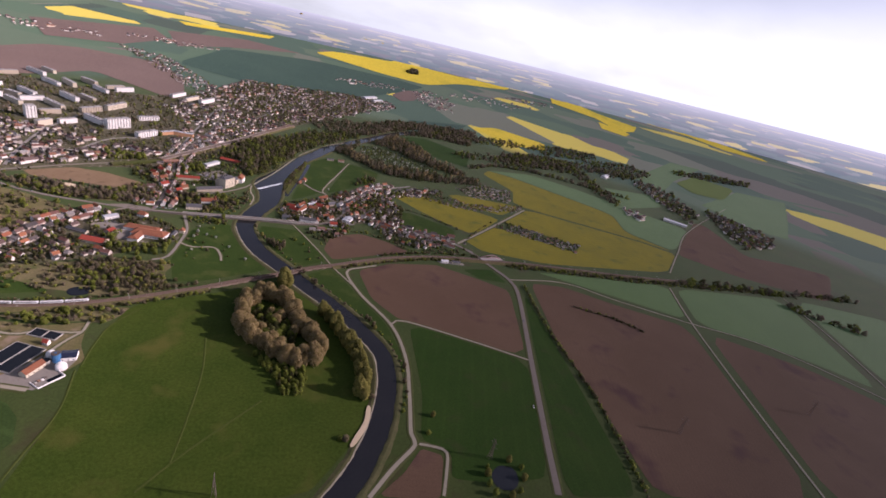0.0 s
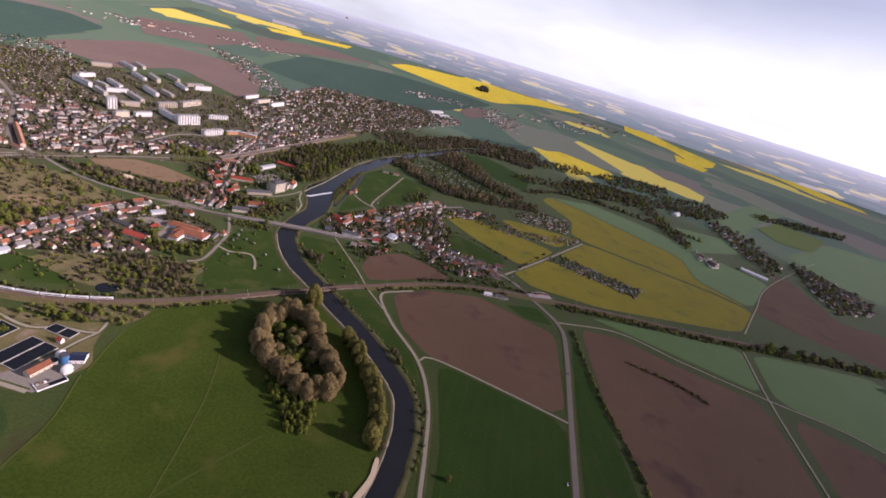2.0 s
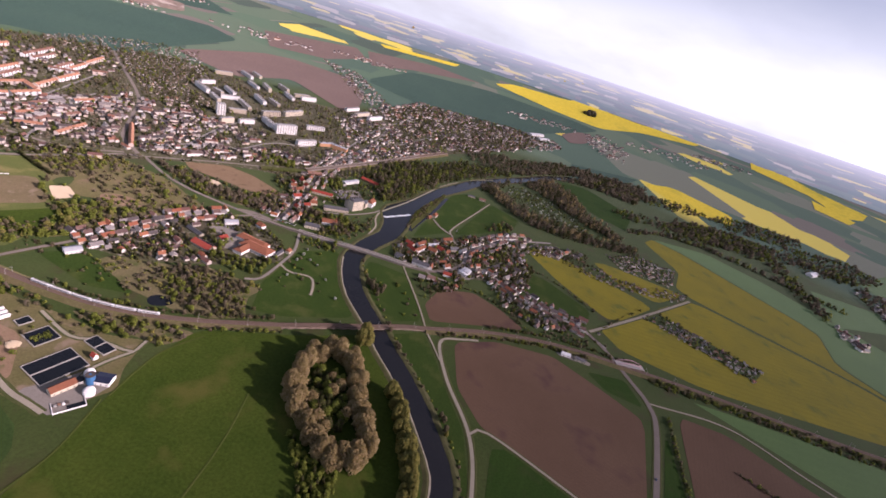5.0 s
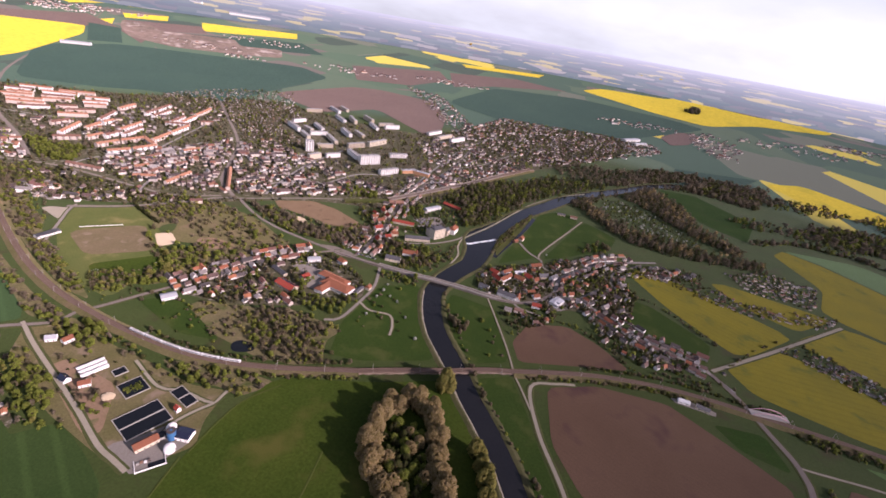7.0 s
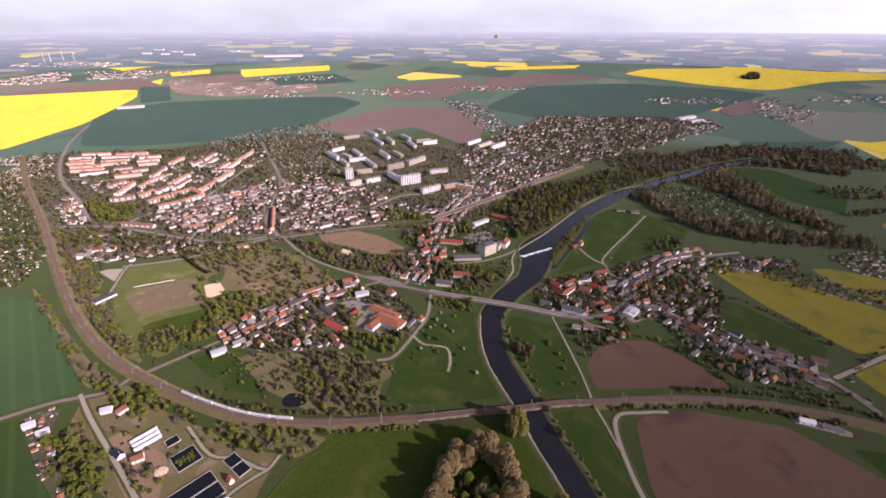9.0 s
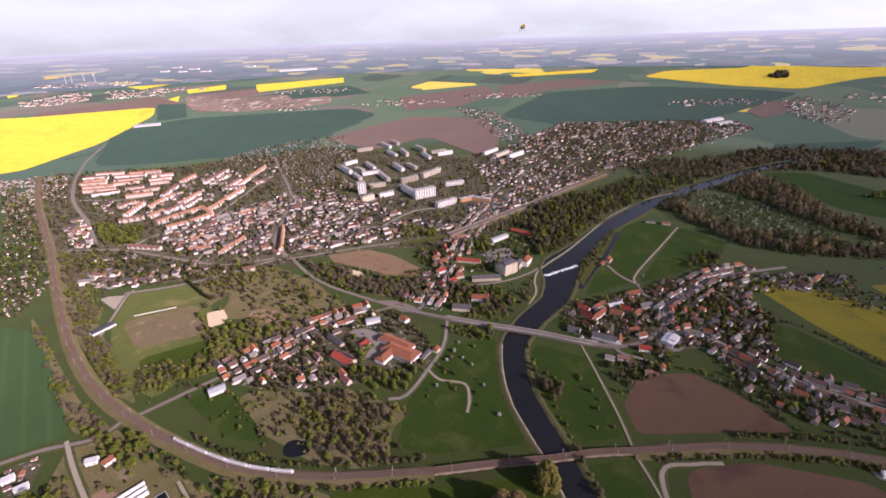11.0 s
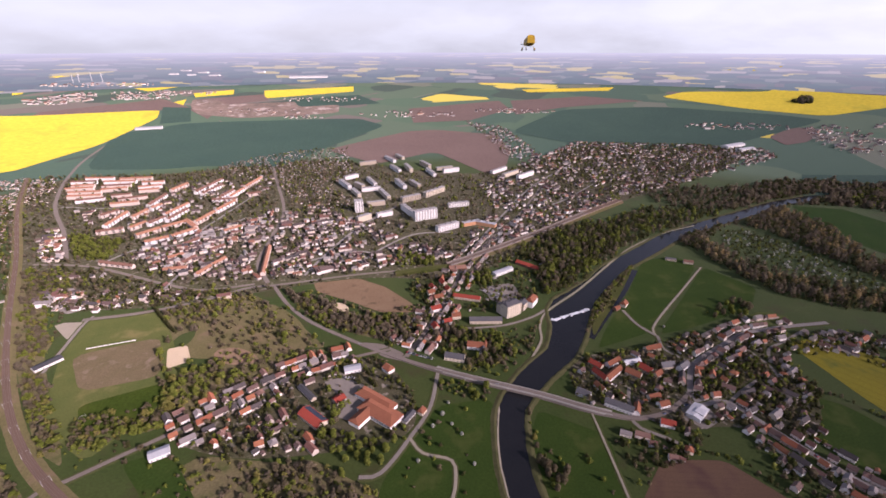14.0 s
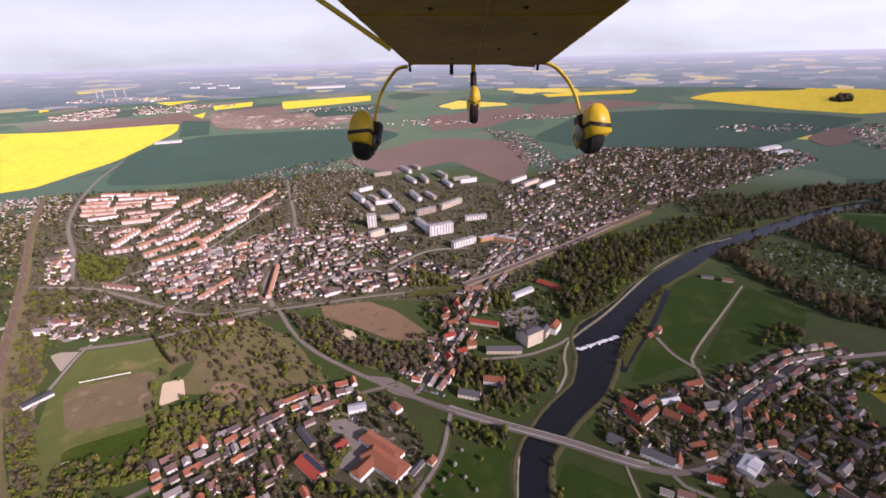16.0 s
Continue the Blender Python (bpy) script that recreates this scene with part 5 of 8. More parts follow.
def lay_rails(points, up, owner):
    for o in (-2.8, -1.3, 1.3, 2.8):
        v, f = ribbon(points, (o + 0.13, o + 0.1, o - 0.1, o - 0.13), (up + 0.05, up + 0.25, up + 0.25, up + 0.05), 8)
        part("rail", mesh_of("rail", v, f, STEEL), None, owner)


track_bed(RAILWAY[:11], 4.2, RAIL_UP, "brown ballast bed of a double-track railway on an embankment")
track_bed(RAILWAY[12:], 4.2, RAIL_UP, "brown ballast bed of a double-track railway between fields")
STATION_BED = track_bed(BRANCH[1:], 8.5, 5.0, "wide brown railway bed above the town station")
for side in (-1, 1):
    v, f = ribbon(BRANCH[1:], tuple(side * o for o in (9.2, 9.2, 8.4, 8.4)), (0.1, 6.0, 6.0, 4.9), 8)
    part("retaining_wall", mesh_of("retaining_wall", v, [q[::side] for q in f], SANDSTONE), None, STATION_BED)
for o in (-6.0, 6.0):
    v, f = ribbon(BRANCH[1:5], (o + 1.7, o + 1.7, o - 1.7, o - 1.7), (5.0, 5.9, 5.9, 5.0), 8)
    part("platform", mesh_of("platform", v, f, PAVED), None, STATION_BED, "pale station platform")
v, f = ribbon(BRANCH[:2], (14, 7, -7, -14), (0.02, 3, 3, 0.02), 8)
thing("grass_embankment", "disused grass-covered railway embankment", "embankment", kind="structure", mesh=mesh_of("grass_embankment", v, f, GRASS))

VIADUCT = [RAILWAY[10], (36, 401), RAILWAY[11], (141, 415), RAILWAY[12]]


def railway_viaduct():
    """Low stone viaduct: a deck on fifteen arches, with parapets."""
    root = thing("railway_viaduct", "low brown stone railway viaduct with round arches over the river", "bridge")
    v, f = ribbon(VIADUCT, (3.75, 3.75, 3.55, 3.55, -3.55, -3.55, -3.75, -3.75), (RAIL_UP - 0.7, RAIL_UP + 0.8, RAIL_UP + 0.8, RAIL_UP, RAIL_UP, RAIL_UP + 0.8, RAIL_UP + 0.8, RAIL_UP - 0.7), 8)
    part("deck", mesh_of("deck", v, f, [BALLAST, DARK_STONE], [0 if k % 7 == 3 else 1 for k in range(len(f))]), None, root)
    lay_rails(VIADUCT, RAIL_UP, root)
    line = spline(VIADUCT, 1.0)
    n, spans = len(line) - 1, 15
    for s in range(spans):
        a, b = line[n * s // spans], line[n * (s + 1) // spans]
        length, turn = (b - a).length, math.degrees(math.atan2(b.y - a.y, b.x - a.x))
        bm = bmesh.new()
        pier = 1.3
        r = (length - pier) / 2
        rise = min(r, RAIL_UP - 0.9)
        outer, under = [], []
        for k in range(13):
            x = pier / 2 + (length - pier) * k / 12
            under.append((x, rise * math.sqrt(max(0, 1 - ((x - length / 2) / r) ** 2))))
        prof = [(0, -0.5), (0, RAIL_UP - 0.5), (length, RAIL_UP - 0.5), (length, -0.5), (length - pier / 2, -0.5)] + [(x, z) for x, z in under[::-1]] + [(pier / 2, -0.5)]
        fr = [bm.verts.new((x, -3.6, z)) for x, z in prof]
        bk = [bm.verts.new((x, 3.6, z)) for x, z in prof]
        bm.faces.new(fr)
        bm.faces.new(bk[::-1])
        for i in range(len(prof)):
            j = (i + 1) % len(prof)
            bm.faces.new((fr[j], fr[i], bk[i], bk[j]))
        bmesh.ops.triangulate(bm, faces=[q for q in bm.faces if len(q.verts) > 4])
        arch = part("arch", bm, SANDSTONE, root)
        arch.matrix_basis = pose(a.x, a.y, 0, 0, 0, turn)
    return root


railway_viaduct()

# overhead line masts
mast = thing("catenary_mast", "grey steel mast with a bracket beside the tracks", "mast")
bm = bmesh.new(); lathe(bm, [(0.22, 0), (0.14, 8)], 6); part("pole", bm, CONCRETE, mast)
bm = bmesh.new(); rod(bm, (0, 0, 6.8), (-3.2, 0, 7.4), 0.08, 5); rod(bm, (0, 0, 7.8), (-3.2, 0, 7.4), 0.06, 5); part("bracket", bm, CONCRETE, mast)
line = spline(RAILWAY, 1.0)
spots = []
for i in range(500, len(line) - 20, 58):
    d = (line[i + 5] - line[i - 5]).normalized()
    for s in (1, -1):
        q = line[i] + Vector((-d.y, d.x)) * 4.0 * s
        spots.append(pose(q.x, q.y, RAIL_UP - 0.05, 0, 0, math.degrees(math.atan2(d.y, d.x)) + (90 if s < 0 else -90) + 180))
for k, m in enumerate(spots):
    (copy_thing(mast, m) if k else mast).matrix_basis = m
for ob in [o for o in scene.objects if o.name.split(".")[0] == "catenary_mast"]:
    ob["group"] = "catenary masts"

# road bridge
DECK = [(-22, 674), (17, 658), (112, 629), (168, 608), (196, 602)]
bridge = thing("road_bridge", "long pale concrete road bridge with railings across the river", "bridge")
v, f = ribbon(DECK, (4.0, 4.0, -4.0, -4.0, 4.0), (3.9, 5.35, 5.35, 3.9, 3.9), 8, rise=(-1.8, 0, 0, 0, -2.0))
part("deck", mesh_of("deck", v, f, CONCRETE), None, bridge)
for s in (1, -1):
    v, f = ribbon(DECK, (s * 4.0, s * 4.0, s * 3.8, s * 3.8), (5.3, 6.4, 6.4, 5.3), 8, rise=(-1.8, 0, 0, 0, -2.0))
    part("parapet", mesh_of("parapet", v, [q[::s] for q in f], CONCRETE), None, bridge)
    v, f = ribbon(DECK, (s * 3.75, s * 3.1), (5.66, 5.66), 8, rise=(-1.8, 0, 0, 0, -2.0))
    part("footway", mesh_of("footway", v, [q[::s] for q in f], PAVED), None, bridge)
line = spline(DECK, 1.0)
for fr in (0.2, 0.36, 0.5, 0.64, 0.8):
    q = line[int(fr * len(line))]
    bm = boxes((-1.0, 1.0, -3.3, 3.3, -1, 3.95), bevel=0.3)
    pier = part("pier", bm, CONCRETE, bridge)
    pier.matrix_basis = pose(q.x, q.y, 0, 0, 0, -17)

# the train, halted where it is seen longest
TRAIN_WHITE = surface("train_paint", (0.78, 0.78, 0.77), (0.70, 0.70, 0.69), 0.3, 1.5, 0.2, rough=0.35)
TRAIN_GLASS = GLASS


def train():
    root = thing("train", "long white passenger train with dark window bands on the railway", "train")
    track = [p for p in spline(RAILWAY, 1.0)]
    start = min(range(len(track)), key=lambda i: (track[i] - Vector((-171, 392))).length)
    for k in range(6):
        a, b = track[start - 27 * k], track[start - 27 * k - 25]
        d = (b - a).normalized()
        off = Vector((-d.y, d.x)) * -2.05
        a, b = a + off, b + off
        L = (b - a).length
        bm = boxes((0, L, -1.45, 1.45, 0.9, 3.9), bevel=0.35)
        car = part("carriage", bm, TRAIN_WHITE, root)
        car.matrix_basis = pose(a.x, a.y, RAIL_UP + 0.25, 0, 0, math.degrees(math.atan2(d.y, d.x)))
        for s in (-1, 1):
            bm = boxes((1.5, L - 1.5, s * 1.47 - 0.02, s * 1.47 + 0.02, 2.2, 3.1))
            part("window_band", bm, TRAIN_GLASS, car)
        bm = boxes((2, 6, -1.2, 1.2, 0.25, 0.95), (L - 6, L - 2, -1.2, 1.2, 0.25, 0.95), bevel=0.15)
        part("bogie", bm, STEEL, car)
        bm = boxes((3, L - 3, -0.9, 0.9, 3.9, 4.1), bevel=0.08)
        part("roof_unit", bm, CONCRETE, car)
    return root


train()

# ================= buildings =================
TAKEN = []                      # (x, y, radius) of ground that is built on


def wall_mesh(L, W, H, R, base=-0.4):
    bm = bmesh.new()
    a, b = L / 2, W / 2
    lo = [bm.verts.new((x, y, base)) for x, y in ((-a, -b), (a, -b), (a, b), (-a, b))]
    hi = [bm.verts.new((x, y, H)) for x, y in ((-a, -b), (a, -b), (a, b), (-a, b))]
    p0, p1 = bm.verts.new((-a, 0, H + R)), bm.verts.new((a, 0, H + R))
    bm.faces.new((lo[0], lo[1], hi[1], hi[0]))
    bm.faces.new((lo[2], lo[3], hi[3], hi[2]))
    bm.faces.new((lo[1], lo[2], hi[2], p1, hi[1]))
    bm.faces.new((lo[3], lo[0], hi[0], p0, hi[3]))
    return bm


def roof_mesh(L, W, H, R, over=0.5, thick=0.25, hip=0.0):
    """Two sloping slabs with overhang; hip pulls the ridge ends in."""
    bm = bmesh.new()
    a, b = L / 2 + over, W / 2 + over
    drop = R * over / (W / 2)
    def shell(dz):
        e = [bm.verts.new((x, y, H - drop + dz)) for x, y in ((-a, -b), (a, -b), (a, b), (-a, b))]
        r = [bm.verts.new((-a + hip, 0, H + R + dz)), bm.verts.new((a - hip, 0, H + R + dz))]
        return e, r
    e, r = shell(thick)
    g, s = shell(0.02)
    for (E_, R_, flip) in ((e, r, False), (g, s, True)):
        for q in ((E_[0], E_[1], R_[1], R_[0]), (E_[2], E_[3], R_[0], R_[1]), (E_[1], E_[2], R_[1]), (E_[3], E_[0], R_[0])):
            if len(q) == 3 and not hip:
                continue
            bm.faces.new(q[::-1] if flip else q)
    for i in range(4):
        j = (i + 1) % 4
        if hip or i in (0, 2):
            bm.faces.new((g[i], g[j], e[j], e[i]))
    if not hip:
        for i, j, k in ((1, 2, 1), (3, 0, 0)):
            bm.faces.new((g[i], s[k], r[k], e[i]))
            bm.faces.new((s[k], g[j], e[j], r[k]))
    return bm


WINDOW = {}


def window_mesh(w=1.2, h=1.4):
    if (w, h) not in WINDOW:
        me = bpy.data.meshes.new("window")
        bm = boxes((-w / 2, w / 2, -0.05, 0.06, -h / 2, h / 2))
        bm.to_mesh(me)
        bm.free()
        me.materials.append(GLASS)
        WINDOW[(w, h)] = me
    return WINDOW[(w, h)]


def house(label, L, W, H, R, hip=0.0, name="house", category="house", walls=None, roof=None, chimney=True, panes=2, storeys=1, sides=(-1, 1)):
    root = thing(name, label, category)
    part("wall", wall_mesh(L, W, H, R if not hip else 0.01), walls or WALLS, root)
    part("roof", roof_mesh(L, W, H, R, hip=hip), roof or ROOFS, root)
    if chimney:
        bm = boxes((L * 0.18, L * 0.18 + 0.8, 0.3, 1.1, H + R * 0.5, H + R + 1.0), bevel=0.06)
        part("chimney", bm, SANDSTONE, root)
    for st in range(storeys):
        for s in sides:
            for k in range(panes):
                w = part("window", window_mesh(), None, root)
                w.matrix_basis = pose(-L / 2 + L * (k + 0.5) / panes, s * W / 2, 1.6 + 2.8 * st)
    return root


def free(x, y, r):
    return all((x - a) ** 2 + (y - b) ** 2 > (r + c) ** 2 for a, b, c in TAKEN)


ROAD_TREE = None


def road_gap(x, y):
    """Distance from the edge of the nearest road, railway or river."""
    global ROAD_TREE
    if ROAD_TREE is None:
        pts = []
        for line, width in ROADS + [(RAILWAY, 17), (BRANCH, 20), (RIVER[:16], 38), (RIVER[15:23], 62), (RIVER[22:], 46), (MILL_CHANNEL, 14)]:
            pts += [(q.x, q.y, width / 2) for q in spline(line, 5)]
        ROAD_TREE = np.array(pts)
    return float((np.hypot(ROAD_TREE[:, 0] - x, ROAD_TREE[:, 1] - y) - ROAD_TREE[:, 2]).min())


def place(ob, x, y, turn, radius, z=0.0):
    ob.matrix_basis = pose(x, y, z, 0, 0, turn)
    TAKEN.append((x, y, radius))
    return ob


ORANGE_TILE = surface("orange_tiles", (0.30, 0.12, 0.068), (0.22, 0.092, 0.056), 0.1, 1.2, 0.4)
PALE_TILE = surface("faded_orange_tiles", (0.42, 0.215, 0.135), (0.34, 0.175, 0.11), 0.1, 1.2, 0.4)
BROWN_TILE = surface("weathered_brown_tiles", (0.24, 0.13, 0.095), (0.19, 0.11, 0.085), 0.1, 1.2, 0.4)
RED_TILE = surface("red_tiles", (0.36, 0.075, 0.05), (0.30, 0.065, 0.045), 0.1, 1.2, 0.4)
SLATE = surface("dark_slate", (0.085, 0.085, 0.09), (0.12, 0.115, 0.115), 0.1, 1.2, 0.4, rough=0.6)
FLAT_ROOF = surface("roofing_felt", (0.27, 0.265, 0.26), (0.36, 0.35, 0.34), 0.1, 0.8, 0.4)
PALE_ROOF = surface("pale_sheet_roof", (0.44, 0.45, 0.46), (0.52, 0.52, 0.52), 0.1, 0.8, 0.3, rough=0.5)
SOLAR = surface("solar_panels", (0.02, 0.025, 0.05), (0.03, 0.035, 0.06), 0.3, 1.0, 0.3, rough=0.25, bump=0, gloss=0.5)
WHITE = surface("white_render", (0.76, 0.74, 0.71), (0.68, 0.66, 0.62), 0.1, 0.8, 0.3)
CREAM = surface("cream_render", (0.62, 0.55, 0.43), (0.54, 0.48, 0.37), 0.1, 0.8, 0.35)
BEIGE = surface("beige_render", (0.50, 0.43, 0.33), (0.44, 0.38, 0.30), 0.1, 0.8, 0.35)
ORANGE_WALL = surface("orange_render", (0.58, 0.33, 0.18), (0.52, 0.29, 0.16), 0.1, 0.8, 0.35)
BLUE_PAINT = surface("blue_sheeting", (0.05, 0.16, 0.32), (0.06, 0.19, 0.36), 0.2, 1.0, 0.3, rough=0.5)
BRICK = surface("brick", (0.24, 0.13, 0.09), (0.30, 0.17, 0.12), 0.2, 1.5, 0.4)

# school hall with one broad orange roof round a yard
hall = thing("school_hall", "long school hall under broad orange tiled roofs round a paved yard", "hall")
for (x, y, turn, L, W, H, R, hp) in ((-83, 586, -32, 54, 24, 6, 5, 9), (-92, 607, -32, 56, 17, 6, 4, 6), (-103, 578, 60, 30, 16, 6, 4, 5)):
    w = part("wall", wall_mesh(L, W, H, 0.01), WHITE, hall); w.matrix_basis = pose(x, y, 0, 0, 0, turn)
    r = part("roof", roof_mesh(L, W, H, R, hip=hp), ORANGE_TILE, hall); r.matrix_basis = pose(x, y, 0.0, 0, 0, turn)
    TAKEN.append((x, y, 26))
for k in range(12):
    w = part("window", window_mesh(2.4, 1.6), None, hall)
    w.matrix_basis = pose(-83, 586, 0, 0, 0, -32) @ pose(-24 + 4.3 * k, -12, 3)
patch("school_yard", [(-168, 640), (-146, 652), (-106, 634), (-114, 572), (-133, 579), (-129, 600), (-146, 620)], 0.3, PAVED, "pale paved school yard", "yard")
TAKEN += [(-150, 640, 9), (-130, 628, 10), (-122, 610, 9), (-123, 588, 8)]
gym = place(house("long gym with a dark solar roof and red tiles", 37, 17, 5, 4, name="gym", category="hall", walls=CREAM, roof=RED_TILE, chimney=False, panes=6), -161, 573, -36, 20)
bm = bmesh.new()
box(bm, -17.5, 17.5, 0.5, 8.8, 0.06, 0.16)
pan = part("solar_array", bm, SOLAR, gym, "dark blue solar panels")
pan.matrix_basis = pose(0, 0, 9.3, -25.2, 0, 0)
place(house("white workshop with a pale flat-pitched roof", 22, 12, 5, 1.5, name="workshop", category="workshop", walls=WHITE, roof=PALE_ROOF, chimney=False, panes=4), -136, 666, 20, 13)
place(house("white villa with a bright orange roof", 14, 11, 6, 5, name="villa", walls=WHITE, roof=ORANGE_TILE, panes=3, storeys=2, hip=3), -87, 668, -40, 11)
place(house("long low shed with a dark slate roof", 34, 8, 3.5, 2.5, name="shed", category="shed", walls=BEIGE, roof=SLATE, chimney=False, panes=5), -183, 616, -42, 17)
place(house("grey shed beside the school hall", 20, 7, 3.5, 1.5, name="shed", category="shed", walls=CONCRETE, roof=SLATE, chimney=False, panes=3), -48, 583, 62, 10)
place(house("small brown pavilion in the school garden", 14, 12, 4, 3, name="pavilion", walls=BEIGE, roof=RED_TILE, panes=2), -139, 607, 50, 9)
place(house("small house with a red hipped roof by the lane", 9, 8, 5, 4, name="gatehouse", walls=CREAM, roof=ORANGE_TILE, hip=2), -33, 592, 60, 7)
place(house("white farm shop with a grey roof", 20, 13, 5, 2, name="shop", category="shop", walls=WHITE, roof=PALE_ROOF, chimney=False, panes=4), -311, 512, 35, 13)

# the old river mill
mill = thing("river_mill", "tall old mill building with pale stone walls and a grey roof", "mill")
for (x, y, turn, L, W, H, R, wm, rm, hp) in ((91, 826, 37, 30, 18, 22, 3, CREAM, SLATE, 4), (78, 830, 37, 14, 16, 15, 3, BEIGE, SLATE, 0), (112, 845, 60, 16, 12, 12, 4, BEIGE, SLATE, 0), (129, 860, 62, 24, 14, 11, 6, WHITE, ORANGE_TILE, 4)):
    w = part("wall", wall_mesh(L, W, H, R if not hp else 0.01), wm, mill); w.matrix_basis = pose(x, y, 0, 0, 0, turn)
    r = part("roof", roof_mesh(L, W, H, R, hip=hp), rm, mill); r.matrix_basis = pose(x, y, 0, 0, 0, turn)
    for st in range(int(H / 3.4)):
        for k in range(int(L / 4.5)):
            wi = part("window", window_mesh(1.3, 1.6), None, mill)
            wi.matrix_basis = pose(x, y, 0, 0, 0, turn) @ pose(-L / 2 + (k + 0.5) * L / int(L / 4.5), -W / 2, 2.0 + 3.4 * st)
    TAKEN.append((x, y, 17))
for k in range(4):
    bm = boxes((-1, 1, -1, 1, 22, 28), bevel=0.2)
    t_ = part("vent_stack", bm, SLATE, mill); t_.matrix_basis = pose(86, 822, 0, 0, 0, 37) @ pose(-8 + 6 * k, 4, 0)
place(house("long dark-roofed mill store", 52, 13, 6, 4, name="mill_store", category="warehouse", walls=BEIGE, roof=SLATE, chimney=False, panes=8), 49, 799, 4, 26)
chapel = place(house("chapel-like hall with an orange roof and a corner turret", 27, 10, 6, 6, name="hall_with_turret", category="hall", walls=WHITE, roof=ORANGE_TILE, panes=5), 34, 727, -6, 15)
bm = lathe(bmesh.new(), [(2.6, -0.4), (2.6, 10), (3.0, 10.1), (0.1, 17)], 8)
tur = part("turret", bm, ORANGE_TILE, chapel); tur.matrix_basis = pose(13, 0, 0)
wing = part("side_wing", wall_mesh(14, 9, 5, 4), WHITE, chapel); wing.matrix_basis = pose(10, -9, 0, 0, 0, 90)
wroof = part("side_roof", roof_mesh(14, 9, 5, 4), SLATE, chapel); wroof.matrix_basis = pose(10, -9, 0, 0, 0, 90)
place(house("long two-storey house with a grey-brown roof by the bridge", 28, 11, 6, 5, name="long_house", walls=CREAM, roof=SLATE, panes=5, storeys=2), 3, 699, -12, 15)
place(house("long low row house with a red roof", 48, 10, 5, 4, name="row_house", walls=BEIGE, roof=RED_TILE, panes=9), 18, 871, -12, 25)
place(house("white industrial hall with a pale flat roof", 46, 12, 6, 1.2, name="industrial_hall", category="hall", walls=WHITE, roof=PALE_ROOF, chimney=False, panes=8), 87, 978, 40, 24)
place(house("long red-roofed station store", 54, 13, 5, 3.5, name="station_store", category="warehouse", walls=BRICK, roof=RED_TILE, chimney=False, panes=8), 140, 1008, -38, 27)
place(house("red-brown lock house on the mill channel", 14, 10, 6, 5, name="lock_house", walls=CREAM, roof=ORANGE_TILE, panes=3, hip=2), 287, 864, 55, 9)
place(house("brick shed at the mill lock", 12, 8, 4, 3, name="lock_shed", category="shed", walls=BRICK, roof=ORANGE_TILE), 271, 851, 40, 7)
place(house("low farmhouse with a brown roof at the meadow edge", 18, 9, 4.5, 3, name="farmhouse", walls=BEIGE, roof=BROWN_TILE, panes=4), 470, 1045, -15, 14)
place(house("grey stable at the meadow edge", 20, 8, 4, 2, name="stable", category="stable", walls=BEIGE, roof=SLATE, chimney=False, panes=5), 440, 1058, -15, 15)
patch("car_park", [(39, 909), (66, 918), (96, 878), (74, 867)], 0.32, PAVED, "grey car park below the mill", "car park")
vh = place(house("white village hall with pale sheet roofs", 26, 17, 5, 1.6, name="village_hall", category="hall", walls=WHITE, roof=PALE_ROOF, chimney=False, panes=5), 299, 610, 46, 15)
bm = boxes((-6, 6, -9, 2, 6.2, 7.4), bevel=0.15); part("roof_hood", bm, PALE_ROOF, vh)
patch("village_square", [(280, 600), (300, 586), (322, 600), (318, 622), (300, 632), (285, 622)], 0.3, PAVED, "pale paved yard round the village hall", "yard")

for k, (x, y, turn, L) in enumerate(((-45, 902, -60, 15), (-32, 867, 30, 17), (-27, 922, -60, 15), (-34, 829, 30, 18), (1, 808, 15, 14), (-30, 774, -62, 13), (-12, 790, 28, 14), (-46, 884, 30, 13), (-16, 897, -60, 12))):
    place(house("mill quarter house with a red tiled roof", L, 10, 6, 4.5, walls=(WHITE, CREAM, BEIGE)[k % 3], roof=(RED_TILE, ORANGE_TILE)[k % 3 == 1], panes=3), x, y, turn, 8)["group"] = "mill quarter houses"

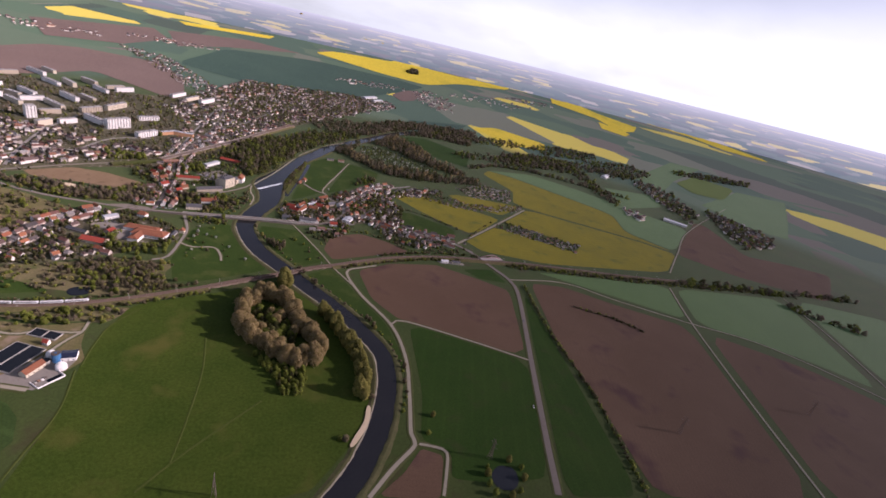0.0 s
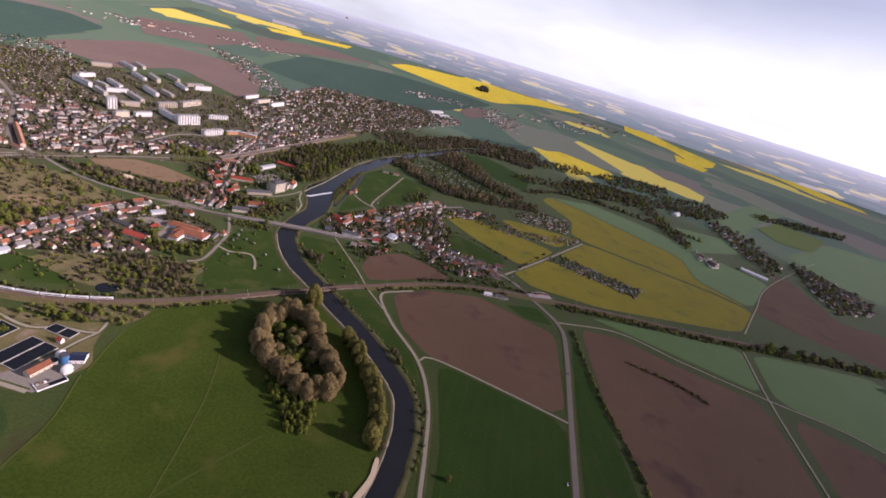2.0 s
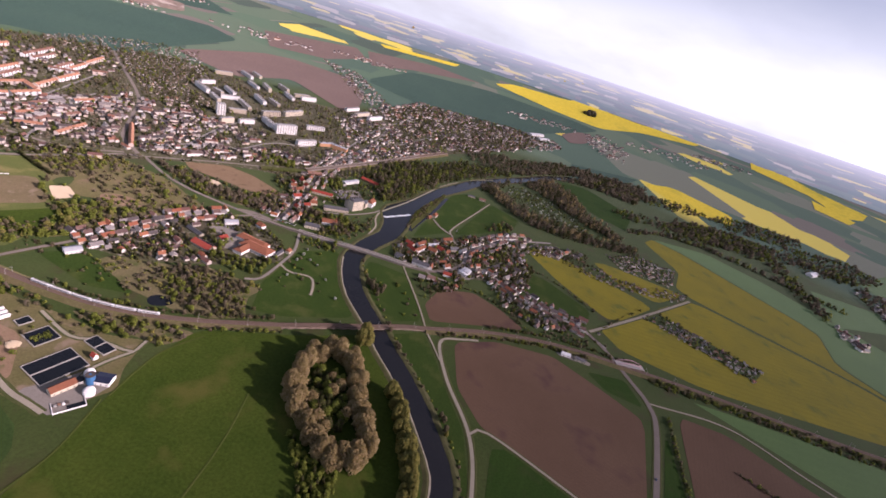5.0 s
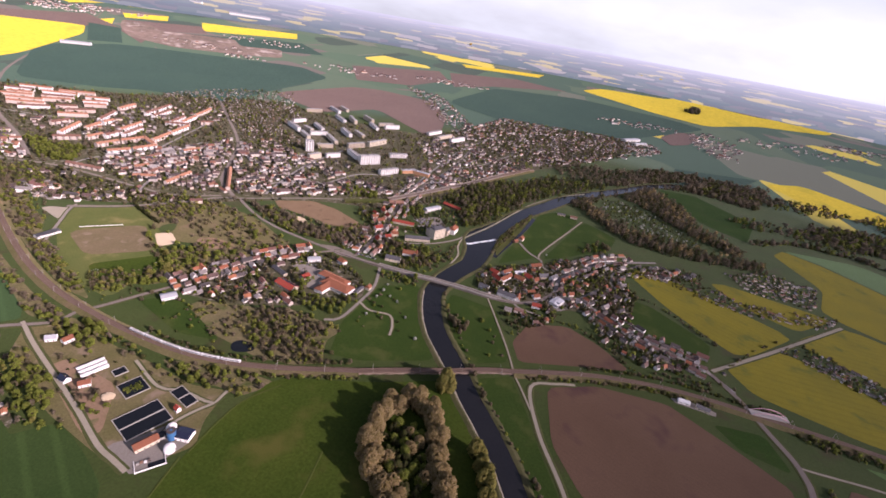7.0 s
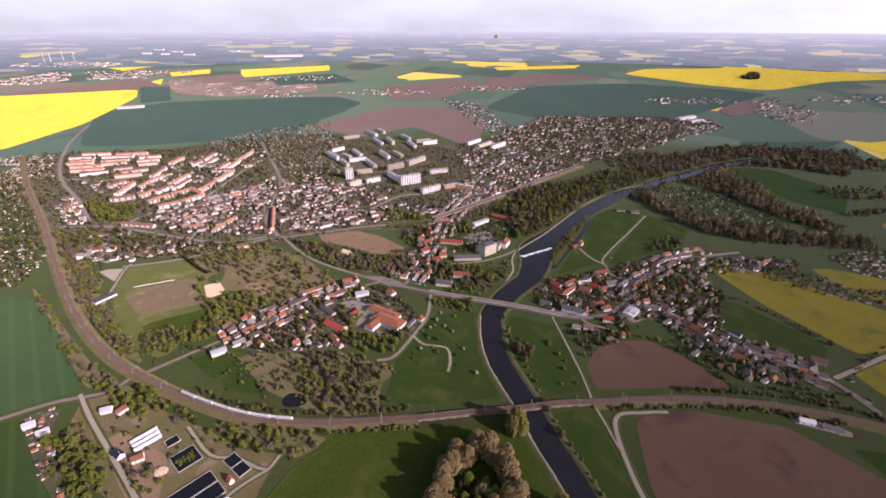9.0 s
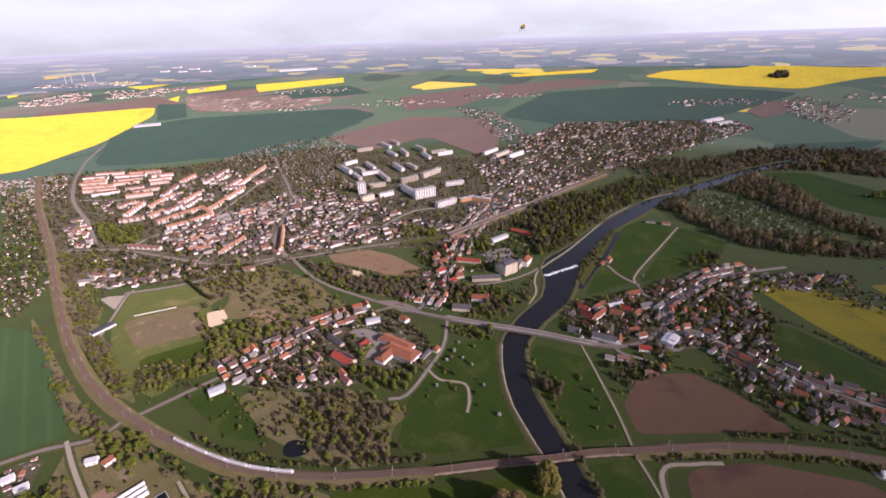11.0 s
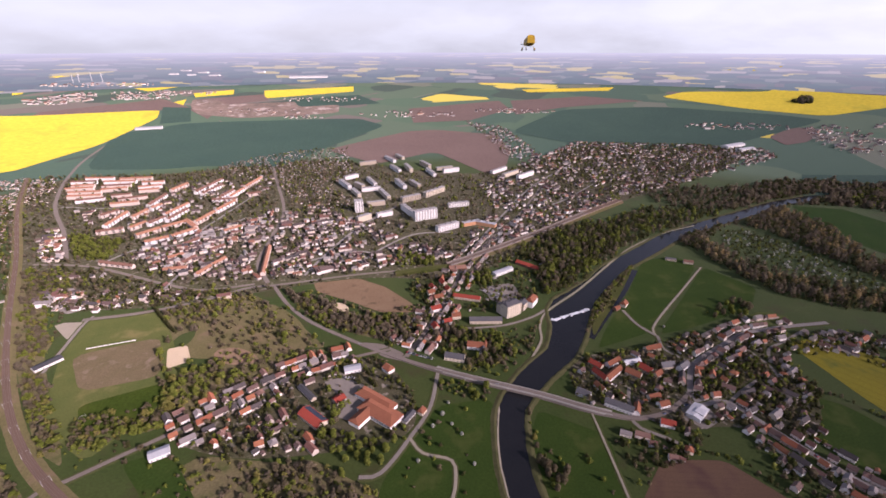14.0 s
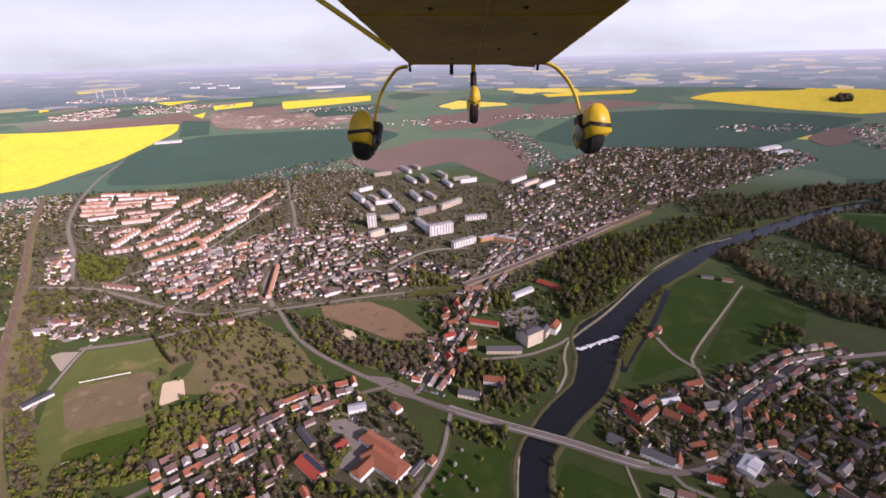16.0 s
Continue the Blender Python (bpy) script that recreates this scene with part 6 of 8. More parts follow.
# individually seen houses of the village
for (a, b_, W, H, R, wm, rm, lab) in (
    ((215, 695), (233, 708), 8, 5, 4, WHITE, ORANGE_TILE, "farmyard wing with white walls and an orange roof"),
    ((206, 665), (229, 688), 9, 5, 4.5, WHITE, ORANGE_TILE, "farmyard house with an orange roof round a court"),
    ((194, 682), (205, 664), 9, 5, 4.5, BEIGE, RED_TILE, "farmyard barn with a red roof round a court"),
    ((193, 702), (205, 690), 9, 4.5, 4, BEIGE, RED_TILE, "farmyard stable with a dark red roof"),
    ((194, 622), (222, 607), 10, 6, 4.5, WHITE, SLATE, "long white-walled house with a dark roof on the street"),
    ((250, 633), (263, 637), 9, 4, 4, CREAM, ORANGE_TILE, "small house with a bright orange roof"),
    ((258, 620), (269, 624), 9, 4.5, 4, WHITE, ORANGE_TILE, "small white house with an orange roof"),
    ((225, 604), (231, 618), 8, 5, 4, WHITE, ORANGE_TILE, "gabled white house with an orange roof on the street"),
    ((238, 684), (252, 673), 11, 5, 5, BEIGE, ORANGE_TILE, "broad barn with an orange-brown roof"),
    ((258, 697), (270, 683), 11, 5, 5, BEIGE, RED_TILE, "broad barn with a dark red roof"),
    ((272, 675), (281, 682), 9, 5.5, 4.5, CREAM, ORANGE_TILE, "cream house with an orange roof"),
    ((279, 733), (301, 741), 9, 6, 4.5, CREAM, ORANGE_TILE, "two-storey cream house with an orange roof at the meadow"),
    ((288, 697), (305, 701), 11, 5, 5, BEIGE, SLATE, "barn with a brown-black roof"),
    ((311, 692), (324, 703), 9, 6, 4.5, WHITE, SLATE, "white gabled house with a dark roof"),
    ((250, 591), (263, 587), 8, 5, 4.5, WHITE, RED_TILE, "white house with a red roof below the street"),
    ((163, 640), (176, 632), 11, 5, 3.5, WHITE, SLATE, "white house with a dark roof beside the bridge"),
    ((240, 702), (262, 709), 9, 4, 2.5, WHITE, PALE_ROOF, "pale-roofed workshop with white walls"),
):
    L = math.dist(a, b_) + 2
    place(house(lab, L, W, H, R, walls=wm, roof=rm, panes=max(2, int(L / 4))), (a[0] + b_[0]) / 2, (a[1] + b_[1]) / 2, math.degrees(math.atan2(b_[1] - a[1], b_[0] - a[0])), L * 0.42)["group"] = "village houses"

# parked and driving cars
CAR_PAINT = varied("car_paint", [(0.72, 0.72, 0.72), (0.04, 0.04, 0.045), (0.30, 0.31, 0.33), (0.36, 0.03, 0.03), (0.05, 0.09, 0.2), (0.6, 0.6, 0.61)], rough=0.3, island=False, gloss=0.5)
car = thing("car", "small parked car with dark windows", "car", "cars")
bm = boxes((-2.1, 2.1, -0.88, 0.88, 0.35, 0.95), bevel=0.15); part("body", bm, CAR_PAINT, car)
bm = boxes((-1.3, 0.9, -0.76, 0.76, 0.95, 1.48), bevel=0.22); part("cabin", bm, GLASS, car)
for wx in (-1.3, 1.3):
    for wy in (-0.82, 0.82):
        part("wheel", lathe(bmesh.new(), [(0.33, -0.1), (0.33, 0.1)], 10, pose(wx, wy, 0.33, 90, 0, 0)), SLATE, car)
rnd = random.Random(77)
SPOTS = [(-67 + 3.1 * k, 710 - 1.03 * k, 70, 0.55) for k in range(13)]
SPOTS += [(46 + 3 * k, 906 - 3.2 * k, 40, 0.4) for k in range(10)] + [(62 + 3 * k, 909 - 3.4 * k, 40, 0.4) for k in range(9)]
SPOTS += [(-146 + 4 * k, 650 + rnd.uniform(-1, 1), 80, 0.4) for k in range(5)]
SPOTS += [(286 + 3 * k, 620 + 2 * k, 60, 0.4) for k in range(4)]
SPOTS += [(60, 643.6, -17, 5.75), (-250, 797, -40, 0.6), (-140, 727, -26, 0.6), (260, 608, 20, 0.6), (400, 553, -52, 0.6), (440, 164, 52, 0.6), (300, 0, 52, 0.6)]
for k, (x, y, turn, z) in enumerate(SPOTS):
    m = pose(x, y, z, 0, 0, turn)
    (copy_thing(car, m) if k else car).matrix_basis = m

# railway underpass under the branch line
via = thing("station_viaduct", "brown brick railway bridge with openings over a street", "bridge")
for k in range(6):
    bm = boxes((-0.8, 0.8, -8, 8, 0, 4.5), bevel=0.1)
    p_ = part("pier", bm, BRICK, via); p_.matrix_basis = pose(-16 + 6 * k, 985 + 1.2 * k, 0, 0, 0, 12)
bm = boxes((-18, 17, -8, 8, 4.5, 5.8), bevel=0.15)
p_ = part("deck", bm, BRICK, via); p_.matrix_basis = pose(-1, 988, 0, 0, 0, 12)


def slab(label, L, W, storeys, walls, roof=None, pitched=0.0, name="apartment_block", bands=True):
    """A housing slab: body, roof with parapet or ridge, a window band for each storey on both long sides, stair heads."""
    root = thing(name, label, "apartment block")
    H = 2.8 * storeys + 1
    if pitched:
        part("wall", wall_mesh(L, W, H, pitched), walls, root)
        part("roof", roof_mesh(L, W, H, pitched), roof, root)
    else:
        part("wall", boxes((-L / 2, L / 2, -W / 2, W / 2, -0.4, H)), walls, root)
        part("roof", boxes((-L / 2 - 0.2, L / 2 + 0.2, -W / 2 - 0.2, W / 2 + 0.2, H, H + 0.6)), roof or FLAT_ROOF, root)
        for k in range(max(1, int(L / 18))):
            part("stair_head", boxes((-L / 2 + 18 * k + 6, -L / 2 + 18 * k + 10, -2, 2, H + 0.6, H + 2.6)), FLAT_ROOF, root)
    if bands:
        n = max(2, int(L / 7))
        for st in range(storeys):
            for k in range(n):
                w = part("window", window_mesh(3.2, 1.5), None, root)
                w.matrix_basis = pose(-L / 2 + L * (k + 0.5) / n, -W / 2, 2.3 + 2.8 * st)
    return root


place(slab("white eleven-storey residential tower", 22, 20, 11, WHITE, name="residential_tower"), -278, 1326, 20, 16)
place(slab("broad white high-rise apartment block with window rows", 62, 16, 9, WHITE), -94, 1277, 30, 34)
place(slab("white apartment block with an orange gable end", 62, 13, 5, WHITE), -33, 1206, 39, 33)
place(slab("orange school building wing", 48, 13, 3, ORANGE_WALL, roof=PALE_ROOF, bands=False), 24, 1242, 30, 24)
place(slab("orange school building wing", 50, 13, 3, ORANGE_WALL, roof=PALE_ROOF, bands=False), 62, 1236, -25, 25)
place(slab("long white apartment block", 58, 12, 4, WHITE), -12, 1385, 20, 30)
place(slab("beige apartment block with a flat roof", 88, 13, 5, CREAM), -88, 1498, 54, 44)
place(slab("beige apartment block with a flat roof", 62, 13, 5, BEIGE), -151, 1430, 40, 32)
SLABS = [((-404, 1595), (-349, 1513)), ((-340, 1502), (-304, 1439)), ((-312, 1502), (-259, 1525)), ((-344, 1559), (-311, 1524)), ((-321, 1634), (-280, 1560)), ((-255, 1503), (-213, 1421)), ((-227, 1621), (-175, 1515)), ((-174, 1609), (-139, 1550)), ((-142, 1790), (-94, 1674)), ((-219, 1822), (-188, 1745))]
SLABS += [((-276, 1822), (-225, 1730)), ((-102, 1775), (-48, 1805)), ((-76, 1745), (-23, 1774)), ((-280, 2000), (-245, 1943)), ((-318, 1962), (-271, 1889)), ((-167, 1871), (-128, 1806)), ((75, 1716), (165, 1835)), ((125, 1688), (191, 1773)), ((178, 1675), (236, 1744)), ((-396, 1839), (-340, 1873))]
SLABS += [((-399, 1633), (-364, 1673)), ((-263, 1234), (-236, 1265)), ((-221, 1273), (-185, 1298)), ((-264, 1364), (-219, 1383)), ((-164, 1349), (-122, 1276))]
for k, (a, b) in enumerate(SLABS):
    L = max(26, min(90, math.dist(a, b)))
    ob = slab("grey-white prefabricated apartment block with a flat roof", L, 11.5, 4 if k % 3 else 5, (WHITE, CREAM, WHITE, BEIGE)[k % 4], bands=False)
    place(ob, (a[0] + b[0]) / 2, (a[1] + b[1]) / 2 + 6, math.degrees(math.atan2(b[1] - a[1], b[0] - a[0])), L / 2)
    ob["group"] = "prefabricated apartment blocks"


def housing_row(a, b, label, walls, roof, storeys=3, width=10.5, windows=True):
    """A pitched terrace between two ends, with stair-bay dormers, chimneys and a few window groups on the sunny side."""
    L = math.dist(a, b) * 0.96
    turn = math.degrees(math.atan2(b[1] - a[1], b[0] - a[0]))
    root = slab(label, L, width, storeys, walls, roof=roof, pitched=3.4, bands=False, name="terrace_block")
    H = 2.8 * storeys + 1
    n = max(2, int(L / 13))
    for k in range(n):
        x = -L / 2 + L * (k + 0.5) / n
        part("chimney", boxes((x - 0.6, x + 0.6, -0.5, 0.5, H + 2.8, H + 4.8)), BRICK_CHIMNEY, root)
        if windows:
            for st in range(storeys):
                w = part("window", window_mesh(min(6.0, L / n * 0.55), 1.5), None, root)
                w.matrix_basis = pose(x, -width / 2, 2.3 + 2.8 * st)
    place(root, (a[0] + b[0]) / 2, (a[1] + b[1]) / 2, turn, 7)
    for k in range(n):
        f = (k + 0.5) / n
        TAKEN.append((a[0] + (b[0] - a[0]) * f, a[1] + (b[1] - a[1]) * f, 8))
    root["group"] = "orange-roofed housing rows"
    return root


BRICK_CHIMNEY = surface("chimney_brick", (0.22, 0.10, 0.075), (0.17, 0.085, 0.065), 0.5, 3, 0.4)
PINK_WALL = surface("pinkish_render", (0.66, 0.56, 0.49), (0.58, 0.50, 0.43), 0.1, 0.8, 0.3)
rnd = random.Random(8)
for rows, label, deep in ((ROWS_WEST, "pale terrace block with a faded orange tiled roof", 9.5), (ROWS_SLANT, "long pale terrace block with a faded orange roof", 10.5), (ROWS_LONG, "very long pale housing row with an orange tiled roof", 12), (ROWS_STREET, "low street row of houses with tiled roofs", 9)):
    for a, b in rows:
        housing_row(a, b, label, rnd.choice((WHITE, PINK_WALL, PINK_WALL)), PALE_TILE if rows is ROWS_LONG else rnd.choice((PALE_TILE, PALE_TILE, BROWN_TILE)), 2 if rows is ROWS_STREET else 3, deep, rows is not ROWS_WEST)

# ---- sewage works ----
patch("works_yard", [(-256, 258), (-251, 266), (-232, 276), (-212, 292), (-186, 288), (-183, 272), (-197, 252), (-208, 237), (-220, 234)], 0.3, PAVED, "pale paved yard of the sewage works", "yard")


def basin(label, x, y, turn, L, W, dividers=1, up=1.4):
    root = thing("settling_basin", label, "basin", "settling basins")
    root.matrix_basis = pose(x, y, 0, 0, 0, turn)
    t = 0.7
    for (a, b, c_, d) in ((-L / 2, L / 2, -W / 2, -W / 2 + t), (-L / 2, L / 2, W / 2 - t, W / 2), (-L / 2, -L / 2 + t, -W / 2 + t, W / 2 - t), (L / 2 - t, L / 2, -W / 2 + t, W / 2 - t)):
        part("rim", boxes((a, b, c_, d, -0.2, up), bevel=0.12), CONCRETE, root)
    for k in range(dividers):
        y0 = -W / 2 + W * (k + 1) / (dividers + 1)
        part("walkway", boxes((-L / 2 + t, L / 2 - t, y0 - 0.7, y0 + 0.7, -0.2, up + 0.1), bevel=0.1), CONCRETE, root)
    part("sludge_water", boxes((-L / 2 + t, L / 2 - t, -W / 2 + t, W / 2 - t, -0.2, up - 0.5)), POND, root)
    TAKEN.append((x, y, max(L, W) * 0.55))
    return root


basin("pair of long dark settling basins with concrete rims", -239, 296, 48, 44, 36, 1)
TWIN = basin("twin dark square basins with pale rims", -213, 331, -38, 33, 14, 0)
part("walkway", boxes((-0.6, 0.6, -6.1, 6.1, -0.2, 1.5), bevel=0.1), CONCRETE, TWIN)
OLD_BASIN = basin("old overgrown square basin", -270, 339, 48, 25, 26, 0, 1.0)
weeds = np.random.default_rng(6)
part("weeds", clumps("weeds", [(x, y, 0.7) for x, y in weeds.uniform((-9, -8), (7, 4), (70, 2))], weeds.uniform(0.7, 1.6, 70), LEAF_GREEN, 6), None, OLD_BASIN, "green weeds growing in the basin")
basin("small dark square basin", -296, 361, 48, 14, 12, 0, 1.2)
for (x, y, r, m_, lab) in ((-197, 262, 5.5, WHITE, "white domed gas holder"), (-206, 287, 5.0, WHITE, "white domed sludge tank"), (-211, 277, 4.5, CONCRETE, "open round concrete tank")):
    tank = thing("digester_tank", lab, "tank", "sewage tanks")
    tank.matrix_basis = pose(x, y, 0)
    part("shell", lathe(bmesh.new(), [(r, -0.3), (r, 3.5)], 24), m_, tank)
    dome = [(r * 1.02, 3.5)] + [(r * math.cos(a), 3.5 + r * 0.8 * math.sin(a)) for a in (0.25, 0.5, 0.8, 1.1, 1.35, 1.52)]
    part("dome" if m_ is WHITE else "cover", lathe(bmesh.new(), dome if m_ is WHITE else [(r * 0.98, 3.5), (r * 0.9, 3.6), (r * 0.2, 3.7)], 24), m_ if m_ is WHITE else POND, tank)
    part("ladder", boxes((r, r + 0.3, -0.4, 0.4, 0, 4)), STEEL, tank)
blue = thing("digester_tower", "tall blue sheeted digester tower", "tank")
blue.matrix_basis = pose(-201, 276, 0)
part("shell", lathe(bmesh.new(), [(4.2, -0.3), (4.2, 11), (3.6, 11.5), (0.3, 12.2)], 20), BLUE_PAINT, blue)
part("railing", lathe(bmesh.new(), [(4.3, 11), (4.35, 11.1), (4.35, 12.0), (4.3, 12.0)], 20), STEEL, blue)
pv = place(house("works building with solar panels on a low roof", 15, 13, 5, 1.5, name="works_building", category="building", walls=WHITE, roof=SOLAR, chimney=False, panes=3), -190, 279, -10, 9)
place(house("works building with an orange roof", 22, 9, 5, 3.5, name="works_building", category="building", walls=CREAM, roof=ORANGE_TILE, chimney=False, panes=4), -221, 266, 46, 12)
for k in range(3):
    place(house("long white-roofed sludge shed", 27, 3.6, 2.6, 0.8, name="sludge_shed", category="shed", walls=WHITE, roof=WHITE, chimney=False, panes=0), -331 + 5.2 * k, 368 - 5.2 * k, 50, 5)["group"] = "sludge sheds"
for (x, y, tr, rf, lab) in ((-396, 404, 20, PALE_ROOF, "white house with a pale roof near the tracks"), (-378, 404, 60, ORANGE_TILE, "house with a bright orange roof near the tracks"), (-342, 341, -30, SOLAR, "house with a dark solar roof by the works lane"), (-319, 337, 30, ORANGE_TILE, "works house with an orange roof"), (-211, 311, -40, RED_TILE, "tiny pump house with a red roof"), (-469, 381, 40, PALE_ROOF, "white garden house beside allotments"), (-445, 371, 40, PALE_ROOF, "pale caravan-like garden house")):
    place(house(lab, 11 if x != -211 else 6, 8 if x != -211 else 5, 4.5, 3, walls=WHITE, roof=rf), x, y, tr, 8)
heap = bmesh.new()
bmesh.ops.create_icosphere(heap, subdivisions=3, radius=1, matrix=pose(0, 0, 0) @ Matrix.Diagonal((7, 6, 3, 1)))
for vv in heap.verts:
    vv.co *= 1 + 0.25 * noise.noise(vv.co * 0.4)
me_ = bpy.data.meshes.new("sand_heap"); heap.to_mesh(me_); heap.free(); me_.materials.append(SAND)
thing("sand_heap", "heap of pale sand beside the basins", "sand heap", at=pose(-288, 323, 0), mesh=me_)

# open sludge bay at the works gate
BAY = thing("sludge_bay", "low white-walled bay with dark sludge and scrap", "bay", at=pose(-208, 247, 0, 0, 0, 30))
for dims in ((-13, 13, -7.4, -6.8, 0, 1.6), (-13, -12.4, -6.8, 6.4, 0, 1.6), (12.4, 13, -6.8, 6.4, 0, 1.6)):
    part("wall", boxes(dims, bevel=0.08), WHITE, BAY)
part("sludge", boxes((-2, 12.2, -6.6, -0.5, 0, 0.7), bevel=0.2), POND, BAY)
for k in range(4):
    part("bin", boxes((-11 + 3.2 * k, -8.8 + 3.2 * k, 1 + k % 2, 3.2 + k % 2, 0.3, 1.9), bevel=0.1), (CONCRETE, BRICK, WHITE, STEEL)[k], BAY)

# ---- sports ground ----
place(house("long club house with a dark flat-pitched roof", 34, 12, 4, 1.5, name="club_house", category="building", walls=WHITE, roof=SLATE, chimney=False, panes=5), -563, 652, 62, 17)
board = thing("pitch_fence", "white advertising fence along the pitch, with no lettering", "fence")
for k in range(9):
    p_ = part("panel", boxes((-3, 3, -0.1, 0.1, 0.1, 1.6)), WHITE, board)
    p_.matrix_basis = pose(-535 + 6.5 * k, 691 + 2.9 * k, 0, 0, 0, 24)
goal = thing("football_goal", "small white football goal", "goal", "football goals")
bm = bmesh.new(); rod(bm, (-3.6, 0, 0), (-3.6, 0, 2.4), 0.1); part("post", bm, WHITE, goal)
bm = bmesh.new(); rod(bm, (3.6, 0, 0), (3.6, 0, 2.4), 0.1); part("post", bm, WHITE, goal)
bm = bmesh.new(); rod(bm, (-3.6, 0, 2.4), (3.6, 0, 2.4), 0.1); part("crossbar", bm, WHITE, goal)
goal.matrix_basis = pose(-438, 560, 0.3, 0, 0, 40)
copy_thing(goal, pose(-368, 600, 0.3, 0, 0, 40))

# ---- power pylons ----
pyl = thing("power_pylon", "slender grey lattice power pylon standing in a field", "pylon", "power pylons")
bm = bmesh.new()
for sx, sy in ((-1, -1), (1, -1), (1, 1), (-1, 1)):
    rod(bm, (2.2 * sx, 2.2 * sy, -0.5), (0.5 * sx, 0.5 * sy, 24), 0.22, 4)
    rod(bm, (0.5 * sx, 0.5 * sy, 24), (0, 0, 31), 0.16, 4)
for k in range(7):
    z0, z1 = 3.4 * k, 3.4 * (k + 1)
    a, b = 2.2 - 1.7 * z0 / 24, 2.2 - 1.7 * z1 / 24
    for (x0, y0, x1, y1) in ((-1, -1, 1, -1), (1, -1, 1, 1), (1, 1, -1, 1), (-1, 1, -1, -1)):
        rod(bm, (a * x0, a * y0, z0), (b * x1, b * y1, z1), 0.12, 4)
part("mast", bm, STEEL, pyl)
for z0, w in ((22, 6.5), (27, 5.0)):
    bm = bmesh.new()
    rod(bm, (-w, 0, z0), (w, 0, z0), 0.25, 4); rod(bm, (-w, 0, z0), (0, 0, z0 + 1.6), 0.12, 4); rod(bm, (w, 0, z0), (0, 0, z0 + 1.6), 0.12, 4)
    part("crossarm", bm, STEEL, pyl)
pyl.matrix_basis = pose(-86, 37, 0, 0, 0, 75)
for x, y in ((187, -39), (471, -121), (750, -200)):
    copy_thing(pyl, pose(x, y, 0, 0, 0, 75))

# ---- small farm east of the river ----
place(house("white farm building with a pale roof by the railway", 15, 7, 4, 2.4, name="farm_building", walls=WHITE, roof=PALE_ROOF), 420, 388, -20, 12)
place(house("farm barn with a grey roof by the railway", 17, 7, 4, 3, name="barn", category="barn", walls=CREAM, roof=SLATE), 442, 377, -30, 9)
patch("farm_yard", [(405, 396), (430, 392), (462, 374), (456, 366), (428, 378), (408, 386)], 0.45, PAVED, "pale farm yard by the railway", "yard", rounding=0.4)
place(house("long pale agricultural hall at a far village", 80, 20, 6, 3, name="barn", category="barn", walls=WHITE, roof=PALE_ROOF, chimney=False, panes=0), 1523, 470, -62, 40)
place(house("white farm complex among trees", 70, 24, 7, 4, name="farm_complex", category="farm", walls=WHITE, roof=PALE_ROOF, chimney=False, panes=0), 1766, 966, 20, 40)
# steel arch bridge carrying the country road over the railway
arch = thing("arch_bridge", "small road bridge with two pale pink steel arches", "bridge")
PINK = surface("pink_steel", (0.50, 0.30, 0.33), (0.44, 0.26, 0.29), 0.3, 1.0, 0.3, rough=0.5)
for s in (-1, 1):
    bm = bmesh.new()
    pts = [Vector((-24 + 4 * k, s * 5, 5 + 6.5 * (1 - ((k - 6) / 6) ** 2))) for k in range(13)]
    rings = [[bm.verts.new(q + Vector((0, 0.5 * math.cos(w), 0.5 * math.sin(w)))) for w in (0.79, 2.36, 3.93, 5.5)] for q in pts]
    for r0, r1 in zip(rings, rings[1:]):
        for i in range(4):
            bm.faces.new((r0[i], r0[(i + 1) % 4], r1[(i + 1) % 4], r1[i]))
    bm.faces.new(rings[0][::-1])
    bm.faces.new(rings[-1])
    bmesh.ops.recalc_face_normals(bm, faces=bm.faces[:])
    a_ = part("arch", bm, PINK, arch); a_.matrix_basis = pose(538, 372, 0, 0, 0, -12)
    bm = bmesh.new()
    for q in pts[1:-1]:
        rod(bm, q, (q.x, q.y, 4.6), 0.12, 4)
    h_ = part("hanger", bm, PINK, arch); h_.matrix_basis = pose(538, 372, 0, 0, 0, -12)
d_ = part("deck", boxes((-26, 26, -5.5, 5.5, 4.0, 5.0), bevel=0.15), CONCRETE, arch); d_.matrix_basis = pose(538, 372, 0, 0, 0, -12)

# ================= village and town houses =================
KINDS = [
    house("rendered village house with a tiled gable roof", 11, 9, 5.2, 4.2, panes=2, sides=(-1,)),
    house("two-storey village house with a steep tiled roof", 13, 9.5, 6.0, 5.0, panes=3, sides=(-1,)),
    house("long village house with a tiled roof", 17, 9, 5.0, 4.4, panes=3, sides=(-1,)),
    house("village barn with a tiled roof", 20, 10, 5.5, 4.8, panes=2, sides=(-1,), chimney=False, name="barn", category="barn"),
    house("square village house with a hipped roof", 11, 10.5, 5.8, 3.8, hip=4.0, panes=2, sides=(-1,)),
    house("low garden shed with a shallow roof", 7, 5, 2.8, 1.3, panes=1, sides=(-1,), chimney=False, name="garden_shed", category="shed"),
]
USED = set()
SIZE = [7.2, 8.2, 9.5, 11.0, 7.6, 4.4]


def build_home(k, x, y, turn, group, scale=1.0):
    src = KINDS[k]
    m = pose(x, y, 0, 0, 0, turn)
    if k in USED:
        ob = copy_thing(src, m)
    else:
        ob = src
        USED.add(k)
    ob.matrix_basis = m @ Matrix.Diagonal((scale, scale, scale, 1))
    ob["group"] = group
    TAKEN.append((x, y, SIZE[k] * scale * 0.72))
    return ob


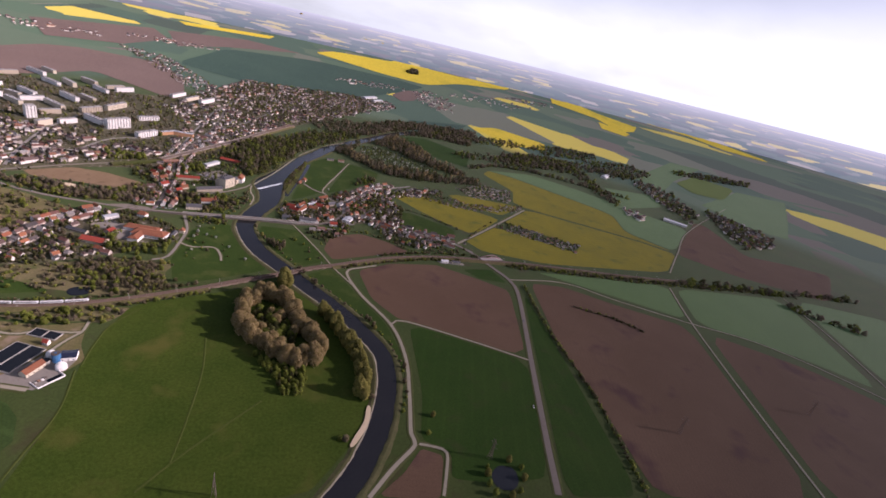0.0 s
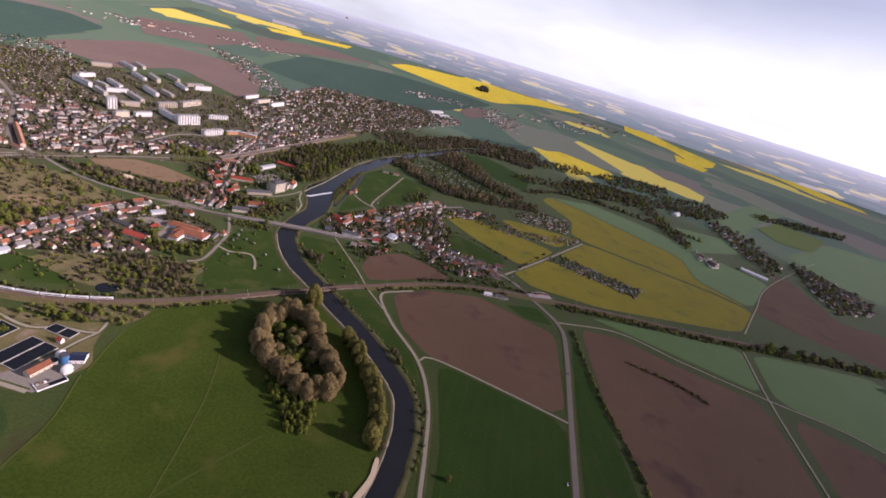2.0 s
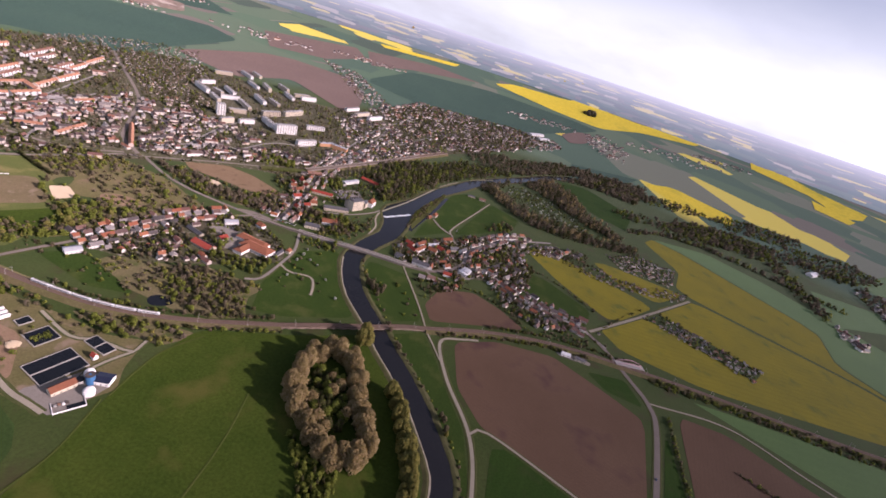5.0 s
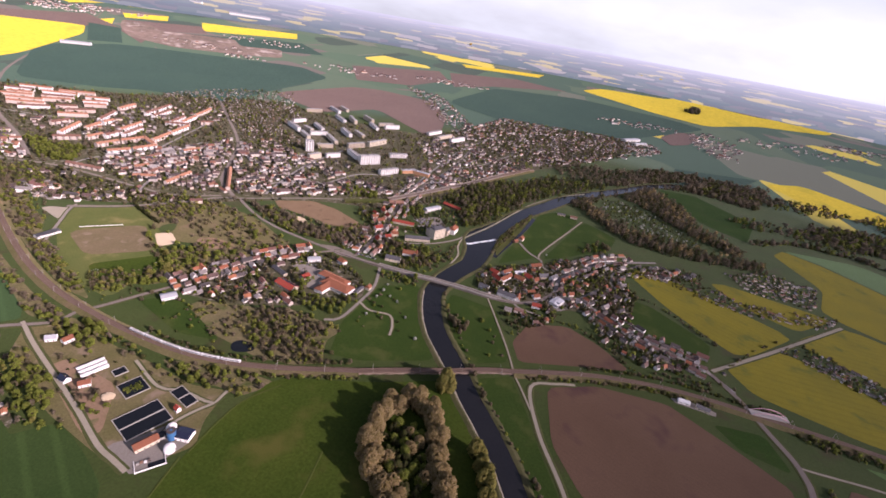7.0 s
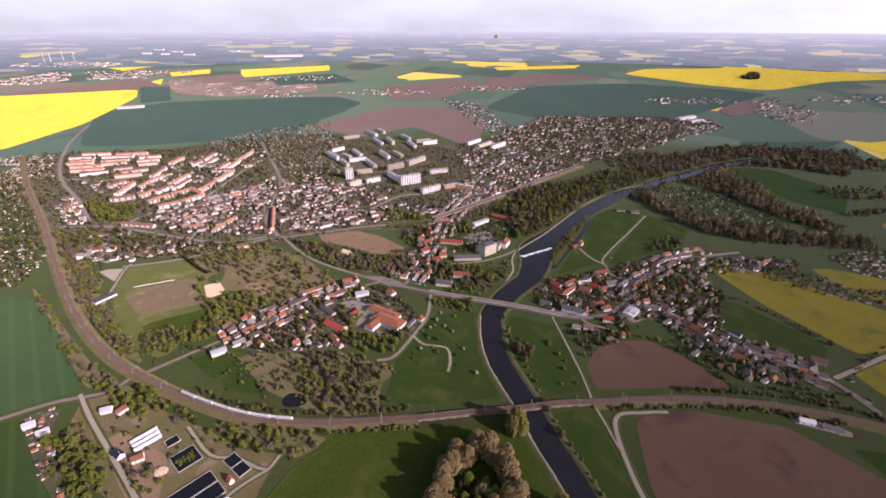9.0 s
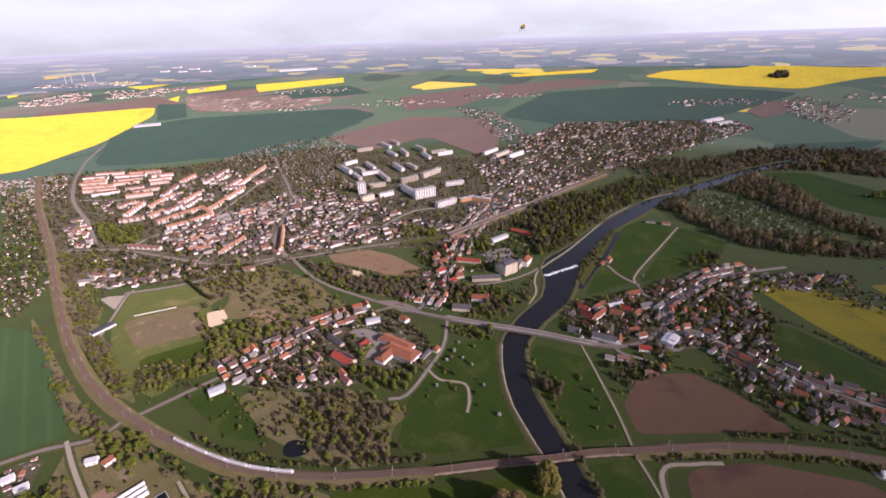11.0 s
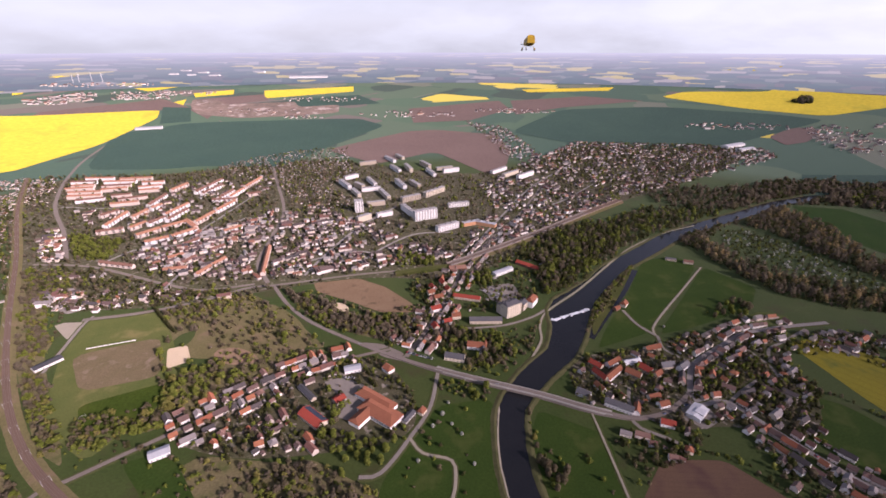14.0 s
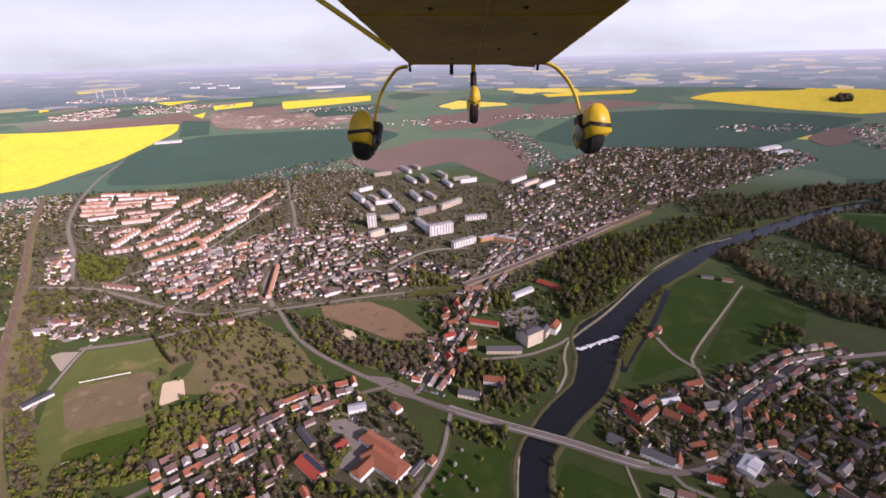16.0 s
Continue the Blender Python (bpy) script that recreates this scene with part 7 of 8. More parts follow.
def along(points, seed, group, step=15, setback=9.5, both=True, rows=1, weights=(4, 4, 3, 2, 2, 1), cut=(0.0, 1.0), sizes=(0.66, 0.88)):
    """Houses facing a street on both sides, in one row or more."""
    rnd = random.Random(seed)
    line = spline(points, 1.0)
    i = int(len(line) * cut[0]) + 6
    while i < int(len(line) * cut[1]) - 6:
        d = (line[i + 4] - line[i - 4]).normalized()
        side = Vector((-d.y, d.x))
        for s in (1, -1) if both else (1,):
            for r in range(rows):
                k = rnd.choices(range(6), weights)[0] if r == 0 else rnd.choices(range(6), (1, 1, 1, 3, 0, 4))[0]
                q = line[i] + side * s * (setback + rnd.uniform(-0.5, 1.5) + r * rnd.uniform(15, 19)) + d * rnd.uniform(-3, 3)
                sc = rnd.uniform(*sizes)
                if rnd.random() < 0.9 and free(q.x, q.y, SIZE[k] * sc * 0.6) and road_gap(q.x, q.y) > 3.5:
                    build_home(k, q.x, q.y, math.degrees(math.atan2(d.y, d.x)) + rnd.choice((0, 0, 0, 90)) + rnd.uniform(-5, 5), group, sc)
        i += int(step * rnd.uniform(0.8, 1.25))


def fill(poly, seed, group, spacing, weights, turn=20, chance=0.85, limit=999, sizes=(0.6, 0.86)):
    rnd = random.Random(seed)
    xs, ys = [p[0] for p in poly], [p[1] for p in poly]
    n = 0
    y = min(ys)
    while y < max(ys):
        x = min(xs)
        while x < max(xs):
            px_, py_ = x + rnd.uniform(-0.35, 0.35) * spacing, y + rnd.uniform(-0.35, 0.35) * spacing
            k = rnd.choices(range(6), weights)[0]
            if rnd.random() < chance and inside(poly, px_, py_) and free(px_, py_, SIZE[k] * 0.65) and road_gap(px_, py_) > 4.5 and n < limit:
                build_home(k, px_, py_, turn + rnd.choice((0, 90)) + rnd.uniform(-12, 12), group, rnd.uniform(*sizes))
                n += 1
            x += spacing
        y += spacing


def road_from(x, y):
    return min((p for p, w in ROADS), key=lambda p: math.dist(p[0], (x, y)))


along(road_from(-522, 386), 3, "hamlet houses", cut=(0.47, 0.93), rows=2, step=11, setback=8)
along(road_from(310, 625), 4, "village houses", cut=(0.03, 0.9), rows=2, step=11.5, setback=8.5)
along(road_from(308, 649), 5, "village houses", rows=2, step=12, setback=8.5, cut=(0.0, 0.85))
along(road_from(-67, 700), 6, "mill quarter houses", rows=2, step=15, cut=(0.02, 0.6))
fill([(-324, 540), (-316, 571), (-261, 620), (-225, 622), (-182, 584), (-146, 527), (-161, 507), (-217, 522), (-289, 526)], 11, "hamlet houses", 11.5, (3, 3, 1, 1, 1, 3), turn=42, chance=0.62, limit=85)
fill(VILLAGE_EAST, 12, "village houses", 15, (3, 2, 1, 1, 1, 4), turn=35, chance=0.5)
fill(ZONES["village_north"], 13, "village houses", 15, (3, 3, 2, 2, 2, 3), turn=35, chance=0.8, limit=55)
fill(ZONES["village_south"], 14, "village houses", 14, (3, 3, 2, 2, 1, 3), turn=-50, chance=0.85, limit=60)
fill(ZONES["village_south_w"], 15, "village houses", 18, (3, 3, 2, 2, 1, 3), turn=-20, chance=0.75, limit=22)
fill(ZONES["homes_mill"], 16, "mill quarter houses", 21, (3, 3, 2, 1, 2, 3), turn=-30, chance=0.5, limit=40)
fill([(-487, 396), (-463, 408), (-443, 380), (-411, 341), (-384, 310), (-353, 285), (-397, 309), (-450, 355)], 17, "allotment sheds", 8, (0, 0, 0, 0, 0, 5), turn=40, chance=0.6, limit=30, sizes=(0.5, 0.9))

fill(ZONES["homes_south"], 18, "houses at the edge of town", 21, (3, 3, 2, 1, 2, 2), turn=12, chance=0.4, limit=20)

# small sheds of the allotments, too many to count
def sheds(name, label, specs, seed, size=(5.0, 3.6, 2.4, 1.1), chance=0.8):
    rnd = random.Random(seed)
    verts, faces, index = [], [], []
    for poly, spacing, turn in specs:
        xs, ys = [p[0] for p in poly], [p[1] for p in poly]
        c, s = math.cos(radians(turn)), math.sin(radians(turn))
        us = [x * c + y * s for x, y in poly]
        vs = [-x * s + y * c for x, y in poly]
        v = min(vs)
        while v < max(vs):
            u = min(us)
            while u < max(us):
                uu, vv = u + rnd.uniform(-0.42, 0.42) * spacing, v + rnd.uniform(-0.38, 0.38) * spacing
                x, y = uu * c - vv * s, uu * s + vv * c
                open_ground = noise.noise((x / 85, y / 85, seed)) < -0.22
                if rnd.random() < (chance * 0.3 if open_ground else chance) and inside(poly, x, y) and free(x, y, size[0] * 0.6) and road_gap(x, y) > size[0] * 0.3:
                    k = rnd.uniform(0.66, 1.12)
                    L, W, H, R = (q * k for q in size)
                    block = 35 * noise.noise((x / 160, y / 160, seed + 7.5))
                    gable(verts, faces, index, x, y, turn + block + rnd.choice((0, 0, 90)) + rnd.uniform(-6, 6), L * rnd.choice((0.7, 0.9, 1.0, 1.2, 1.6, 2.4)), W, H * rnd.uniform(0.75, 1.35), R)
                u += spacing
            v += spacing
    me = mesh_of(name, verts, faces, [WALLS_FAR, ROOFS_FAR], index)
    return thing(name, label, "houses", kind="stuff", mesh=me)


def gable(verts, faces, index, x, y, turn, L, W, H, R):
    """One small house as two closed loose pieces: walls, and a roof with overhang."""
    c, s = math.cos(radians(turn)), math.sin(radians(turn))
    bx, by, bz = settle(x, y)

    def put(px_, py_, z):
        verts.append((bx + px_ * c - py_ * s, by + px_ * s + py_ * c, bz + z))
        return len(verts) - 1

    a, b = L / 2, W / 2
    lo = [put(*p, -1) for p in ((-a, -b), (a, -b), (a, b), (-a, b))]
    hi = [put(*p, H) for p in ((-a, -b), (a, -b), (a, b), (-a, b))]
    p0, p1 = put(-a, 0, H + R), put(a, 0, H + R)
    for q in ((lo[0], lo[1], hi[1], hi[0]), (lo[2], lo[3], hi[3], hi[2]), (lo[1], lo[2], hi[2], p1, hi[1]), (lo[3], lo[0], hi[0], p0, hi[3])):
        faces.append(q)
        index.append(0)
    a, b, d = a + 0.4, b + 0.4, R * 0.4 / b
    e = [put(*p, H - d + 0.2) for p in ((-a, -b), (a, -b), (a, b), (-a, b))]
    r = [put(-a, 0, H + R + 0.2), put(a, 0, H + R + 0.2)]
    for q in ((e[0], e[1], r[1], r[0]), (e[2], e[3], r[0], r[1]), (e[1], e[2], r[1]), (e[3], e[0], r[0]), (e[3], e[2], e[1], e[0])):
        faces.append(q)
        index.append(1)


TOWN_HOME = (9.6, 7.6, 5.6, 3.8)
sheds("town_houses", "dense pale-walled town houses with red and brown roofs", [
    (ZONES["homes_center"], 13, 30), (ZONES["homes_south"], 30, 12), (ZONES["homes_east"], 17, 42), (ZONES["rows_mid"], 27, 38), (ZONES["homes_rail"], 15, 20), ([(-430, 1300), (-290, 1200), (-160, 1190), (-120, 1240), (-330, 1290), (-420, 1400)], 18, 20), ([(-740, 800), (-640, 800), (-620, 850), (-730, 850)], 14, 15)], 31, TOWN_HOME, 0.68)
sheds("suburb_houses", "distant suburb of pale houses with red roofs", [(ZONES["suburb"], 20, 25), (ZONES["suburb_b"], 26, -30)], 32, TOWN_HOME, 0.58)
sheds("allotment_huts", "allotment gardens crowded with small huts", [(ZONES["allot_east"], 12, -40), (ZONES["allot_east_b"], 12, -40), (ZONES["allot_east_c"], 11, -40), (ZONES["allot_north"], 15.5, -58), (ZONES["allot_left"], 15, 20), (ZONES["homes_far_left"], 17, 10), (ZONES["depot"], 8, 10), (ZONES["homes_left"], 17, -45), (ZONES["mill_yard"], 26, 30)], 33, (5.0, 3.8, 2.5, 1.2), 0.85)
FAR_VILLAGES = [((-380, 3300), 300), ((300, 3500), 240), ((-1200, 4200), 330), ((-2900, 4700), 500), ((2700, 2900), 420), ((1500, 2900), 260), ((3600, 3300), 320), ((-4200, 5600), 600), ((-1050, 3100), 120)]
sheds("far_villages", "far villages as pale specks in the plain", [([(x + r * math.cos(a) * 1.2, y + r * math.sin(a) * 0.55) for a in (0, 0.8, 1.6, 2.4, 3.2, 4.0, 4.8, 5.6)], max(26, r * 0.13), 20 + 37 * i) for i, ((x, y), r) in enumerate(FAR_VILLAGES)] + [(ZONES["far_street"], 21, 30), (ZONES["far_street_b"], 21, 60), (ZONES["farm_settlement"], 18, 10), ([(-3354, 3638), (-3647, 3991), (-3705, 4380), (-3756, 4785), (-3423, 4506), (-3082, 4022), (-3090, 3690)], 38, 20), ([(-2958, 4029), (-3179, 4410), (-2937, 4833), (-2703, 4548), (-2527, 4146)], 40, -15), ([(1884, 2922), (2102, 3001), (2060, 2694), (1988, 2500), (1646, 2054), (1619, 2156), (1585, 2307), (1720, 2635)], 30, 40), ([(-1800, 3300), (-1600, 3500), (-1100, 3500), (-1000, 3300), (-1400, 3150)], 60, 15)], 34, (12, 9, 5.5, 4), 0.5)

# ================= trees =================
POPLARS = [tree_kind("tall budding poplar with an olive-brown crown", LEAF_OLIVE, 20 + 2 * k, 7.4 + 0.6 * k, 1.5, 500, 0.8, "tall", 40 + k, "poplar_tree") for k in range(3)]
GREENS = [tree_kind("leafy green tree with an uneven crown", LEAF_GREEN, 11 + 2 * k, 4.2 + 0.6 * k, 1.6, 100, 1.15, "round", 50 + k, "leafy_tree") for k in range(3)]
DARKS = [tree_kind("dark green garden tree", LEAF_DARK, 9 + 2 * k, 3.4 + 0.5 * k, 1.2, 84, 1.05, "round", 60 + k, "garden_tree") for k in range(2)]
BARES = [tree_kind("budding tree with brownish twigs", LEAF_BARE, 12 + 2 * k, 4.2 + 0.5 * k, 2.0, 112, 1.0, "round", 70 + k, "budding_tree") for k in range(3)]
WILLOWS = [tree_kind("pale green willow on the river bank", LEAF_LIGHT, 14 + 2 * k, 5.0 + 0.6 * k, 0.5, 340, 0.9, "tall", 80 + k, "willow_tree") for k in range(2)]
FIRS = [tree_kind("slim dark green conifer", LEAF_DARK, 13, 2.8, 0.5, 160, 0.75, "cone", 90, "conifer_tree")]
BLOSSOMS = [tree_kind("small white-blossoming fruit tree", LEAF_BLOSSOM, 6, 3.0, 1.2, 110, 0.7, "round", 95, "fruit_tree")]
BUSHES = [tree_kind("rounded green bush in spring leaf", LEAF_GREEN, 4.0, 2.6, 0.2, 90, 0.75, "round", 97, "bush"), tree_kind("brownish bush with bare twigs", LEAF_BARE, 4.2, 2.8, 0.2, 90, 0.75, "round", 98, "bush")]


def points_in(poly, spacing, seed, gap=1.5, room=0.0, chance=1.0):
    rnd = random.Random(seed)
    xs, ys = [p[0] for p in poly], [p[1] for p in poly]
    out = []
    y = min(ys)
    while y < max(ys):
        x = min(xs)
        while x < max(xs):
            a, b = x + rnd.uniform(-0.45, 0.45) * spacing, y + rnd.uniform(-0.45, 0.45) * spacing
            if rnd.random() < chance and inside(poly, a, b) and (gap is None or road_gap(a, b) > gap) and (room is None or free(a, b, room)):
                out.append((a, b))
            x += spacing
        y += spacing
    return out


USED_GROVE = set()


def grove(kinds, group, pts, seed, scale=1.0):
    g = Grove(kinds, group, seed)
    g.used = USED_GROVE
    for x, y in pts:
        g.plant(x, y, scale, z=-0.1)


# the ring-shaped grove in the pasture
RING = spline([(-11, 287), (11, 334), (44, 352), (69, 317), (76, 243), (80, 200), (60, 175), (35, 179), (10, 220), (-11, 254), (-11, 287)], 9.5)
rnd = random.Random(12)
RING = [Vector((34 + (p.x - 34) * 0.88, 262 + (p.y - 262) * 0.94)) for p in RING]
grove(POPLARS, "poplars of the grove", [(p.x + rnd.uniform(-4.5, 4.5) + dx, p.y + rnd.uniform(-4.5, 4.5) + dy) for k, p in enumerate(RING) for dx, dy in (((0, 0), (5, 5)) if k % 2 else ((-3, -3), (4, -4)))], 1, 1.06)
grove(DARKS + GREENS[:1], "trees inside the grove", points_in([(12, 300), (30, 316), (52, 302), (56, 230), (30, 208), (12, 238)], 8.5, 2), 2, 1.12)
grove(POPLARS, "poplars of the grove", points_in([(10, 302), (30, 318), (54, 302), (58, 228), (30, 206), (10, 238)], 21, 5), 7, 0.85)
grove(FIRS + GREENS, "young trees at the tip of the grove", points_in([(-12, 235), (0, 190), (6, 140), (22, 128), (40, 150), (44, 170), (16, 190)], 6.5, 3), 3, 0.62)
# willows on the inner bank
BANK_ROW = spline([(122, 276), (125, 250), (124, 230), (126, 195), (124, 164), (117, 136), (106, 111), (97, 98)], 7)
grove(WILLOWS, "willows on the river bend", [(p.x - 4, p.y) for p in BANK_ROW] + [(p.x - 11, p.y + 3) for p in BANK_ROW[::2]], 4, 1.28)
grove(WILLOWS, "willows at the viaduct", [(84, 380), (88, 372), (80, 372), (85, 388)], 5, 1.5)
grove(BUSHES, "bushes on the river bank", [(43, 52), (48, 50), (140, 20), (104, 96)], 6, 1.2)
rnd = random.Random(9)
east_bank = [(p + Vector((22 + rnd.uniform(-2, 3), rnd.uniform(-3, 3)))) for p in spline([(75, 606), (79, 548), (92, 481), (103, 416), (110, 377), (136, 300), (152, 228), (153, 166), (139, 111), (107, 62)], 11)]
grove(BUSHES + BARES[:1], "bushes on the river bank", [(p.x, p.y) for p in east_bank], 7, 0.75)
grove(WILLOWS, "willows on the river bank", [(98, 560), (172, 222), (160, 40)], 8, 0.6)

# woods, belts and gardens near by
grove(BARES + GREENS[:1] + BUSHES, "trees of the wet wood", points_in(ZONES["wood_hall"], 12.5, 10, room=2), 10, 0.66)
grove(GREENS, "trees beside the school", points_in(ZONES["wood_hall_green"], 11, 11, room=2.5), 11, 0.7)
grove(GREENS, "trees round the sewage works", points_in(ZONES["works_trees"], 12, 17, room=1) + points_in(ZONES["works_trees_b"], 11, 18, room=1), 17, 0.8)
grove(GREENS[:2] + BUSHES, "trees round the sewage works", points_in(ZONES["works_trees_c"], 9, 19, room=1), 18, 0.75)
grove(DARKS + GREENS + BARES, "trees round the old mill", points_in(ZONES["mill_trees"], 12, 21, room=2.5), 20, 0.85)
grove(BUSHES + GREENS[:1], "bushes below the bridge", points_in(ZONES["bridge_scrub"], 8, 22), 21, 0.8)
grove(GREENS, "park trees", points_in(ZONES["park_a"], 13, 23) + points_in(ZONES["park_b"], 17, 24), 22, 0.9)
grove(DARKS + GREENS, "trees by the station", points_in(ZONES["station_trees"], 10, 25), 23, 0.8)
grove(BARES + BUSHES, "bushes in the river meadow", points_in(ZONES["meadow_bush"], 8, 26), 24, 0.75)
grove(DARKS + BARES[:1] + GREENS[:1], "garden trees of the village", (points_in(VILLAGE_EAST, 12, 27, 4.0, room=1.0, chance=0.9) + points_in(ZONES["village_south"], 13, 28, 4.0, room=1.0, chance=0.8) + points_in(ZONES["village_south_w"], 12, 29, room=1.0))[:330], 25, 0.55)
grove(DARKS + GREENS[:1] + BARES[:1], "garden trees of the hamlet", points_in(VILLAGE_WEST, 14, 30, room=1.5, chance=0.8), 26, 0.55)
grove(DARKS + GREENS[:1], "garden trees of the mill quarter", points_in(ZONES["homes_mill"], 14, 31, room=1.5, chance=0.8), 27, 0.6)
grove(BLOSSOMS + BUSHES[:1], "fruit trees in the meadow", [(-8, 590), (4, 575), (16, 560), (-2, 610), (20, 600), (-30, 520), (-20, 545), (30, 520), (-40, 500), (45, 470), (330, 800), (420, 850), (470, 840), (-18, 570)], 28, 0.8)
grove(BARES + GREENS[:1], "trees at the edge of the meadow", points_in(ZONES["meadow_trees"], 13, 33, chance=0.8), 29, 0.85)
grove(GREENS + WILLOWS, "trees round the field pond", [(170, -55), (164, -66), (162, -78), (176, -48), (205, -52), (212, -66), (205, -78), (190, -88), (178, -88)], 30, 0.55)
for pts in ([(-114, 90), (-91, 143), (-66, 209), (-51, 272)], [(-144, 70), (-98, 98), (-17, 138)], [(-180, 260), (-167, 297), (-150, 331), (-115, 361)], [(-241, 113), (-220, 153), (-198, 195), (-185, 255)]):
    strip("cart_track", pts, 1.5, 0.36, TRACK_GRASS, "faint worn cart track through the pasture", "track")
patch("pond", [(172, -58), (190, -50), (206, -60), (200, -78), (184, -84), (170, -74)], 0.35, POND, "dark field pond ringed by trees", "pond", rounding=1)


# ---- woods and hedges too dense to count ----
def forest(name, label, specs, seed, height=13.0, radius=4.4, leaves=None, per=14, category="woodland", clump=1.6):
    """Dense canopies in one object: each tree a dome of several ragged clumps in one of a few leaf colours."""
    rng = np.random.default_rng(seed)
    leaves = leaves or [LEAF_BARE, LEAF_DARK, LEAF_GREEN]
    root_c, root_r, root_m, root_h = [], [], [], []
    for pts in specs:
        for x, y in pts:
            s = rng.uniform(0.5, 1.35)
            m = rng.integers(len(leaves))
            gx, gy, gz = settle(x, y)
            for _ in range(int(per * 1.9)):
                a, u = rng.uniform(0, 6.283), rng.uniform(0, 1)
                d = radius * s * math.sqrt(rng.uniform(0.05, 1)) * (1 - 0.65 * u * u)
                root_c.append((gx + d * math.cos(a), gy + d * math.sin(a), gz + height * s * (0.12 + 0.83 * u)))
                root_r.append(clump * 0.92 * s * rng.uniform(0.6, 1.4))
                root_m.append(m)
                root_h.append((gx, gy, gz + height * s * 0.25))
    me = clumps(name, root_c, root_r, leaves[0], seed, 0.5, root_h)
    for extra in leaves[1:]:
        me.materials.append(extra)
    me.polygons.foreach_set("material_index", np.repeat(np.array(root_m, dtype=np.int32), 8))
    me.update()
    return thing(name, label, category, kind="stuff", mesh=me)


def hedge_points(line, spacing, spread, seed, chance=1.0):
    rnd = random.Random(seed)
    return [(p.x + rnd.uniform(-spread, spread), p.y + rnd.uniform(-spread, spread)) for p in spline(line, spacing) if rnd.random() < chance]


forest("green_belt_wood", "belt of fresh green trees behind the hamlet", [points_in(ZONES["belt"], 11, 12, 2, 2)], 110, 8, 4.4, [LEAF_GREEN, LEAF_LIGHT, LEAF_GREEN, LEAF_BARE], per=24, clump=1.25)
forest("roadside_wood", "bare-twigged wood beside the main road", [points_in(ZONES["wood_road"], 9, 13, 2, 2), points_in(ZONES["scrub_north"], 14, 14, 2, 2, 0.35)], 111, 9, 4.6, [LEAF_BARE, LEAF_GREY, LEAF_GREY, LEAF_GREEN], per=24, clump=1.2)
forest("railway_scrub", "scrub and small trees along the railway curve", [points_in(ZONES["rail_inner"], 10, 15, 2, 1, 0.8), points_in(ZONES["rail_outer"], 9, 16, 2, 1, 0.85)], 112, 5.6, 3.6, [LEAF_GREEN, LEAF_BARE, LEAF_GREY, LEAF_GREY], per=20, clump=1.1)
forest("mill_wood", "green wood above the river near the mill", [points_in(ZONES["mill_wood"], 11, 20, 3, 2, 0.82)], 113, 13, 5.2, [LEAF_GREEN, LEAF_DARK, LEAF_GREY, LEAF_DARK], per=20, clump=1.35)
forest("scattered_bushes", "scattered bushes and saplings on rough ground", [points_in([(-403, 763), (-322, 842), (-237, 775), (-205, 691), (-326, 669)], 11, 200, 2, 1, 0.55), points_in([(-700, 880), (-520, 800), (-420, 850), (-380, 890), (-560, 870), (-760, 930)], 14, 201, 2, 1, 0.7), points_in([(-600, 690), (-640, 780), (-800, 860), (-700, 720)], 13, 202, 2, 1, 0.7), points_in([(-400, 470), (-340, 500), (-270, 440), (-200, 400), (-220, 440), (-330, 540), (-380, 540)], 14, 203, 2, 1, 0.4), points_in([(-240, 500), (-140, 520), (-60, 480), (-60, 410), (-200, 420)], 10, 204, 2, 1, 0.5), points_in([(-500, 500), (-380, 480), (-360, 590), (-480, 560)], 16, 205, 2, 1, 0.35), points_in([(-420, 400), (-290, 390), (-180, 370), (-170, 345), (-280, 300), (-340, 320), (-430, 380)], 13, 206, 2, 2, 0.5), points_in([(380, 470), (470, 450), (540, 420), (480, 415), (380, 440)], 9, 207, 2, 1, 0.5), points_in([(-60, 640), (0, 640), (40, 560), (60, 480), (-40, 460), (-70, 520)], 22, 208, 2, 1, 0.5), points_in([(100, 540), (180, 560), (180, 450), (130, 440)], 17, 209, 2, 1, 0.4), hedge_points([(-440, 545), (-350, 520), (-280, 500), (-215, 428)], 8, 4, 210, 0.7), points_in([(100, 700), (140, 780), (60, 780), (10, 700)], 11, 211, 2, 1, 0.6), points_in([(-130, 950), (10, 990), (60, 960), (40, 900), (-60, 930)], 12, 212, 2, 1, 0.5)], 114, 4.2, 2.3, [LEAF_BARE, LEAF_GREEN, LEAF_DARK, LEAF_BARE], per=11, category="bushes", clump=0.95)
forest("slope_wood", "wooded slope above the river in early leaf", [points_in(FOREST_SLOPE, 11, 1, 3, 2, 0.85)], 101, 13, 5, [LEAF_DARK, LEAF_GREY, LEAF_DARK, LEAF_GREEN], per=12)
forest("riverside_wood", "belts of budding riverside trees", [points_in(ZONES["poplar_belt"], 10.5, 2, 3, 2), points_in(ZONES["poplar_belt_b"], 10.5, 3, 3, 2)], 102, 17, 5, [LEAF_GREY, LEAF_GREY, LEAF_BARE, LEAF_OLIVE, LEAF_DARK])
forest("far_wood", "dark woodland on the far river bank", [points_in(FOREST_UP, 15, 4, 3, 2)], 103, 15, 7, [LEAF_DARK, LEAF_GREY, LEAF_GREY, LEAF_BARE], per=9, clump=2.6)
forest("orchard", "orchard of small white-blossoming trees", [points_in(ZONES["orchard"], 10, 5, 3, 2, 0.9)], 104, 6, 3, [LEAF_BLOSSOM, LEAF_DARK, LEAF_GREEN, LEAF_DARK], per=6, category="orchard", clump=1.1)
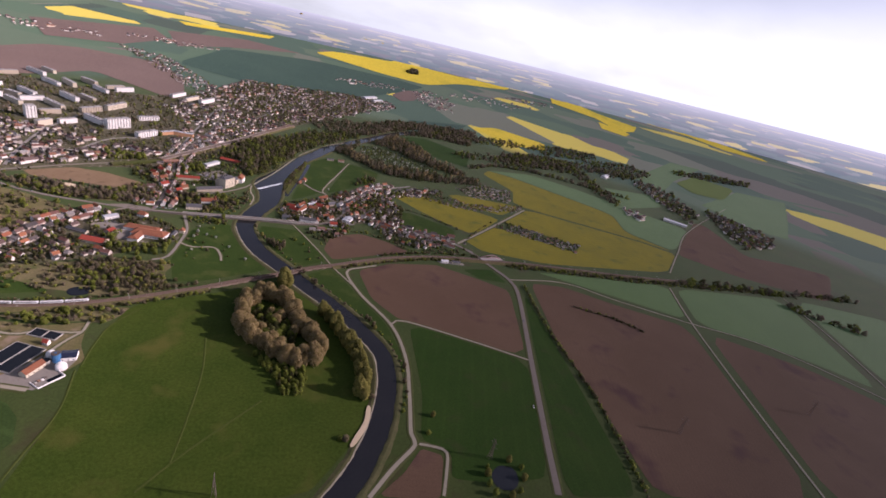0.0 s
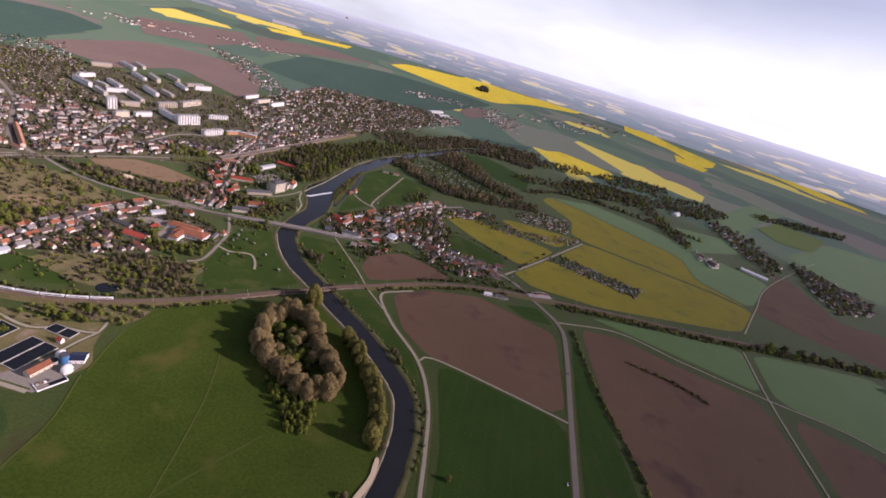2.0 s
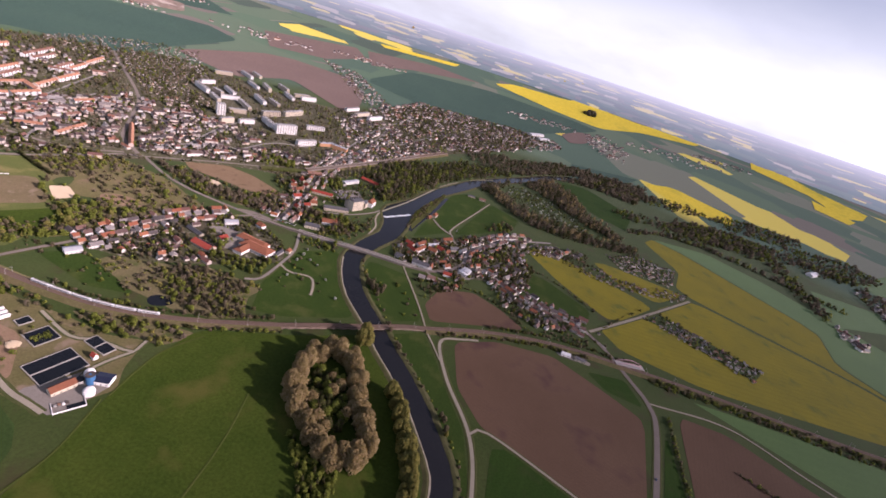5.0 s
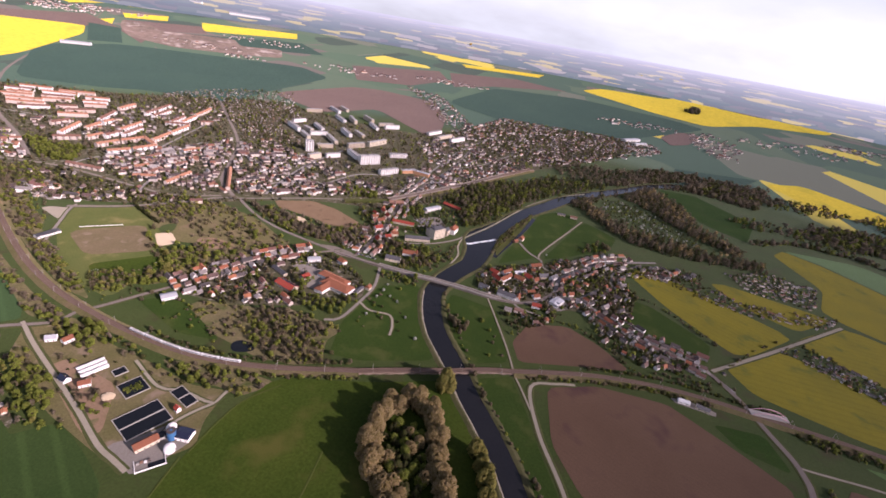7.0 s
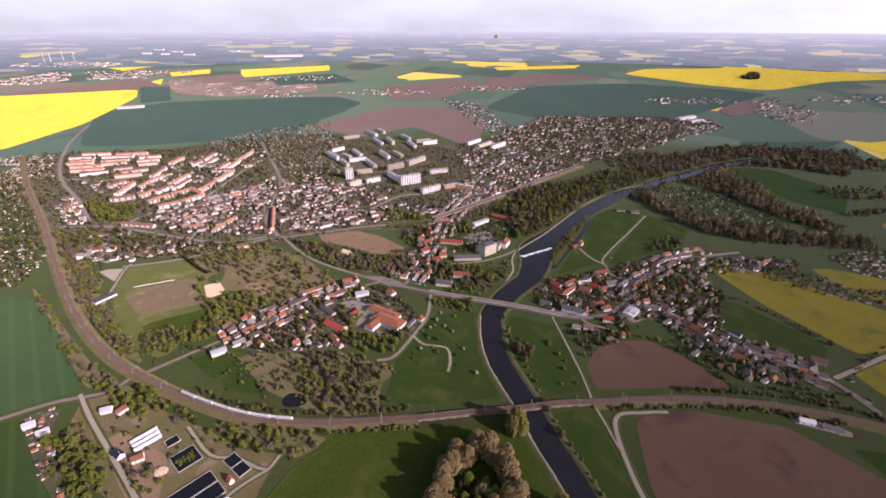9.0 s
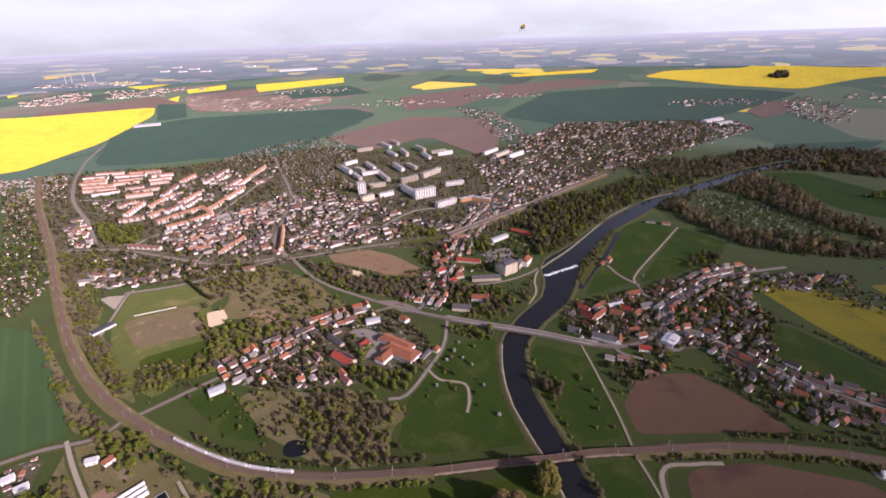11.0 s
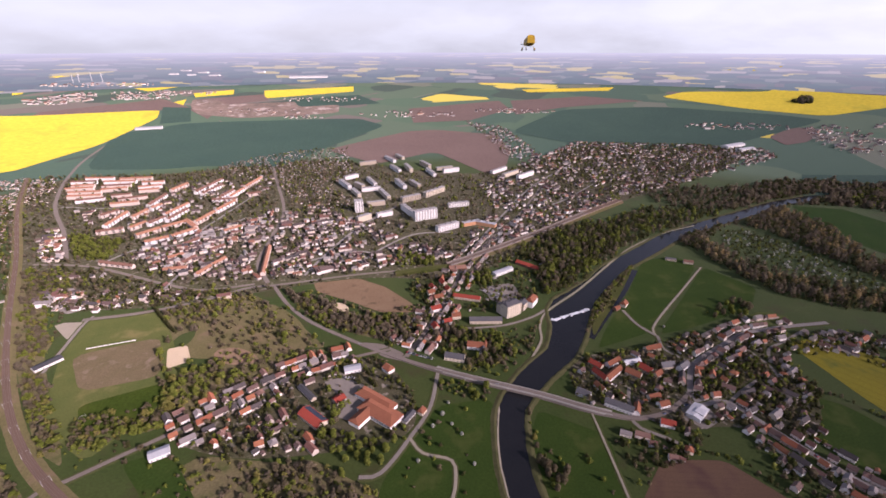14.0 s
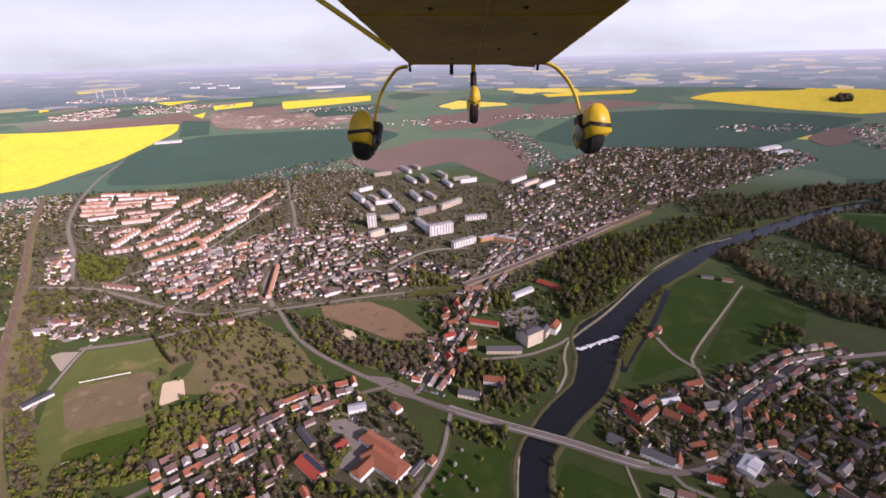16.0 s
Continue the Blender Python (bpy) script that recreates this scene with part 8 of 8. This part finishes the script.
forest("field_hedge", "long dark hedge of bushes along a field ditch", [hedge_points([(536, 262), (463, 118), (408, -20), (330, -160)], 3.2, 1.6, 6), hedge_points([(586, 172), (640, 110), (665, 60)], 3.2, 2.2, 7), hedge_points([(540, 470), (620, 520), (700, 560)], 6, 1, 8, 0.5)], 105, 4.2, 2.2, [LEAF_DARK, LEAF_BARE, LEAF_GREEN], per=8, category="hedge", clump=1.0)
forest("railway_hedge", "scrubby hedge beside the railway", [hedge_points([(300, 440), (400, 432), (480, 408), (560, 376)], 5, 2, 9), hedge_points([(560, 350), (660, 306), (860, 214), (1040, 140), (1300, 40)], 4, 5, 10), hedge_points([(560, 338), (660, 296), (855, 204), (1040, 130), (1300, 25)], 4, 5, 11), hedge_points([(-300, 436), (-230, 410), (-145, 401), (-40, 407)], 6, 3, 12), hedge_points([(-200, 377), (-140, 372), (-60, 378), (-30, 382)], 5, 3, 13), hedge_points([(200, 408), (290, 412), (385, 404), (465, 383)], 5, 2.5, 14)], 106, 5.0, 2.6, [LEAF_DARK, LEAF_BARE, LEAF_GREEN], per=9, category="hedge", clump=1.1)
forest("village_hedge", "bushes and small trees behind village gardens", [hedge_points([(200, 505), (240, 545), (300, 548), (345, 500), (372, 446)], 6, 3, 15), hedge_points([(440, 672), (505, 640), (560, 530)], 6, 2, 16, 0.7), points_in(ZONES["allot_east"], 11, 17, 1, 1, 0.7), points_in(ZONES["allot_east_b"], 11, 18, 1, 1, 0.7), points_in(ZONES["allot_east_c"], 10, 19, 1, 1, 0.7)], 107, 5.5, 2.4, [LEAF_DARK, LEAF_BARE, LEAF_GREEN], per=8, category="hedge", clump=1.0)
forest("town_trees", "garden and street trees between town houses", [points_in(TOWN, 13.8, 40, 3.5, 1.2, 0.8), points_in(ZONES["suburb"], 19, 41, 1, 1, 0.85), points_in(ZONES["suburb_b"], 26, 42, 1, 1, 0.8), points_in(ZONES["homes_left"], 11, 43, 1, 1, 0.85), points_in(ZONES["allot_north"], 24, 44, 1, 1, 0.8), points_in(ZONES["allot_left"], 17, 45, 1, 1, 0.85), points_in(ZONES["homes_south"], 11, 46, 1, 1, 0.8)], 108, 8.2, 3.1, [LEAF_DARK, LEAF_GREY, LEAF_BARE, LEAF_DARK, LEAF_GREEN], per=2.7, category="trees", clump=2.1)
forest("town_park_wood", "green park trees between housing rows", [points_in(ZONES["park_b"], 8, 47, 2, 1), points_in(ZONES["park_a"], 9, 48, 2, 1)], 121, 9, 4, [LEAF_GREEN, LEAF_GREEN, LEAF_DARK], per=10, category="trees", clump=1.5)
forest("garden_bushes", "bushes and small trees filling village gardens", [points_in(VILLAGE_EAST, 8.5, 220, 3.5, 0.2, 0.8), points_in(VILLAGE_WEST, 9, 221, 1, 0.2, 0.7), points_in(ZONES["village_south"], 8.5, 222, 3.5, 0.2, 0.8), points_in(ZONES["village_south_w"], 8.5, 223, 1, 0.2, 0.8), points_in(ZONES["village_north"], 9, 224, 3.5, 0.2, 0.8), points_in(ZONES["homes_mill"], 9, 225, 1, 0.2, 0.8), points_in(ZONES["mill_yard"], 9, 226, 1, 0.5, 0.6), points_in(ZONES["mill_gardens"], 9, 227, 1, 0.5, 0.6)], 122, 7.0, 2.7, [LEAF_DARK, LEAF_DARK, LEAF_BARE, LEAF_GREEN], per=5, category="bushes", clump=1.5)
forest("rough_scrub", "rough scrub and young trees on fallow slopes", [points_in(ZONES["scrub_left"], 7.5, 230, 1, 1, 0.9), points_in(ZONES["scrub_hill"], 12, 231, 1, 1, 0.3), points_in(ZONES["scrub_belt"], 8.5, 232, 1, 1, 0.6), points_in(ZONES["wood_hall"], 9, 254, 1, 1, 0.6), points_in(ZONES["road_wood"], 7.5, 233, 1, 1, 0.9), points_in(ZONES["north_strip"], 8, 234, 1, 1, 0.9), points_in(ZONES["plot_edge"], 9, 235, 1, 1, 0.6), points_in(ZONES["lower_left"], 7, 236, 1, 1, 0.9), points_in(ZONES["bank_left"], 9, 237, 1, 1, 0.7), points_in(ZONES["mill_trees"], 8.5, 252, 1, 1.5, 0.8), points_in(ZONES["station_trees"], 8, 253, 1, 1, 0.8), points_in(ZONES["works_bush"], 8, 238, 1, 1, 0.85), points_in(ZONES["works_slope"], 8, 239, 1, 1, 0.75), points_in(ZONES["works_green"], 9, 250, 1, 1, 0.7), points_in(ZONES["works_mid"], 8, 251, 1, 1, 0.8)], 123, 5.6, 3.1, [LEAF_GREEN, LEAF_BARE, LEAF_LIGHT, LEAF_GREY, LEAF_GREEN], per=8, category="scrub", clump=1.25)
forest("garden_scrub", "overgrown gardens with bushes and fruit trees", [points_in([(-265, 512), (-150, 505), (-95, 470), (-70, 405), (-150, 402), (-215, 440), (-290, 470)], 8.5, 244, 1, 1, 0.6)], 128, 4.6, 2.5, [LEAF_GREEN, LEAF_GREY, LEAF_BARE, LEAF_LIGHT], per=9, category="scrub", clump=1.0)
forest("conifer_hedge", "tall dark hedge beside the sports ground", [hedge_points([(-507, 803), (-455, 756), (-432, 738)], 3, 0.8, 243)], 127, 7, 2.2, [LEAF_DARK], per=9, category="hedge", clump=1.0)
forest("island_trees", "bushes and trees on the narrow river island", [points_in(ZONES["island"], 6, 240, None, None, 0.9)], 124, 6, 2.6, [LEAF_GREEN, LEAF_DARK, LEAF_BARE], per=9, category="trees", clump=1.1)
forest("upper_wood", "brown and dark green woods beyond the river bend", [points_in(ZONES["wood_upper"], 15, 241, 3, 2, 0.9), points_in(ZONES["belt_joint"], 11, 242, 3, 2, 0.9)], 125, 15, 6, [LEAF_DARK, LEAF_GREY, LEAF_GREY], per=6, clump=2.5)
forest("plain_woods", "dark woods and tree lines scattered in the eastern plain", [points_in([(x + r * math.cos(a) * 1.6, y + r * math.sin(a) * 0.7) for a in (0, 0.9, 1.8, 2.7, 3.6, 4.5, 5.4)], 23, 70 + i, None, None) for i, (x, y, r) in enumerate(((1150, 1180, 90), (1330, 1120, 110), (1500, 1180, 130), (1700, 1100, 120), (1250, 1500, 130), (1500, 1450, 120), (1900, 1350, 170), (1880, 1000, 100)))] + [points_in(ZONES["far_belt"], 20, 92, None, None), points_in(ZONES["far_belt_b"], 24, 93, None, None), points_in(ZONES["far_belt_c"], 24, 94, None, None), points_in(ZONES["far_street"], 24, 95, None, 2), points_in(ZONES["far_street_b"], 24, 96, None, 2), hedge_points([(1290, 1010), (1420, 880), (1560, 700)], 9, 8, 90), hedge_points([(980, 1020), (1150, 1060), (1330, 990)], 8, 8, 91), hedge_points([(992, 164), (1143, 104), (1277, 38), (1418, -14), (1542, -72)], 8, 9, 97), hedge_points([(1225, -10), (1252, -77), (1300, -150)], 7, 9, 98)], 109, 13, 7, [LEAF_DARK, LEAF_GREY, LEAF_GREY, LEAF_GREEN], per=8, clump=2.6)

forest("field_copse", "dark copse standing in a rapeseed field", [points_in([(2597, 4232), (2940, 4675), (2902, 4477), (2692, 4157), (2587, 4109)], 26, 99, None, None)], 126, 16, 9, [LEAF_DARK, LEAF_GREY], per=8, clump=4.0)


# ---- far halls and wind turbines ----
def far_hall(label, a, b, width, height, name="industrial_hall"):
    """A long hall on the far plain, drawn in with the land that carries it."""
    x, y = (a[0] + b[0]) / 2, (a[1] + b[1]) / 2
    size = math.hypot(*settle(x, y)[:2]) / math.hypot(x, y)
    ob = house(label, math.dist(a, b), width, height, width * 0.12, name=name, category="hall", walls=WHITE, roof=PALE_ROOF, chimney=False, panes=0)
    ob.matrix_basis = Matrix.Translation(settle(x, y, 1.5)) @ pose(0, 0, 0, 0, 0, math.degrees(math.atan2(b[1] - a[1], b[0] - a[0]))) @ Matrix.Scale(size, 4)
    return ob


far_hall("long white farm hall beside a wide wheat field", (-1768, 2575), (-1653, 2628), 36, 9)
far_hall("long pale industrial hall at the edge of the suburb", (1130, 2260), (1242, 2334), 34, 9)
far_hall("long pale industrial hall at the edge of the suburb", (1160, 2200), (1240, 2240), 30, 8)
far_hall("very long white hall far out on the plain", (-2531, 7045), (-2032, 7213), 110, 22)
for k, (x, y) in enumerate(((-4300, 7600), (-4700, 7800), (-3900, 7500), (-4500, 8300), (-5200, 9000), (-3700, 8600))):
    far_hall("white works hall of a distant town", (x, y), (x + 110 + 20 * k, y + 30 - 15 * k), 60, 14)["group"] = "distant works halls"

turbine = thing("wind_turbine", "slender white wind turbine on the far plain", "wind turbine", "wind turbines")
part("tower", lathe(bmesh.new(), [(3.4, -1), (1.9, 88)], 10), WHITE, turbine)
part("nacelle", boxes((-1.9, 1.9, -6, 3.5, 86.5, 91), bevel=0.8), WHITE, turbine)
for k in range(3):
    bm = bmesh.new()
    rings = [[bm.verts.new((c_ * e, -4.6 + d_, z_)) for e, d_ in ((-0.5, 0), (0, 0.5), (0.5, 0), (0, -0.5))] for z_, c_ in ((1, 2.2), (9, 4.4), (24, 3.0), (42, 0.9))]
    for r0, r1 in zip(rings, rings[1:]):
        for i in range(4):
            bm.faces.new((r0[i], r0[(i + 1) % 4], r1[(i + 1) % 4], r1[i]))
    bm.faces.new(rings[0][::-1])
    bm.faces.new(rings[-1])
    part("blade", bm, WHITE, turbine).matrix_basis = Matrix.Translation((0, 0, 89)) @ pose(0, 0, 0, 0, 25 + 120 * k, 0)
for k, (x, y) in enumerate(((-4820, 5986), (-4821, 6086), (-4821, 6297), (-4612, 6203))):
    size = math.hypot(*settle(x, y)[:2]) / math.hypot(x, y)
    ob = copy_thing(turbine, Matrix()) if k else turbine
    ob.matrix_basis = Matrix.Translation(settle(x, y)) @ pose(0, 0, 0, 0, 0, 150 + 12 * k) @ Matrix.Scale(size, 4)

# ================= the light aircraft, held at the end of the flight =================
YELLOW = surface("yellow_paint", (0.62, 0.42, 0.012), (0.50, 0.33, 0.012), 1.5, 9.0, 0.35, rough=0.38, bump=0.04, gloss=0.5)
DIRTY_YELLOW = surface("oil_stained_yellow_paint", (0.44, 0.28, 0.01), (0.24, 0.145, 0.01), 2.2, 14.0, 0.6, rough=0.5, bump=0.06, gloss=0.2)
RUBBER = surface("tyre_rubber", (0.012, 0.012, 0.012), (0.02, 0.02, 0.02), 3.0, 30.0, 0.3, rough=0.7, bump=0.1)
BLACK = surface("black_trim", (0.015, 0.014, 0.013), (0.025, 0.022, 0.02), 3.0, 20.0, 0.3, rough=0.5, bump=0.05)
METAL = surface("brake_metal", (0.20, 0.19, 0.18), (0.12, 0.11, 0.10), 5.0, 30.0, 0.4, rough=0.4, metal=0.8)
# axes of the aircraft: x to its right, y ahead along the sight line, z up
AIR = gaze(*PATH[-1][1:]) @ pose(0, 0, 0, -90, 0, 0)


def aircraft():
    root = thing("light_aircraft", "yellow light aircraft seen from below its tail, with spatted wheels", "aircraft", at=AIR)
    # fuselage: flat belly, upright sides, rounded top
    bm = bmesh.new()
    rings = []
    for y, xl, xr, z in ((0.95, -0.40, 0.58, 0.66), (1.51, -0.364, 0.634, 0.82), (2.4, -0.31, 0.69, 1.072), (3.3, -0.252, 0.748, 1.325), (4.6, -0.12, 0.66, 1.93), (5.3, 0.05, 0.52, 2.26)):
        top = z + (1.05 if y < 4 else 0.75)
        m = 0.12
        prof = [(xl + 0.015, z), (xr - 0.015, z), (xr, z + 0.015), (xr, top - 0.25), (xr - m, top - 0.06), (xr - 0.3, top), (xl + 0.3, top), (xl + m, top - 0.06), (xl, top - 0.25), (xl, z + 0.015)]
        rings.append([bm.verts.new((x, y, zz)) for x, zz in prof])
    for a, b in zip(rings, rings[1:]):
        for i in range(10):
            j = (i + 1) % 10
            bm.faces.new((a[i], b[i], b[j], a[j]))
    bm.faces.new(rings[0])
    bm.faces.new(rings[-1][::-1])
    bmesh.ops.recalc_face_normals(bm, faces=bm.faces[:])
    hull = part("fuselage", bm, DIRTY_YELLOW, root)
    slope = (1.325 - 0.82) / (3.3 - 1.51)
    under = lambda y: 0.82 + slope * (y - 1.51)
    # seams, keel strip and fasteners of the belly skin
    for y, w in ((1.72, 0.008), (3.22, 0.02)):
        xl, xr = -0.33 + (y - 1.51) * 0.0626, 0.60 + (y - 1.51) * 0.0637
        bm = bmesh.new()
        vs = [bm.verts.new(p) for p in ((xl, y, under(y) - 0.004), (xr, y, under(y) - 0.004), (xr, y + w, under(y + w) - 0.004), (xl, y + w, under(y + w) - 0.004))]
        bm.faces.new(vs)
        ext = bmesh.ops.extrude_face_region(bm, geom=bm.faces[:])
        for q in ext["geom"]:
            if isinstance(q, bmesh.types.BMVert):
                q.co.z += 0.006
        part("seam", bm, DIRTY_YELLOW, hull)
    bm = bmesh.new()
    rod(bm, (0.137, 1.2, under(1.2) - 0.002), (0.246, 3.25, under(3.25) - 0.002), 0.008, 6)
    part("keel_strip", bm, DIRTY_YELLOW, hull)
    for x, y in ((-0.045, 1.62), (0.29, 1.6), (0.31, 2.55), (0.06, 2.95), (0.42, 2.1)):
        part("fastener", lathe(bmesh.new(), [(0.008, under(y) - 0.006), (0.011, under(y) - 0.002), (0.011, under(y) + 0.01)], 10, Matrix.Translation((x, y, 0))), BLACK, hull)
    for s, x0, x1 in ((0, -0.364, -0.252), (1, 0.634, 0.748)):
        for k in range(16):
            t = k / 15
            y = 1.51 + 1.75 * t
            x = x0 + (x1 - x0) * t + (0.03 if s == 0 else -0.03)
            part("rivet", lathe(bmesh.new(), [(0.006, under(y) - 0.006), (0.008, under(y) + 0.004)], 6, Matrix.Translation((x, y, 0))), DIRTY_YELLOW, hull)
    part("drain_pipe", rod(bmesh.new(), (0.062, 3.32, 1.36), (0.062, 3.34, 1.27), 0.014, 8), BLACK, hull)
    part("tie_down", rod(bmesh.new(), (-0.24, 3.28, 1.33), (-0.235, 3.28, 1.27), 0.01, 6), BLACK, hull)
    part("tie_down", rod(bmesh.new(), (0.68, 3.28, 1.34), (0.675, 3.28, 1.28), 0.01, 6), BLACK, hull)
    # struts
    part("strut", rod(bmesh.new(), (-0.98, 2.75, 1.66), (-0.335, 2.95, 1.285), 0.017, 10), YELLOW, root)
    part("strut", rod(bmesh.new(), (1.30, 2.75, 1.66), (0.80, 2.95, 1.46), 0.014, 10), YELLOW, root)

    def leg(points, r, sides=10):
        """One bent tube through the points."""
        bm = bmesh.new()
        pts = [Vector(p) for p in points]
        prev = None
        for i, q in enumerate(pts):
            d = (pts[min(i + 1, len(pts) - 1)] - pts[max(i - 1, 0)]).normalized()
            u = d.cross(Vector((0, 1, 0))).normalized()
            ring = [bm.verts.new(q + r * (u * math.cos(2 * math.pi * n_ / sides) + Vector((0, 1.6, 0)) * math.sin(2 * math.pi * n_ / sides))) for n_ in range(sides)]
            if prev:
                for n_ in range(sides):
                    bm.faces.new((prev[n_], prev[(n_ + 1) % sides], ring[(n_ + 1) % sides], ring[n_]))
            else:
                bm.faces.new(ring)
            prev = ring
        bm.faces.new(prev[::-1])
        bmesh.ops.recalc_face_normals(bm, faces=bm.faces[:])
        return bm

    def arc(points, n=5):
        """A smooth run through side-view points at one depth."""
        flat_ = spline([(x, z) for x, z in points], 0.03)
        return [(p.x, 3.4, p.y) for p in flat_]

    def wheel(x, z, lean, inner):
        """A spatted main wheel: fairing shell with a dark band, tyre, brake disc."""
        w = new("main_wheel", None)
        w.parent = root
        w.matrix_basis = pose(x, 3.42, z, 0, lean, 0)
        def shell(grow):
            """Domed fairing with a straight lower rim, tapering to the tail."""
            bm = bmesh.new()
            floor_, prev = -0.088, None
            for t in range(15):
                y = -0.17 + 0.50 * t / 14
                k_ = max(0.30, math.sqrt(max(0.0, 1 - ((y - 0.03) / 0.31) ** 2)))
                dome = [(0.086 * math.cos(math.pi * a / 14), 0.02 + 0.14 * math.sin(math.pi * a / 14)) for a in range(15)]
                loop_ = [(0.082, floor_)] + dome + [(-0.082, floor_)]
                ring = [bm.verts.new((x * (0.35 + 0.65 * k_) * grow, y * grow, floor_ + (z_ - floor_) * (0.45 + 0.55 * k_) * grow)) for x, z_ in loop_]
                if prev:
                    for q in range(len(ring)):
                        bm.faces.new((prev[q], prev[(q + 1) % len(ring)], ring[(q + 1) % len(ring)], ring[q]))
                else:
                    bm.faces.new(ring[::-1])
                prev = ring
            bm.faces.new(prev)
            for q in bm.faces:
                q.smooth = True
            bmesh.ops.recalc_face_normals(bm, faces=bm.faces[:])
            return bm

        bm = shell(1.0)
        part("spat", bm, YELLOW, w)
        part("tyre", lathe(bmesh.new(), [(0.09, -0.066), (0.13, -0.064), (0.152, -0.04), (0.158, 0), (0.152, 0.04), (0.13, 0.064), (0.09, 0.066)], 28, pose(0.012 * inner, 0.04, -0.03, 0, 90, 0)), RUBBER, w)
        bm = shell(1.035)
        tilt = Vector((-math.sin(radians(16)) * inner, 0, math.cos(radians(16))))
        for z_, side in ((-0.012, 1), (-0.04, -1)):
            bmesh.ops.bisect_plane(bm, geom=bm.verts[:] + bm.edges[:] + bm.faces[:], plane_co=(0, 0, z_), plane_no=tilt * side, clear_outer=True)
        part("band", bm, BLACK, w, "dark strap across the fairing")
        part("brake_disc", lathe(bmesh.new(), [(0.07, 0.085), (0.075, 0.09), (0.075, 0.11), (0.03, 0.125)], 20, pose(0, 0.02, -0.03, 0, 90 * inner, 0)), METAL, w)
        part("axle_clamp", boxes((0.08 * inner - 0.03, 0.08 * inner + 0.05, -0.05, 0.06, -0.06, 0.10), bevel=0.01), BLACK, w)
        return w

    k = 3.4 / 812.0
    part("gear_leg", leg(arc([(-62 * k, 323 * k), (-80 * k, 319 * k), (-96 * k, 300 * k), (-110 * k, 275 * k), (-117 * k, 250 * k), (-121 * k, 222 * k)]), 0.012), YELLOW, root)
    part("gear_leg", leg(arc([(182 * k, 329 * k), (200 * k, 321 * k), (222 * k, 296 * k), (236 * k, 266 * k), (243 * k, 236 * k), (247 * k, 215 * k)]), 0.012), YELLOW, root)
    wheel(-142 * k, 205 * k, 10, 1)
    wheel(266 * k, 217 * k, -10, -1)
    # nose gear
    n = 5.0 / 812.0
    nose = new("nose_wheel", None)
    nose.parent = root
    nose.matrix_basis = pose(54 * n, 5.0, 262 * n)
    part("strut", rod(bmesh.new(), (0, 0, 0.04), (0, 0.05, 0.66), 0.026, 12), YELLOW, nose)
    part("damper", rod(bmesh.new(), (0, 0.01, 0.15), (0, 0.03, 0.31), 0.036, 12), BLACK, nose, "black rubber damper")
    bm = bmesh.new()
    bmesh.ops.create_uvsphere(bm, u_segments=20, v_segments=14, radius=1, matrix=pose(0, 0.02, 0) @ Matrix.Diagonal((0.076, 0.24, 0.155, 1)))
    for q in bm.faces:
        q.smooth = True
    part("spat", bm, YELLOW, nose)
    part("tyre", lathe(bmesh.new(), [(0.09, -0.045), (0.13, -0.043), (0.145, -0.02), (0.145, 0.02), (0.13, 0.043), (0.09, 0.045)], 26, pose(0, -0.02, -0.10, 0, 90, 0)), RUBBER, nose)
    for s in (-1, 1):
        part("trim_line", rod(bmesh.new(), (0, -0.215, -0.095), (0.072 * s, -0.12, -0.03), 0.006, 6), BLACK, nose)
    # propeller at rest behind the nose
    prop = new("propeller", None)
    prop.parent = root
    prop.matrix_basis = pose(0.33, 5.45, 2.32, 0, 100, 0)
    for s in (0, 180):
        bm = bmesh.new()
        vs = []
        for t, c_, tw in ((0.08, 0.05, 30), (0.3, 0.11, 22), (0.55, 0.10, 15), (0.78, 0.05, 10)):
            a = radians(tw)
            vs.append([bm.verts.new((c_ / 2 * math.cos(a) * e, c_ / 2 * math.sin(a) * e + f_, t)) for e, f_ in ((-1, 0), (0, 0.012), (1, 0), (0, -0.008))])
        for a, b in zip(vs, vs[1:]):
            for i in range(4):
                bm.faces.new((a[i], a[(i + 1) % 4], b[(i + 1) % 4], b[i]))
        bm.faces.new(vs[0][::-1])
        bm.faces.new(vs[-1])
        bl = part("blade", bm, BLACK, prop)
        bl.matrix_basis = pose(0, 0, 0, 0, s, 0)
    part("spinner", lathe(bmesh.new(), [(0.11, 0), (0.10, 0.08), (0.06, 0.16), (0.01, 0.2)], 16, pose(0, 0, 0, -90, 0, 0)), YELLOW, prop)
    return root


aircraft()
